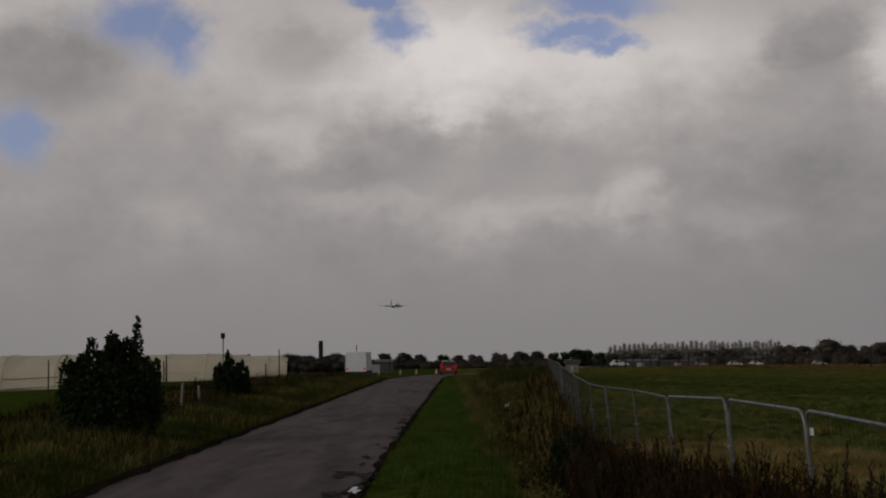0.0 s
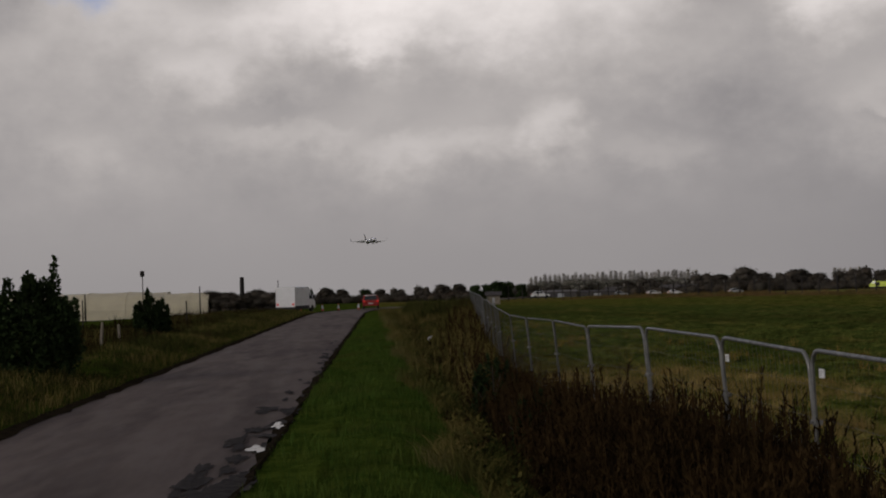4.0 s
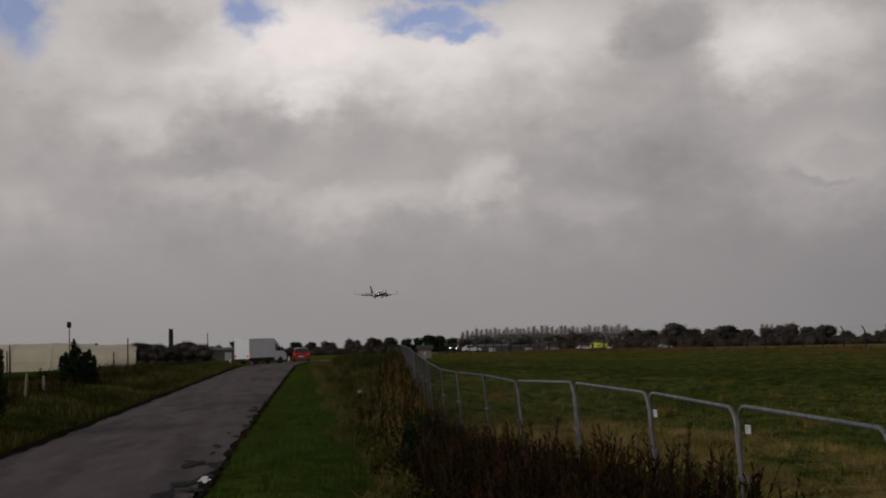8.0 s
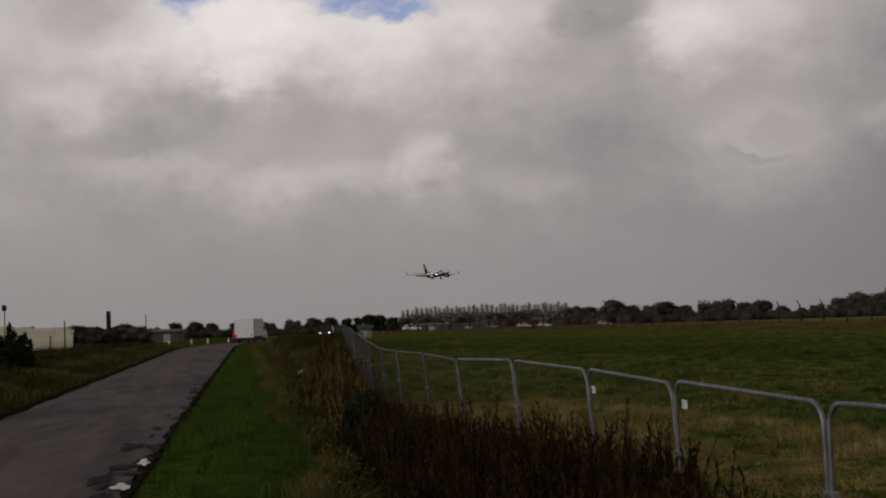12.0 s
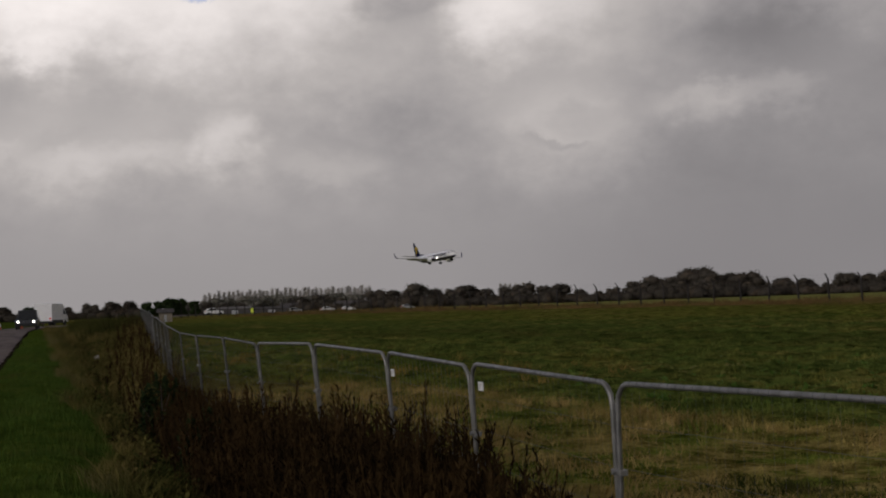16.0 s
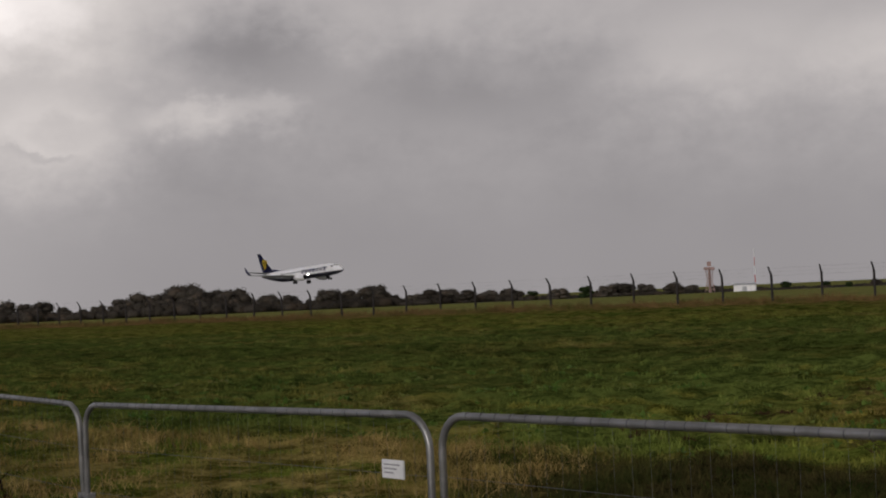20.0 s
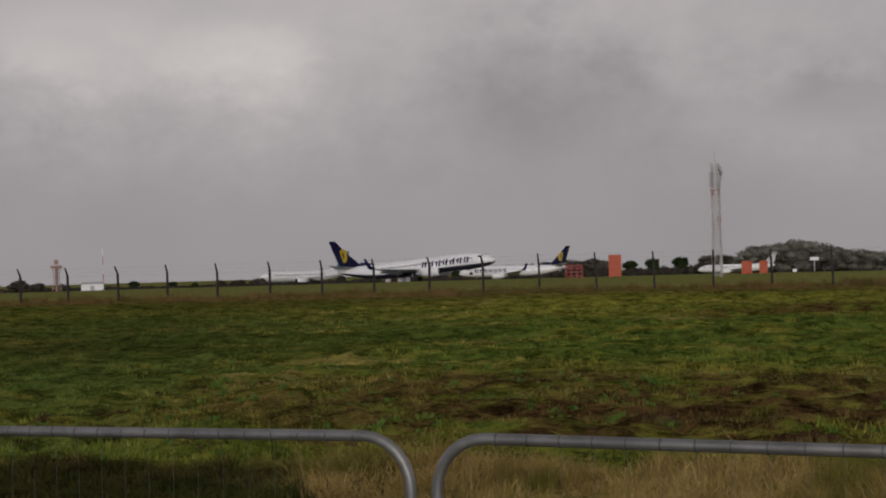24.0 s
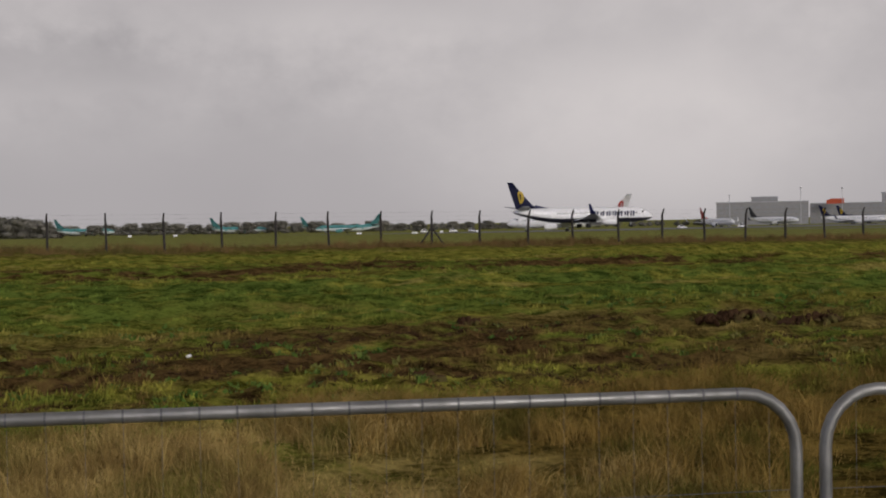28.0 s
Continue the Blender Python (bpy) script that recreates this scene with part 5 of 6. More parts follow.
    for i in range(52):
        bx, by = rng.normal(0, 0.3, 2)
        ln = h * rng.uniform(0.45, 1.05)
        tip = np.array([bx + rng.normal(0, 0.13), by + rng.normal(0, 0.13), ln])
        base = np.array([bx, by, 0.0])
        tube(bm, [base, (base + tip) / 2 + rng.normal(0, 0.02, 3), tip], [0.007, 0.005, 0.002], 3, False)
        for j in range(44):
            u = rng.uniform(0.08, 1.0)
            p = base + (tip - base) * u
            ax = np.array([rng.normal() * .6, rng.normal() * .6, rng.uniform(0.5, 2.4)])
            ax /= np.linalg.norm(ax)
            card(p, ax, rng.uniform(0.04, 0.13) * (1.25 - 0.6 * u), rng.uniform(0.006, 0.024) * (1.3 - 0.7 * u))
    tagged(part("stalk", bm, material, root), kind="stuff")
    me = bpy.data.meshes.new("seed_head")
    me.from_pydata([tuple(q) for q in v], [], f)
    me.materials.append(M[material])
    ob = tagged(new("seed_head", me), kind="stuff")
    ob.parent = root
    return root


WEEDS = [weed_clump(2.9, 9.5, 1.22, 1), weed_clump(3.1, 12.0, 1.28, 2, "withered", label="tall withered tan-brown dock stalks"), weed_clump(2.6, 14.5, 1.18, 3),
         weed_clump(2.8, 18.0, 1.2, 4, "withered", label="tall withered tan-brown dock stalks"), weed_clump(2.7, 36.0, 1.1, 5, "ditch", label="tall yellowing olive weeds")]
wr = random.Random(77)
for i in range(160):
    y = 5.2 + 30 * wr.random() ** 1.3
    x = wr.uniform(2.6, 3.6) if y < 20 else wr.uniform(2.55, 3.15)
    if y < 8.0 and x < 2.9:
        continue
    src = WEEDS[i % 4]
    k = copy_thing(src, Matrix.Translation(at_ground(x, y, -0.04)) @ pose(0, 0, 0, wr.uniform(-6, 6), wr.uniform(-6, 6), wr.uniform(0, 360)))
    sc = wr.uniform(0.72, 1.08) * (1.15 if 7.5 < y < 22 else 0.85) * (0.8 if x < 2.7 else 1.0)
    k.scale = (sc * 1.15, sc * 1.15, sc)
# a dense dark stand against the fence
for i in range(40):
    y = 9.7 + 7.5 * wr.random() ** 0.9
    k = copy_thing(WEEDS[(0, 2, 1, 0, 2)[i % 5]], Matrix.Translation(at_ground(float(fence_x(y)) - wr.uniform(0.0, 0.55), y, -0.04)) @ pose(0, 0, 0, wr.uniform(-6, 6), wr.uniform(-6, 6), wr.uniform(0, 360)))
    sc = wr.uniform(0.95, 1.3) * min(1.0, 0.62 + 0.2 * (y - 9.7))
    k.scale = (sc * 1.1, sc * 1.1, sc)
for i in range(48):
    y = 30 + 80 * (i + wr.random()) / 48
    k = copy_thing(WEEDS[(4, 3, 4, 0)[i % 4]], Matrix.Translation(at_ground(float(fence_x(y)) - wr.uniform(0.15, 1.0), y, -0.04)) @ pose(0, 0, 0, wr.uniform(-6, 6), wr.uniform(-6, 6), wr.uniform(0, 360)))
    sc = wr.uniform(0.7, 1.15)
    k.scale = (sc * 1.3, sc * 1.5, sc)


# ---- bushes and trees ----
def leaf_cloud(blobs, count, size, seed, material, hollow=0.55, core=0.0):
    """Leaves spread over a group of uneven blobs (x, y, z, rx, ry, rz)."""
    rng = np.random.RandomState(seed)
    wts = np.array([b[3] * b[5] for b in blobs])
    pick = rng.choice(len(blobs), count, p=wts / wts.sum())
    B = np.array(blobs)[pick]
    d = rng.normal(size=(count, 3))
    d /= np.linalg.norm(d, axis=1)[:, None]
    r = rng.uniform(hollow, 1.0, count) ** 0.6
    r *= 1 + 0.13 * np.array([noise.noise(Vector(tuple(q * 2.3)) + Vector((seed, b[0], b[2]))) for q, b in zip(d, B)]) * 2
    p = B[:, :3] + d * B[:, 3:6] * r[:, None]
    ax = d + rng.normal(0, 0.8, (count, 3))
    ax /= np.linalg.norm(ax, axis=1)[:, None]
    u = np.cross(ax, rng.normal(size=(count, 3)))
    u /= np.linalg.norm(u, axis=1)[:, None]
    ln = size * rng.uniform(0.6, 1.4, count)[:, None]
    v = np.stack([p - ax * ln * 0.5, p + u * ln * 0.3, p + ax * ln * 0.55, p - u * ln * 0.3], 1).reshape(-1, 3)
    f = (np.arange(count)[:, None] * 4 + np.array([[0, 1, 2, 3]])).tolist()
    v = v.tolist()
    if core:
        # the dense inside of each clump
        ball = bmesh.new()
        bmesh.ops.create_icosphere(ball, subdivisions=1, radius=1.0)
        bv, bf = [q.co.copy() for q in ball.verts], [[q.index for q in g.verts] for g in ball.faces]
        ball.free()
        for b in blobs:
            k = len(v)
            v.extend((b[0] + q.x * b[3] * core, b[1] + q.y * b[4] * core, b[2] + q.z * b[5] * core) for q in bv)
            f.extend([k + i for i in g] for g in bf)
    me = bpy.data.meshes.new("crown")
    me.from_pydata(v, [], f)
    me.materials.append(M[material])
    if core:
        me.shade_smooth()
    return me


def limbs(trunk_h, spread, r, seed, count=7):
    rng = random.Random(seed)
    bm = bmesh.new()
    tube(bm, [(0, 0, -0.2), (rng.uniform(-.1, .1) * r * 3, 0, trunk_h * .5), (0, 0, trunk_h)], [r * 1.2, r, r * .75], 8)
    for i in range(count):
        a = i * math.tau / count + rng.uniform(-.4, .4)
        z0 = trunk_h * rng.uniform(.45, 1.0)
        s = spread * rng.uniform(.6, 1.0)
        tube(bm, [(0, 0, z0), (math.cos(a) * s * .45, math.sin(a) * s * .45, z0 + s * .5), (math.cos(a) * s * .85, math.sin(a) * s * .85, z0 + s * rng.uniform(.8, 1.3))], [r * .5, r * .3, r * .1], 5, False)
    return bm


def bush(x, y, blobs, count, size, seed, label, name="bush", material="leaf"):
    root = thing(name, Matrix.Translation(at_ground(x, y, -0.05)), label, "bush")
    part("stem", limbs(max(b[2] for b in blobs) * 0.55, 0.8, 0.05, seed, 6), "bark", root)
    ob = new("crown", leaf_cloud(blobs, count, size, seed, material))
    ob.parent = root
    return root


# the tall laurel-like bush with a leader, and its smaller neighbour, on the bank
def shoots(width, low, high, count, seed, lead):
    """Blobs of a bush: a broad base, upright leafy shoots of uneven height, one tall leader at lead."""
    rng = random.Random(seed)
    out = [(0, 0, low * 0.55, width * 0.46, width * 0.4, low * 0.6), (-width * 0.22, 0.1, low * 0.5, width * 0.27, width * 0.27, low * 0.55), (width * 0.24, 0, low * 0.45, width * 0.27, width * 0.27, low * 0.5)]
    for i in range(count):
        u = (i + rng.uniform(0.2, 0.8)) / count * 2 - 1
        h = high * (1 - 0.30 * abs(u) ** 2.4) * rng.uniform(0.82, 1.0)
        r = rng.uniform(0.09, 0.17) * width / 2.5
        out.append((u * width * 0.45, rng.uniform(-0.3, 0.3) * width * 0.4, h * 0.66, r * 1.5, r * 1.5, h * 0.36))
        out.append((u * width * 0.45 + rng.uniform(-.05, .05), rng.uniform(-0.2, 0.2), h * 0.88, r * 0.75, r * 0.75, h * 0.15))
    if lead:
        for k, r in ((0.62, 0.24), (0.72, 0.19), (0.82, 0.15), (0.90, 0.11), (0.96, 0.07)):
            out.append((lead[0] + 0.02 * math.sin(k * 40), 0, lead[1] * k, r, r, lead[1] * 0.075))
    return out


bx, by = polar(-13.5, 40).xy
bush(bx, by, shoots(3.0, 1.9, 2.85, 14, 2, (0.74, 3.25)), 14500, 0.13, 3, "tall dense dark evergreen bush with upright shoots on the bank")
bx, by = polar(-8.7, 72).xy
bush(bx, by, shoots(2.0, 1.2, 2.05, 8, 6, (-0.2, 2.35)), 5200, 0.15, 5, "smaller dark evergreen bush on the roadside bank")
bush(2.5, 27.0, shoots(0.95, 1.0, 1.6, 7, 11, None), 3200, 0.075, 7, "narrow dark bush growing in the ditch by the fence")
bush(2.62, 21.5, shoots(0.85, 0.9, 1.35, 7, 12, None), 2800, 0.07, 8, "narrow dark bush growing in the ditch by the fence")
bush(2.85, 34.0, shoots(0.9, 0.6, 1.0, 6, 13, None), 1800, 0.08, 9, "low dark bush growing in the ditch by the fence")


def tree_kind(seed, h, w, material, count, size):
    """A round-headed tree: a short trunk under a domed crown of leafy clumps."""
    rng = random.Random(seed)
    blobs = [(0, 0, h * .52, w * .34, w * .34, h * .38)]
    for i in range(13):
        a, el = i * 2.4 + rng.uniform(-.3, .3), rng.uniform(-.35, 1.25)
        q = w * .30 * math.cos(el) * rng.uniform(.75, 1.1)
        z = h * (.50 + .32 * math.sin(el) * rng.uniform(.85, 1.08))
        r = w * rng.uniform(.13, .21)
        blobs.append((math.cos(a) * q, math.sin(a) * q, z, r * 1.1, r * 1.1, r))
    for i in range(6):
        a = i * math.tau / 6 + rng.uniform(-.3, .3)
        blobs.append((math.cos(a) * w * .3, math.sin(a) * w * .3, h * rng.uniform(.16, .28), w * .2, w * .2, h * .17))
    root = thing("tree", pose(0, 0, 0), "broad dark autumn tree in a far wood", "tree", "trees round the airfield")
    part("trunk", limbs(h * .3, w * .42, .022 * h, seed, 7), "bark", root)
    ob = new("crown", leaf_cloud(blobs, count, size, seed, material, 0.6, 0.66 if material == "scrub" else 0.8))
    ob.parent = root
    return root


def poplar_kind(seed, h):
    """A slim bare tree: a trunk and many steep fine branches."""
    rng = random.Random(seed)
    root = thing("tree", pose(0, 0, 0), "tall slim half-bare poplar in a far row, paled by painted haze", "tree", "row of poplars")
    bm = bmesh.new()
    tube(bm, [(0, 0, -.3), (0, 0, h * .5), (0.1, 0, h * .98)], [.22, .14, .03], 6)
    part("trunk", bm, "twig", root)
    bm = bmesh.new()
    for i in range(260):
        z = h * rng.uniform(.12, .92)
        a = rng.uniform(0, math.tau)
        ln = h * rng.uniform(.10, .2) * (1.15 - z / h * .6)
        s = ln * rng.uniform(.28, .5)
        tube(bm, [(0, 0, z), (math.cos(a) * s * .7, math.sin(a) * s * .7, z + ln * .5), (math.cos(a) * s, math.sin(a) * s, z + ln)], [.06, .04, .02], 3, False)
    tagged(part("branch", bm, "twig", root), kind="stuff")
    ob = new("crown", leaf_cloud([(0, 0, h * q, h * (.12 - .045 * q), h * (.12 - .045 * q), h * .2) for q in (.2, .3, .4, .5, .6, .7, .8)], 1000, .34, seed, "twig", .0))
    ob.parent = root
    return root


# bare trees in the scrub colour, which carries the painted haze
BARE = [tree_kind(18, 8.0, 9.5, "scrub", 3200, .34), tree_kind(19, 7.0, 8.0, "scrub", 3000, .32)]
KINDS = [tree_kind(11, 8.5, 8.5, "leaf2", 2200, .40), tree_kind(12, 9.5, 10.5, "leaf2", 2600, .42), tree_kind(13, 7.5, 8.0, "leaf2", 2100, .38),
         tree_kind(14, 8.0, 6.0, "leaf", 1800, .38), tree_kind(15, 6.0, 8.5, "leaf2", 2100, .38)]
HEDGE = [tree_kind(21, 7.0, 8.0, "leaf2", 6500, .26), tree_kind(22, 6.0, 7.0, "leaf2", 6000, .26)]
POPLARS = [poplar_kind(16, 14.5), poplar_kind(17, 13.5)]
for i, ob in enumerate(KINDS + BARE + POPLARS + HEDGE):
    ob.matrix_world = Matrix.Translation(polar(200 + 5 * i, 520, -0.3))
tr = random.Random(31)


def plant(az, dist, top, kinds, label="", widen=1.0):
    """A tree at a bearing and distance whose top reaches the elevation top (degrees)."""
    p = polar(az, dist)
    p.z = float(land(p.x, p.y)) - 0.1
    src = tr.choice(kinds)
    hh = max(v[2] for c in src.children for v in c.bound_box)
    hh *= 0.88
    want = 2.6 + dist * math.tan(radians(top)) - p.z
    k = copy_thing(src, Matrix.Translation(p) @ pose(0, 0, 0, 0, 0, tr.uniform(0, 360)))
    sz = max(want / hh, 0.15)
    k.scale = (sz * widen, sz * widen, sz)
    if label:
        k["label"] = label
    return k


def skyline(points, az0, az1, step, dist, kinds, jitter=0.12, widen=1.0, label=""):
    az = az0
    while az <= az1:
        plant(az, dist * tr.uniform(.93, 1.07), float(np.interp(az, *zip(*points))) + tr.uniform(-jitter, jitter * .5), kinds, label, widen)
        az += step * tr.uniform(.7, 1.3)


def understory(name, points, az0, az1, dist, share_h, per_deg, size, seed, label, material="leaf2"):
    """A continuous mass of scrub under a skyline, one mesh."""
    rng = random.Random(seed)
    blobs = []
    for i in range(int((az1 - az0) * per_deg)):
        az = rng.uniform(az0, az1)
        r = dist * rng.uniform(.95, 1.05)
        p = polar(az, r)
        z0 = float(land(p.x, p.y))
        h = max((2.6 + r * math.tan(radians(float(np.interp(az, *zip(*points))))) - z0) * share_h * rng.uniform(.6, 1.1), 1.0)
        w = rng.uniform(2.0, 4.5)
        blobs.append((p.x, p.y, z0 + h * .42, w, w, h * .58))
    ob = new(name, leaf_cloud(blobs, len(blobs) * (330 if material == "scrub" else 100), size * (.42 if material == "scrub" else .55), seed, material, .55, .74 if material == "scrub" else .8))
    tagged(ob, label, "scrub", kind="stuff")


LEFT = [(-7, .30), (-4, .28), (-3, .25), (0, .30), (2, .22), (4, .30), (7, .2)]
WOOD = [(6.5, .1), (8.5, .12), (10.3, .18), (10.9, .44), (11.5, .46), (12.0, .22), (13.3, .28), (14.0, .5), (14.8, .55), (16, .5), (17, .42), (18.5, .27), (19.7, .36), (21.3, .46), (22.7, .15), (24.5, .35), (25.3, .45), (26.5, .64), (27.9, .80), (28.9, .66), (29.6, .4),
        (31, .30), (32.4, .12), (33.4, .42), (34.4, .48), (35.5, .36), (36.2, .06)]
NEAR = [(35, .16), (38, .22), (40.4, .15), (42.7, .02), (45, .08), (47, .05), (49, -.1), (52.3, -.14), (56, -.12), (61, -.05), (63, .0), (66, .05), (70, .28), (73.5, .26), (76, .3), (76.5, .35), (77.5, .64), (78.8, .72), (80.3, .46), (81.6, .28), (82.3, .15)]
EAST = [(82, .10), (86, .03), (92, .0), (98, -.04), (104, -.08), (109, -.12), (130, -.05)]
skyline(LEFT, -6.6, 4.2, .8, 520, KINDS, .16, 1.25, "dark leafy tree in the hedgerow behind the crest")
understory("hedgerow", LEFT, -8, 7, 500, .62, 12, 1.1, 41, "dark continuous hedgerow behind the crest of the lane")
skyline([(4.5, .20), (5.5, .32), (6.6, .24)], 4.6, 6.6, .55, 330, [KINDS[3]], .06, 1.1, "dark conifer beyond the site fence")
skyline([(6.4, .30), (7.3, .50), (8.2, .55), (10.5, .56), (13.4, .55), (14.0, .45)], 6.9, 13.8, .17, 860, POPLARS, .09, 1.8)
skyline([(5.8, .12), (7.5, .26), (10, .30), (14, .30)], 5.8, 14.0, .5, 790, BARE, .12, 1.5, "grey-brown bare tree below the poplars, paled by painted haze")
skyline(WOOD, 7.0, 36.4, .74, 540, KINDS[:3] + KINDS[4:], .2, 1.35)
understory("wood_edge", WOOD, 5.5, 37, 485, .6, 18, 1.0, 42, "dark wood edge behind the field")
skyline([(19.1, .46), (20.2, .44)], 19.1, 20.3, .14, 800, POPLARS, .12, 1.8)
skyline(NEAR, 36.5, 57, .9, 620, KINDS, .12, 1.7)
understory("far_hedge", NEAR, 35, 83, 625, .6, 9, 1.0, 43, "dark hedge line across the airport")
skyline(NEAR, 57, 76.5, .9, 760, KINDS, .10, 1.4)
skyline(NEAR, 76.8, 82.4, .5, 620, BARE, .10, 1.4, "rounded grey-brown autumn tree across the airport, paled by painted haze")
understory("far_scrub", EAST, 82, 126, 1050, .9, 6, 0.9, 44, "scrub far behind the aprons with haze painted into its colour", "scrub")
skyline([(82, .10), (86, .10), (92, .02), (97, -.04), (101, -.12)], 82.4, 101, .7, 980, BARE, .10, 1.5, "grey-brown tree far behind the aprons, paled by painted haze")
understory("left_scrub", [(-30, .3), (-18, .3), (-7, .25)], -26, -7, 620, .9, 5, 1.1, 45, "trees far behind the polytunnels with haze painted into their colour", "scrub")
# hedge blobs near the crest on the left of the lane
for az, top, dist in ((-6.2, .26, 190), (-5.6, .22, 185), (-4.5, .28, 180), (-3.9, .18, 178), (-5.1, .05, 175)):
    plant(az, dist, top, HEDGE, "rounded dark hedge tree beside the crest of the lane", 1.5)



# ---- beside the lane ----
def on_land(az, dist, dz=0.0):
    p = polar(az, dist)
    return Vector((p.x, p.y, float(land(p.x, p.y)) + dz))


def facing(az, dist, turn=0.0, dz=0.0):
    """A pose on the ground whose x axis runs to the right as seen from the camera's place."""
    return Matrix.Translation(on_land(az, dist, dz)) @ pose(0, 0, 0, 0, 0, -az + turn)


def polytunnel(y, x0, x1, top, seed):
    """A tunnel that runs across, from x0 to x1; top: its height in the view, degrees."""
    root = thing("polytunnel", Matrix.Translation((x0, y, float(land((x0 + x1) / 2, y)) - 0.1)) @ Matrix.Rotation(radians(-90), 4, "Z"), "long arched polytunnel covered with cream plastic film", "polytunnel", "polytunnels")
    L, W, n = x1 - x0, 4.2, 14
    H = 2.6 + (y - 2) * math.tan(radians(top)) - float(land((x0 + x1) / 2, y)) + 0.1
    arch = [(W * math.cos(math.pi * k / n) * (1.0), H * min(1.0, math.sin(math.pi * k / n) ** 0.6 * 1.03) if 0 < k < n else 0) for k in range(n + 1)]
    rng = random.Random(seed)
    bm = bmesh.new()
    m = int(L / 2.2)
    rows = []
    for j in range(m + 1):
        y = L * j / m
        sag = 0.985 if j % 2 else 1.0
        rows.append([(px * sag, y, pz * sag) for px, pz in arch])
    loft(bm, rows, close=False)
    part("film", bm, "film", root)
    for y in (0.0, L):
        bm = bmesh.new()
        bm.faces.new([bm.verts.new((px * .99, y, pz * .99)) for px, pz in arch])
        part("end_wall", bm, "film", root)
    mesh = None
    for j in range(0, m + 1, 2):
        if mesh is None:
            ob = part("hoop", tube(bmesh.new(), [(px * 1.004, 0, pz * 1.004) for px, pz in arch], 0.035, 5), "film", root)
            mesh = ob.data
        else:
            share("hoop", mesh, Matrix.Translation((0, L * j / m, 0)), root)
    part("base_rail", box(bmesh.new(), W - .04, 0, 0, W + .06, L, .35, .01), "wood", root)
    return root


polytunnel(122, -78, -28.6, .43, 1)
polytunnel(168, -78, -25.9, .40, 2)
polytunnel(190, -34, -21.0, .30, 3)
polytunnel(214, -80, -30.0, .36, 4)


def stake(az, dist, h, lean, label, r=0.06, name="fence_stake", mat="wood"):
    root = thing(name, Matrix.Translation(on_land(az, dist, -0.1)) @ pose(0, 0, 0, lean, lean * .7, 20), label, "post")
    bm = tube(bmesh.new(), [(0, 0, 0), (0.01, 0, h * .6), (0, 0.01, h)], [r, r * .95, r * .8], 8)
    part("shaft", bm, mat, root)
    return root


stake(-10.72, 57, 1.15, 5, "pale leaning wooden stake on the bank")
stake(-9.98, 60, 0.95, -2, "pale wooden stake on the bank")
stake(-14.9, 45, 1.2, -6, "grey leaning wooden stake among the weeds")
for az, h in ((-15.9, 1.9), (-11.4, 1.5), (-7.3, 1.2)):
    stake(az, 92, h + .4, 0, "grey wooden post in front of the polytunnels", .05, mat="post")
rail = bmesh.new()
for h in (.5, 1.1):
    tube(rail, [on_land(-17.6, 92, h), on_land(-15.2, 92, h)], .03, 5)
tagged(part("rail_fence", rail, "wood"), "low wooden rails in front of the polytunnels", "fence")

lamp = thing("flood_lamp", Matrix.Translation(on_land(-9.02, 100, -.1)), "small dark floodlight on a thin pole", "lamp")
part("pole", tube(bmesh.new(), [(0, 0, 0), (0, 0, 3.4)], .035, 6), "post", lamp)
part("head", box(bmesh.new(), -.16, -.15, 3.35, .12, .15, 3.75, .05), "post", lamp)

chimney = thing("timber_post", Matrix.Translation(on_land(-5.04, 180, -.2)), "thick dark timber pole beside the lane", "pole")
part("shaft", tube(bmesh.new(), [(0, 0, 0), (0, 0, 4.6), (0, 0, 4.8)], [.33, .29, .25], 10), "post", chimney)
part("cap", tube(bmesh.new(), [(0, 0, 4.8), (0, 0, 4.95)], [.31, .28], 10), "post", chimney)
for az, dist, top in ((-3.57, 190, 4.6), (-6.75, 150, 3.3), (-11.3, 120, 2.6), (3.9, 210, 3.6), (5.95, 240, 3.0), (-2.2, 230, 3.8)):
    pl = thing("pole", Matrix.Translation(on_land(az, dist, -.2)), "thin grey pole beyond the lane", "pole")
    part("shaft", tube(bmesh.new(), [(0, 0, 0), (0, 0, top)], [.08, .06], 6), "post", pl)


def cone(x, y):
    root = thing("traffic_cone", Matrix.Translation((x, y, float(rise(y)) + .05)), "orange and white traffic cone on the lane", "traffic cone", "cones across the lane")
    part("base", box(bmesh.new(), -.2, -.2, 0, .2, .2, .04, .015), "black", root)
    part("body", tube(bmesh.new(), [(0, 0, .03), (0, 0, .28)], [.15, .11], 12), "orange", root)
    part("sleeve", tube(bmesh.new(), [(0, 0, .26), (0, 0, .62)], [.12, .06], 12), "tag", root, "white reflective sleeve")
    part("tip", tube(bmesh.new(), [(0, 0, .61), (0, 0, .78)], [.06, .03], 12), "orange", root)


for az in (-2.66, -1.77, -1.11):
    cone(144 * math.tan(radians(az)), 144)
cone(144 * math.tan(radians(-.28)), 145)


# ---- the village and yards beyond the field ----
def house(az, dist, w, h, depth, turn, wall="render", roof="slate", label="small pale house with a slate roof", lit=False):
    root = thing("house", facing(az, dist, turn, -.3), label, "house", "houses beyond the field")
    rw = part("wall", box(bmesh.new(), -w / 2, -depth / 2, 0, w / 2, depth / 2, h), wall, root)
    bm = bmesh.new()
    e = .35
    loft(bm, [[(x, -depth / 2 - e, h), (x, 0, h + depth * .36), (x, depth / 2 + e, h), (x, 0, h + depth * .36 - .3)] for x in (-w / 2 - e, w / 2 + e)])
    part("roof", bm, roof, root)
    bm = bmesh.new()
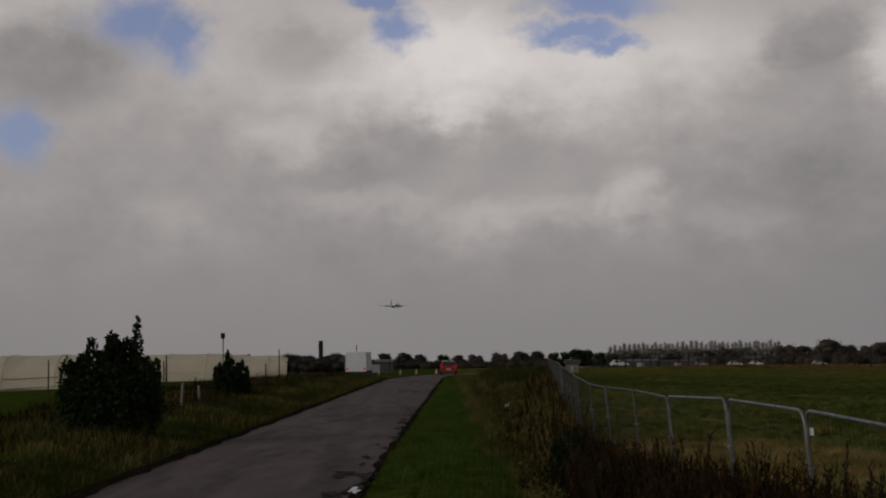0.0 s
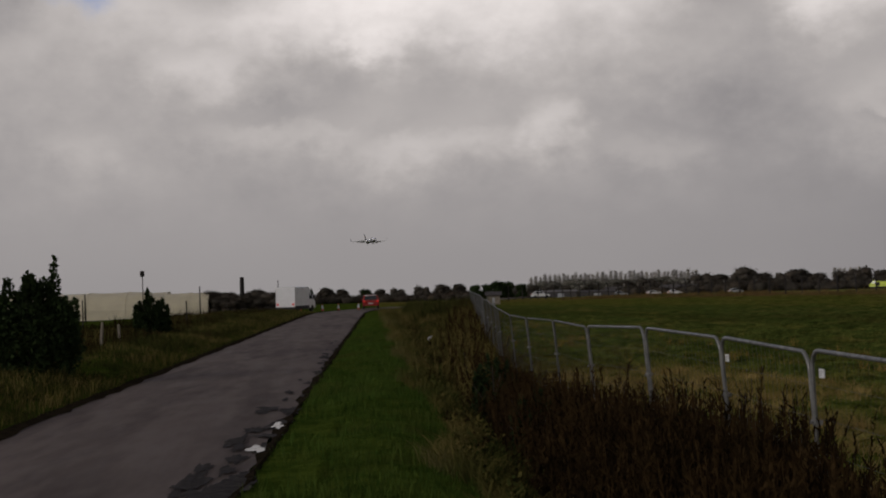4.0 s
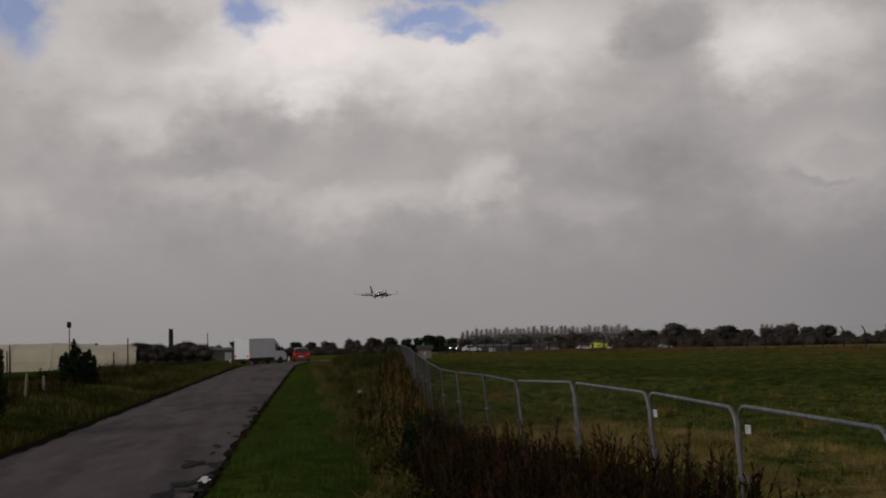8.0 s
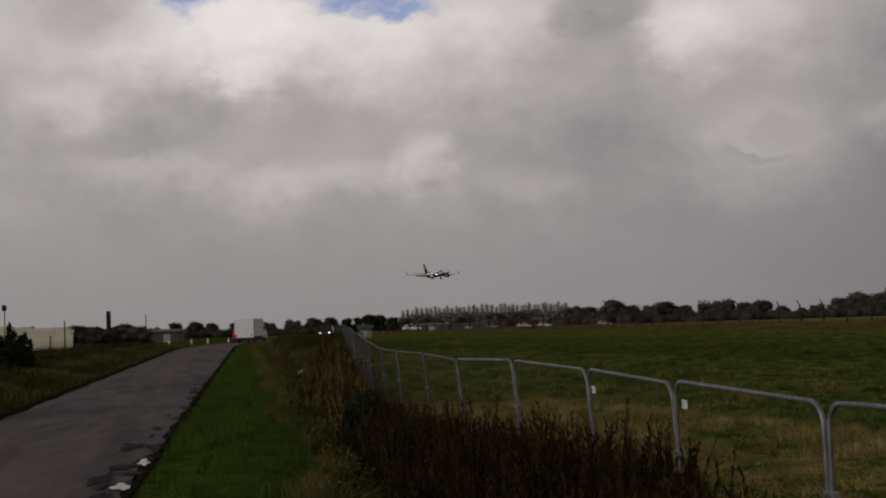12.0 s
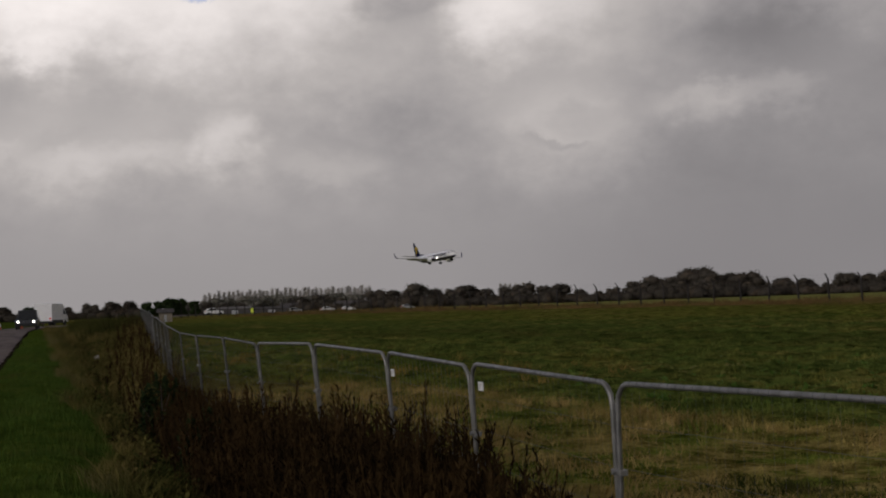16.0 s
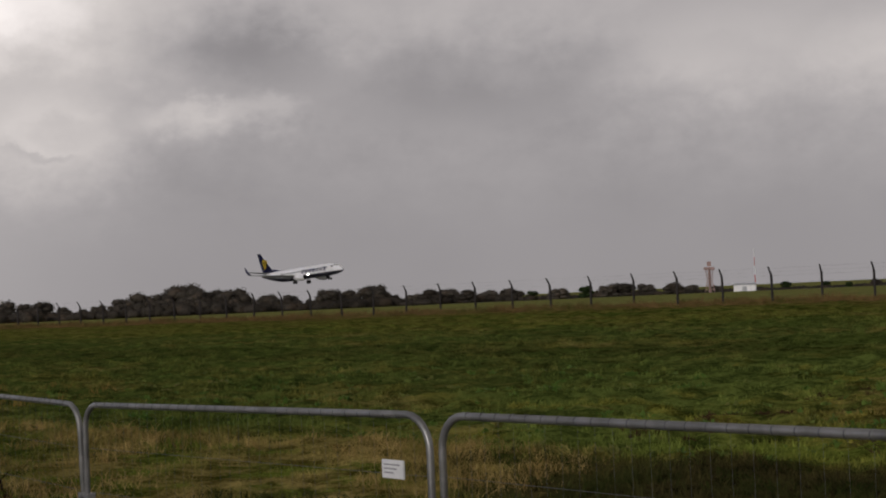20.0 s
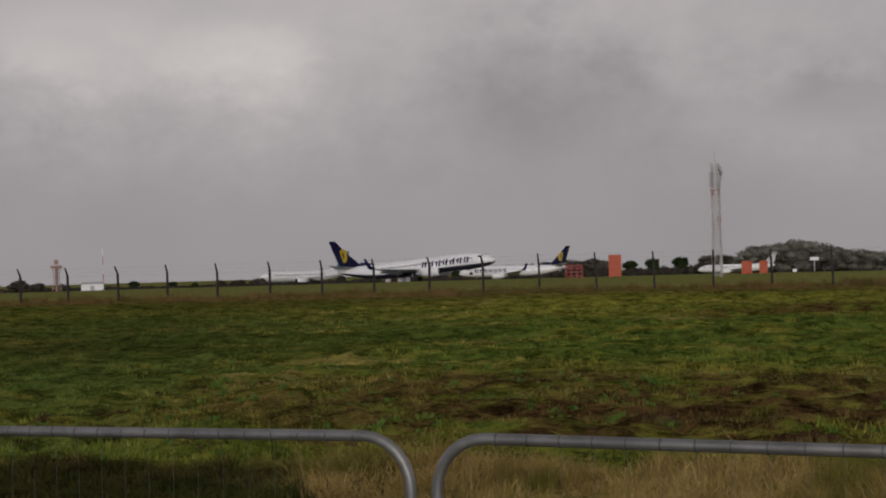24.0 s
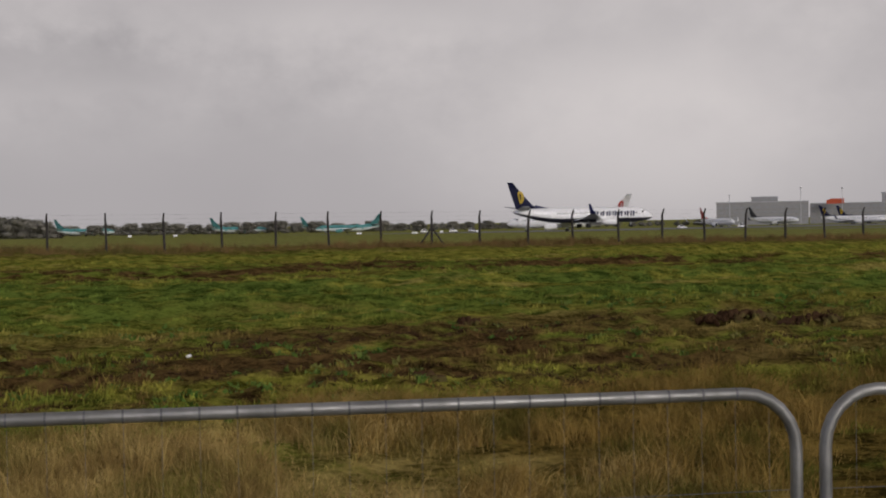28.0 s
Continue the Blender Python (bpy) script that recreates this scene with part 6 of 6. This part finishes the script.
    for sx in (-w / 2, w / 2):
        bm.faces.new([bm.verts.new(p) for p in ((sx * .999, -depth / 2, h), (sx * .999, depth / 2, h), (sx * .999, 0, h + depth * .34))])
    part("gable", bm, wall, root)
    part("chimney", box(bmesh.new(), w * .3, -.35, h + depth * .2, w * .3 + .8, .35, h + depth * .36 + 1.0, .03), wall, root)
    n = max(int(w / 2.4), 2)
    for k in range(n):
        x = -w / 2 + w * (k + .5) / n
        if k == n // 2:
            part("door", box(bmesh.new(), x - .45, -depth / 2 - .04, 0, x + .45, -depth / 2 + .02, 2.05), "maroon", root)
        else:
            wd = part("window", box(bmesh.new(), x - .55, -depth / 2 - .03, 1.0, x + .55, -depth / 2 + .02, 2.1), "window_lit" if lit and k == 0 else "glass", root)
            part("frame", box(bmesh.new(), x - .65, -depth / 2 - .06, .9, x + .65, -depth / 2 - .035, 1.0), "white", wd)
    return root


hr = random.Random(9)
for az, dist, w, h in ((10.4, 520, 8, 2.4), (11.5, 530, 10, 2.5), (12.6, 500, 7, 2.4), (13.2, 505, 8, 2.4), (14.5, 530, 9, 2.5), (15.7, 510, 8, 2.4), (18.9, 540, 9, 2.5)):
    house(az, dist, w, h, 5.0, hr.uniform(-35, 35), lit=az in (12.6, 13.2))


def shed(az, dist, w, h, depth, label, wall="cladding", roof="slate", turn=0.0):
    root = thing("shed", facing(az, dist, turn, -.2), label, "shed")
    part("wall", box(bmesh.new(), -w / 2, -depth / 2, 0, w / 2, depth / 2, h), wall, root)
    part("roof", loft(bmesh.new(), [[(x, -depth / 2 - .3, h + .003), (x, depth / 2 + .3, h + .5), (x, depth / 2 + .3, h + .62), (x, -depth / 2 - .3, h + .12)] for x in (-w / 2 - .3, w / 2 + .3)]), roof, root)
    part("door", box(bmesh.new(), -w * .1, -depth / 2 - .05, 0, w * .1, -depth / 2 + .02, h * .8), "grey", root)
    return root


shed(8.1, 400, 9, 1.8, 5, "long low grey shed with a pale roof", "slate", "concrete")
shed(9.6, 410, 10, 1.6, 5, "long low dark shed with a slate roof", "slate", "slate")
shed(14.0, 470, 12, 2.0, 5, "low dark shed with a grey roof", "slate", "slate")
shed(5.32, 205, 1.9, 1.5, 1.6, "small tan container beyond the fence", "wood", "slate")
shed(-2.75, 300, 7, 2.4, 5, "pale cabin among the trees", "render", "concrete")
for az, dist, lab, paint, lampon in ((7.25, 310, "white car parked by the sheds", "white", False),
                                     (10.55, 410, "silver car parked by the houses", "silver", False), (11.9, 415, "white car parked by the houses", "white", False),
                                     (12.75, 420, "white car parked by the houses", "white", False), (15.2, 430, "silver car parked by the houses", "silver", False)):
    car(facing(az, dist, 90 + 180 if lampon else 12), lab, paint, lamps=lampon)


# ---- the airport ----
def toward(az, dist, nose, dz=0.0):
    """An airliner's pose; nose: degrees from pointing right, as seen, turning away from the camera."""
    return Matrix.Translation(on_land(az, dist, dz)) @ pose(0, 0, 0, 0, 0, -az + nose)


banded = airliner(toward(58.55, 640, 218), "parked large white airliner with a blue and maroon tail", under="white", tail="white", emblem=None, letters=None, wingtip="white", scale=1.3, down=False, group="parked airliners")
band_fin = next(c for c in banded.children if c.name.startswith("tail_fin"))
for material, low, high, u0, u1 in (("sky_blue", 10.4, 11.85, .02, .98), ("maroon", 6.3, 9.6, .42, .9), ("sky_blue", 5.6, 7.6, .03, .28)):
    for sy in (-1, 1):
        bm = bmesh.new()
        ring = []
        for z, shift in ((low, -.08), (high, .08)):
            lead, chord = np.interp(z, (5.05, 6.2, 9.0, 11.9), (-12.9, -14.4, -17.2, -19.6)), np.interp(z, (5.05, 6.2, 9.0, 11.9), (6.0, 4.8, 3.0, 1.5))
            ring.append([(lead - chord * max(min(u - shift, .98), .02)) for u in (u0, u1)] + [z])
        (a, b, z0), (c, d, z1) = ring
        bm.faces.new([bm.verts.new((x * 1.3, sy * .31 * 1.3, z * 1.3)) for x, z in ((a, z0), (b, z0), (d, z1), (c, z1))])
        bmesh.ops.solidify(bm, geom=bm.faces[:], thickness=0.01)
        part("tail_band", bm, material, band_fin)
airliner(toward(67.2, 505, 176), "parked white airliner with a navy tail", under="grey", split=.75, group="parked airliners", down=False)
airliner(toward(76.3, 497, 178), "parked small white jet with a high tailplane", under="white", tail="white", emblem=None, letters=None, wingtip="white", scale=.68, down=False, t_tail=True, group="parked airliners")
for az, dist, nose in ((83.85, 930, -4), (90.0, 930, -6), (93.6, 990, -10)):
    airliner(toward(az, dist, nose), "parked teal airliner with a pale belly", body="teal", under="palegreen", tail="teal", emblem=None, letters=None, engine="teal", wingtip="teal", scale=.95, down=False, group="parked airliners", split=.1)
airliner(toward(94.4, 830, 180), "parked teal airliner seen from its nose side", body="teal", under="palegreen", tail="teal", emblem=None, letters=None, engine="teal", wingtip="teal", scale=.97, down=False, group="parked airliners", split=.1)
airliner(toward(103.5, 629, 178), "large white airliner with a red emblem on its tail", under="white", tail="white", emblem="crimson", letters=None, engine="white", wingtip="white", scale=1.39, down=False, rear=None, group="parked airliners")
airliner(toward(104.0, 980, 175), "parked airliner with a dark tail behind the others", under="grey", tail="darkcar", emblem=None, letters=None, group="parked airliners", down=False)
airliner(toward(109.6, 800, -60), "parked white airliner with an orange-red tail", under="white", tail="crimson", emblem=None, letters=None, wingtip="white", scale=.95, down=False, group="parked airliners")
airliner(toward(111.85, 900, -40), "parked white airliner with a dark tail", under="grey", tail="darkcar", emblem=None, letters=None, down=False, group="parked airliners")
airliner(toward(114.9, 880, -15), "parked white airliner with a navy tail by the terminal", under="grey", split=.75, letters=None, down=False, group="parked airliners")
airliner(toward(115.5, 930, -15), "parked white airliner with a navy tail by the terminal", under="grey", split=.75, letters=None, down=False, group="parked airliners")


def lattice_mast():
    base = on_land(75.6, 190, -.1)
    H, w = 2.6 + 190 * math.tan(radians(4.09)) - base.z, .56
    root = thing("radio_mast", Matrix.Translation(base), "tall pale steel lattice mast with dishes", "mast")
    for sx in (-1, 1):
        for sy in (-1, 1):
            part("leg", tube(bmesh.new(), [(sx * w, sy * w, 0), (sx * w * .8, sy * w * .8, H)], .055, 5), "mast", root)
    bm = bmesh.new()
    n = 15
    for k in range(n):
        z0, z1 = H * k / n, H * (k + 1) / n
        a = w * (1 - .2 * k / n)
        for sx, sy, ux, uy in ((-1, -1, 1, -1), (1, -1, 1, 1), (1, 1, -1, 1), (-1, 1, -1, -1)):
            tube(bm, [(sx * a, sy * a, z0), (ux * a, uy * a, z1)], .025, 4, False)
            tube(bm, [(ux * a, uy * a, z0), (sx * a, sy * a, z1)], .025, 4, False)
            tube(bm, [(sx * a, sy * a, z0), (ux * a, uy * a, z0)], .025, 4, False)
    part("bracing", bm, "mast", root)
    part("ladder", box(bmesh.new(), -.2, -w - .05, .5, .2, -w + .0, H, .01), "mast", root)
    for z, r, x, y in ((H - 1.3, .42, .55, -.6), (H - 2.8, .5, -.5, -.6), (H - .7, .3, -.4, -.6), (H * .5, .35, -.75, -.3)):
        bm = bmesh.new()
        loft(bm, [[(x + q * math.cos(k * math.tau / 14), y + o, z + q * math.sin(k * math.tau / 14)) for k in range(14)] for o, q in ((0, r * .3), (-.12, r * .8), (-.2, r), (-.22, r * .9))])
        part("dish", bm, "grey", root)
    for x, y, z0 in ((.62, .5, H - 3.2), (-.62, .5, H - 3.2), (.62, -.62, H - 2.4), (-.62, -.62, H - 3.5)):
        part("panel_antenna", box(bmesh.new(), x - .12, y - .12, z0, x + .12, y + .12, z0 + 2.0, .03), "grey", root)
    part("whip", tube(bmesh.new(), [(.2, 0, H), (.2, 0, H + 2.2)], [.03, .015], 5), "grey", root)
    part("platform", box(bmesh.new(), -w, -w, H - 3.7, w, w, H - 3.6), "mast", root)


lattice_mast()


def panel_box(az, dist, w, lo, hi, label, mat="orange"):
    p = on_land(az, dist)
    top, bot = 2.6 + dist * math.tan(radians(hi)) - p.z, 2.6 + dist * math.tan(radians(lo)) - p.z
    bot = max(bot, .15)
    root = thing("marker_board", facing(az, dist), label, "marker board", "orange boards on the airfield")
    part("board", box(bmesh.new(), -w / 2, -w * .35, bot, w / 2, w * .35, top, .03), mat, root)
    for sx in (-1, 1):
        part("leg", box(bmesh.new(), sx * w * .38 - .05, -.05, -.2, sx * w * .38 + .05, .05, bot + .05), "grey", root)


panel_box(71.45, 222, 2.0, -.41, .49, "tall orange equipment cabin on the airfield")
panel_box(76.75, 222, 1.62, -.43, .09, "orange equipment box on the airfield")
panel_box(77.41, 222, 1.28, -.43, .08, "orange equipment box on the airfield")


def frame_box(az, dist):
    root = thing("approach_frame", facing(az, dist) @ Matrix.Scale(1.4, 4), "small red lattice frame on the airfield", "frame")
    for x in (-.85, -.3, .3, .85):
        part("upright", box(bmesh.new(), x - .05, -.05, -.1, x + .05, .05, 1.5), "red", root)
    for z in (.4, .8, 1.2, 1.5):
        part("slat", box(bmesh.new(), -.9, -.09, z - .05, .9, -.051, z + .05), "red", root)


frame_box(69.77, 205)


def radar_tower():
    p = on_land(48.68, 480, -.2)
    H = 2.6 + 480 * math.tan(radians(.55)) - p.z
    root = thing("radar_tower", facing(48.68, 480, 0, -.2), "rust-red lattice radar tower with a broad head, paled by painted haze", "radar tower")
    for sx in (-1, 1):
        for sy in (-1, 1):
            part("leg", tube(bmesh.new(), [(sx * 1.7, sy * 1.7, 0), (sx * .8, sy * .8, H * .6), (sx * 1.3, sy * 1.0, H)], .12, 6), "rust", root)
        for k in range(6):
            q = [(1.7 - .9 * min(v / .6, 1) + .5 * max((v - .6) / .4, 0)) for v in (k / 6, (k + 1) / 6)]
            part("brace", tube(bmesh.new(), [(sx * q[0], -q[0], H * k / 6), (-sx * q[1], -q[1], H * (k + 1) / 6)], .08, 4), "rust", root)
    part("shaft", tube(bmesh.new(), [(0, 0, 0), (0, 0, H)], .45, 8), "rust", root)
    part("cabin", box(bmesh.new(), -1.9, -1.2, H, 1.9, 1.2, H + .9, .15), "rust", root)
    part("antenna", loft(bmesh.new(), [[(x, -.5, H + 1.2), (x, .1, H + 1.9), (x, -.4, H + 2.8), (x, -.6, H + 2.7)] for x in (-.7, .7)]), "rust", root)
    p2 = on_land(50.49, 480, -.2)
    mast = thing("thin_mast", Matrix.Translation(p2), "thin red and white mast", "mast")
    T = 2.6 + 480 * math.tan(radians(1.35)) - p2.z
    for k in range(5):
        part("section", tube(bmesh.new(), [(0, 0, T * k / 5), (0, 0, T * (k + 1) / 5)], .16 - .02 * k, 6), "crimson" if k % 2 else "white", mast)
    t2 = thing("beacon_tower", facing(62.03, 450, 0, -.2), "short grey tower with aerials on the airfield", "tower")
    T = 2.6 + 450 * math.tan(radians(.3)) - on_land(62.03, 450).z
    part("shaft", tube(bmesh.new(), [(0, 0, 0), (0, 0, T)], [.9, .7], 8), "mast", t2)
    part("gallery", box(bmesh.new(), -1.6, -1.6, T - .8, 1.6, 1.6, T - .3, .05), "cladding", t2)
    part("aerial", tube(bmesh.new(), [(0, 0, T), (0, 0, T + 2.2)], .07, 5), "mast", t2)


radar_tower()
shed(50.05, 470, 7, 2.6, 5, "low white airfield building", "white", "grey")
cab = thing("radio_cabin", facing(62.7, 330), "white equipment cabin with sloping sides on the grass", "cabin")
part("body", loft(bmesh.new(), [[(-1.45 * k, -1.2 * k, z), (1.45 * k, -1.2 * k, z), (1.45 * k, 1.2 * k, z), (-1.45 * k, 1.2 * k, z)] for z, k in ((0, 1), (2.6, .95), (3.2, .75))]), "white", cab)
part("door", box(bmesh.new(), -.4, -1.21, 0, .4, -1.17, 2.0), "grey", cab)
sign = thing("wind_sensor", facing(79.39, 300), "small white sensor on a post", "sensor")
part("post", tube(bmesh.new(), [(0, 0, -.1), (0, 0, 2.4)], .06, 6), "white", sign)
part("head", box(bmesh.new(), -.9, -.2, 2.4, .9, .2, 3.1, .08), "white", sign)
ar = random.Random(12)
for az, dist in ((87.4, 640), (94.9, 560), (97.2, 560), (85.6, 520), (78.6, 430), (98.3, 700), (99.8, 690)):
    b = thing("taxi_sign", facing(az, dist), "low white airfield sign", "sign", "airfield signs")
    w = ar.uniform(.6, 1.3)
    part("board", box(bmesh.new(), -w, -.12, .3, w, .12, 1.15, .03), "white", b)
    part("foot", box(bmesh.new(), -w * .8, -.06, -.1, w * .8, .06, .3), "grey", b)
for az, dist, lab, paint in ((97.6, 760, "white airport van on the apron", "white"), (98.8, 770, "white airport van on the apron", "white"), (99.6, 760, "silver airport car on the apron", "silver"), (108.2, 740, "white airport car on the apron", "white"), (110.6, 760, "white airport car on the apron", "white")):
    car(facing(az, dist, 10), lab, paint, height=2.0, length=5.0)


def terminal():
    R = 1000
    def block(a0, a1, lo, hi, depth, mat, label, r=R):
        am = (a0 + a1) / 2
        w = 2 * r * math.tan(radians(a1 - a0) / 2)
        p = on_land(am, r, -.5)
        zt = 2.6 + r * math.tan(radians(hi)) - p.z
        root = thing("terminal_building", facing(am, r, 0, -.5), label, "building", "airport terminal")
        z0 = max(2.6 + r * math.tan(radians(lo)) - p.z, 0)
        part("wall", box(bmesh.new(), -w / 2, 0, z0, w / 2, depth, zt), mat, root)
        part("roof", box(bmesh.new(), -w / 2 - .4, -.4, zt, w / 2 + .4, depth + .4, zt + .5), "grey", root)
        n = max(int(w / 5), 2)
        for fl in range(max(int((zt - z0) / 3.6), 1)):
            for k in range(n):
                x = -w / 2 + w * (k + .5) / n
                z = z0 + 1.1 + fl * 3.6
                part("window", box(bmesh.new(), x - w / n * .36, -.08, z, x + w / n * .36, .02, min(z + 1.7, zt - .3)), "dim_glass", root)
        return root
    block(109.57, 113.2, -.5, .50, 40, "cladding", "long grey airport terminal hall")
    block(110.96, 112.0, .50, .70, 20, "cladding", "grey plant room on the terminal roof", R + 6)
    block(113.25, 118.5, -.5, .40, 50, "cladding", "grey airport pier with dark glazing", R + 30)
    block(116.0, 117.2, .3, .78, 20, "cladding", "grey tower block above the pier", R + 40)
    block(118.6, 128, -.5, .35, 50, "cladding", "grey airport pier with dark glazing", R + 60)
    b = thing("terminal_sign", facing(114.23, R + 20), "orange board on the terminal roof", "sign")
    p = on_land(114.23, R + 20)
    z0 = 2.6 + (R + 20) * math.tan(radians(.40)) - p.z
    part("board", loft(bmesh.new(), [[(x, 0, z0 - .2), (x, 1, z0 - .2), (x, 1, z0 + h), (x, 0, z0 + h)] for x, h in ((-6, 2.2), (-3, 3.4), (6, 3.4))]), "orange", b)
    for az, top in ((112.9, 1.05), (114.5, 1.0), (117.6, .95), (110.1, .8)):
        p = on_land(az, R - 30, -.2)
        m = thing("flood_mast", Matrix.Translation(p), "tall thin apron floodlight mast", "lamp post", "apron masts")
        T = 2.6 + (R - 30) * math.tan(radians(top)) - p.z
        part("pole", tube(bmesh.new(), [(0, 0, 0), (0, 0, T)], [.3, .16], 6), "grey", m)
        part("head", box(bmesh.new(), -1.2, -.3, T - .3, 1.2, .3, T + .3), "grey", m)


terminal()


# ---- litter and heaps of turned earth ----
def litter(p, size, label, seed):
    root = thing("litter", Matrix.Translation(p), label, "litter")
    bm = bmesh.new()
    bmesh.ops.create_icosphere(bm, subdivisions=2, radius=size)
    lr = random.Random(seed)
    for v in bm.verts:
        v.co *= lr.uniform(0.6, 1.15)
        v.co.z *= 0.6
    part("sheet", bm, "white", root)


q = plan(25.5, 5.55)
litter(at_ground(q.x, q.y, 0.035), 0.055, "crumpled white scrap of paper on the churned ground", 5)
litter(at_ground(3.0, 66.0, 0.22), 0.12, "torn pale plastic sack lying in the ditch", 6)
litter(at_ground(3.14, 66.6, 0.2), 0.08, "torn pale plastic sack lying in the ditch", 7)


def soil_heap(x, y, length, width, h, seed):
    """A ridge of clods thrown up along the field."""
    root = thing("soil_heap", Matrix.Translation(at_ground(x, y)) @ pose(0, 0, 0, 0, 0, 13.7 - 90), "dark heap of turned clods on the churned grass", "earth", "heaps of turned earth")
    hr = random.Random(seed)
    bm = bmesh.new()
    for i in range(int(60 * length)):
        u, w = hr.uniform(-1, 1), hr.gauss(0, 0.42)
        z = h * max(0.0, (1 - u * u)) * math.exp(-w * w * 2.2) * hr.uniform(0.5, 1.0)
        r = hr.uniform(0.035, 0.10)
        m = Matrix.Translation((u * length / 2, w * width, z)) @ pose(0, 0, 0, hr.uniform(0, 360), hr.uniform(0, 360), 0) @ Matrix.Diagonal((r * hr.uniform(0.8, 1.8), r, r * hr.uniform(0.5, 0.9), 1))
        vs = bmesh.ops.create_icosphere(bm, subdivisions=1, radius=1.0, matrix=m)["verts"]
        for v in vs:
            v.co += Vector((hr.uniform(-1, 1), hr.uniform(-1, 1), hr.uniform(-1, 1))) * r * 0.22
    tagged(part("mound", bm, "clod", root), kind="stuff")


for i, (x, y, length, width, h) in enumerate(((31.0, -11.7, 2.1, 0.5, 0.2), (30.15, -13.3, 1.9, 0.45, 0.22), (32.2, -5.6, 0.7, 0.35, 0.16), (19.4, 3.6, 0.9, 0.35, 0.16), (22.4, -3.2, 0.6, 0.3, 0.12), (20.9, 6.2, 0.6, 0.3, 0.10))):
    soil_heap(x, y, length, width, h, 60 + i)

# ---- what moves ----
def jet_pose(s, z, pitch, roll=0.0, yaw=0.0):
    p = plan(319, s)
    heading = math.degrees(math.atan2(ALONG.y, ALONG.x))
    return Matrix.Translation((p.x, p.y, z)) @ pose(0, 0, 0, 0, 0, heading + yaw) @ pose(0, 0, 0, roll, -pitch, 0)


def road_pose(x, y, heading):
    """A wheeled thing on the lane; heading in degrees left of straight ahead."""
    slope = math.degrees(math.atan((road_z(y + 1.5) - road_z(y - 1.5)) / 3))
    z = road_z(y) + 0.06
    return Matrix.Translation((x, y, z)) @ pose(0, 0, 0, 0, 0, 90 + heading) @ pose(0, 0, 0, 0, -slope * math.cos(radians(heading)), 0)


def motions():
    ground = lambda s: float(land(*plan(319, s).xy)) + 0.05
    rows = []
    for t, s, z, pitch in JET:
        crab = float(np.interp(t, [0, 12, 20, 28], [1.0, 0.5, -4.0, -4.0]))
        rows.append((t, jet_pose(s, max(z, ground(s)), pitch, 0.0, crab)))
    walk(jet, rows)
    walk(box_van, [(t, road_pose(x, y, h)) for t, x, y, h in VAN])
    line = [(t, polar(az, r)) for t, az, r in TRUCK]
    rows = []
    for i, (t, p) in enumerate(line):
        ahead = line[min(i + 1, len(line) - 1)][1] - line[max(i - 1, 0)][1]
        rows.append((t, Matrix.Translation((p.x, p.y, float(land(p.x, p.y)) + 0.03)) @ pose(0, 0, 0, 0, 0, math.degrees(math.atan2(ahead.y, ahead.x)))))
    walk(yellow_truck, rows)
    walk(red_car, [(t, road_pose(x, y, h)) for t, x, y, h in RED])
    walk(dark_car, [(t, road_pose(x, y, h)) for t, x, y, h in DARK])


JET = [(0, -1536, 62.5, 3), (3, -1345, 53.6, 3), (8, -1034, 39.8, 3), (11, -848, 31.6, 3), (14.5, -640, 21.8, 3), (17, -490, 15.9, 3), (20, -312, 8.2, 3.5),
       (20.5, -283, 7.0, 3.5), (22.5, -165, 2.3, 4.5), (23, -134.8, 1.15, 5), (24, -74, 0.0, 5), (25, -12.5, 0.0, 4.3), (26.5, 80, 0.0, 0), (28, 169, 0.0, 0)]
VAN = [(0, -8.5, 141, -5), (1, -8.35, 141, -6), (3, -7.7, 141, -13), (5.5, -6.05, 140.5, -35), (6.5, -5.5, 140, -41), (8, -3.55, 140, -44), (9, -1.6, 140.5, -43), (10, 0.4, 143, -36), (11, 1.5, 146.5, -24),
       (12, 1.7, 151, -18), (14.5, 1.9, 165, -18), (16, 2.5, 168, -22), (20, 6.5, 184, -16), (28, 27.0, 290, -11)]
TRUCK = [(0, 30.5, 330), (2, 25.6, 334), (4, 21.0, 343), (5.5, 17.5, 350), (7, 13.9, 372), (9, 11.7, 400), (10, 11.0, 412), (11, 10.4, 422), (13, 9.4, 436), (16, 8.9, 442), (28, 8.2, 446)]
RED = [(0, 0.6, 151, 0), (12, 0.6, 151, 0), (14.5, 0.4, 177, -6), (17, 1.2, 181, -12), (28, 30.0, 300, -11)]
DARK = [(t, (float(road_left(y)) + float(road_right(y))) / 2 + off, y, h) for t, y, off, h in
        ((0, 400, 0.6, 169), (5.5, 345, 0.6, 169), (8, 315, 0.6, 169), (10, 258, 0.6, 169), (12, 212, 0.6, 169), (14.5, 167, 1.2, 171), (15, 156, 1.6, 172), (15.5, 148, 1.4, 174), (16, 140, 1.2, 176), (17, 124, 0.8, 178), (20, 80, -1.0, 180), (28, -38, -1.0, 180))]

motions()
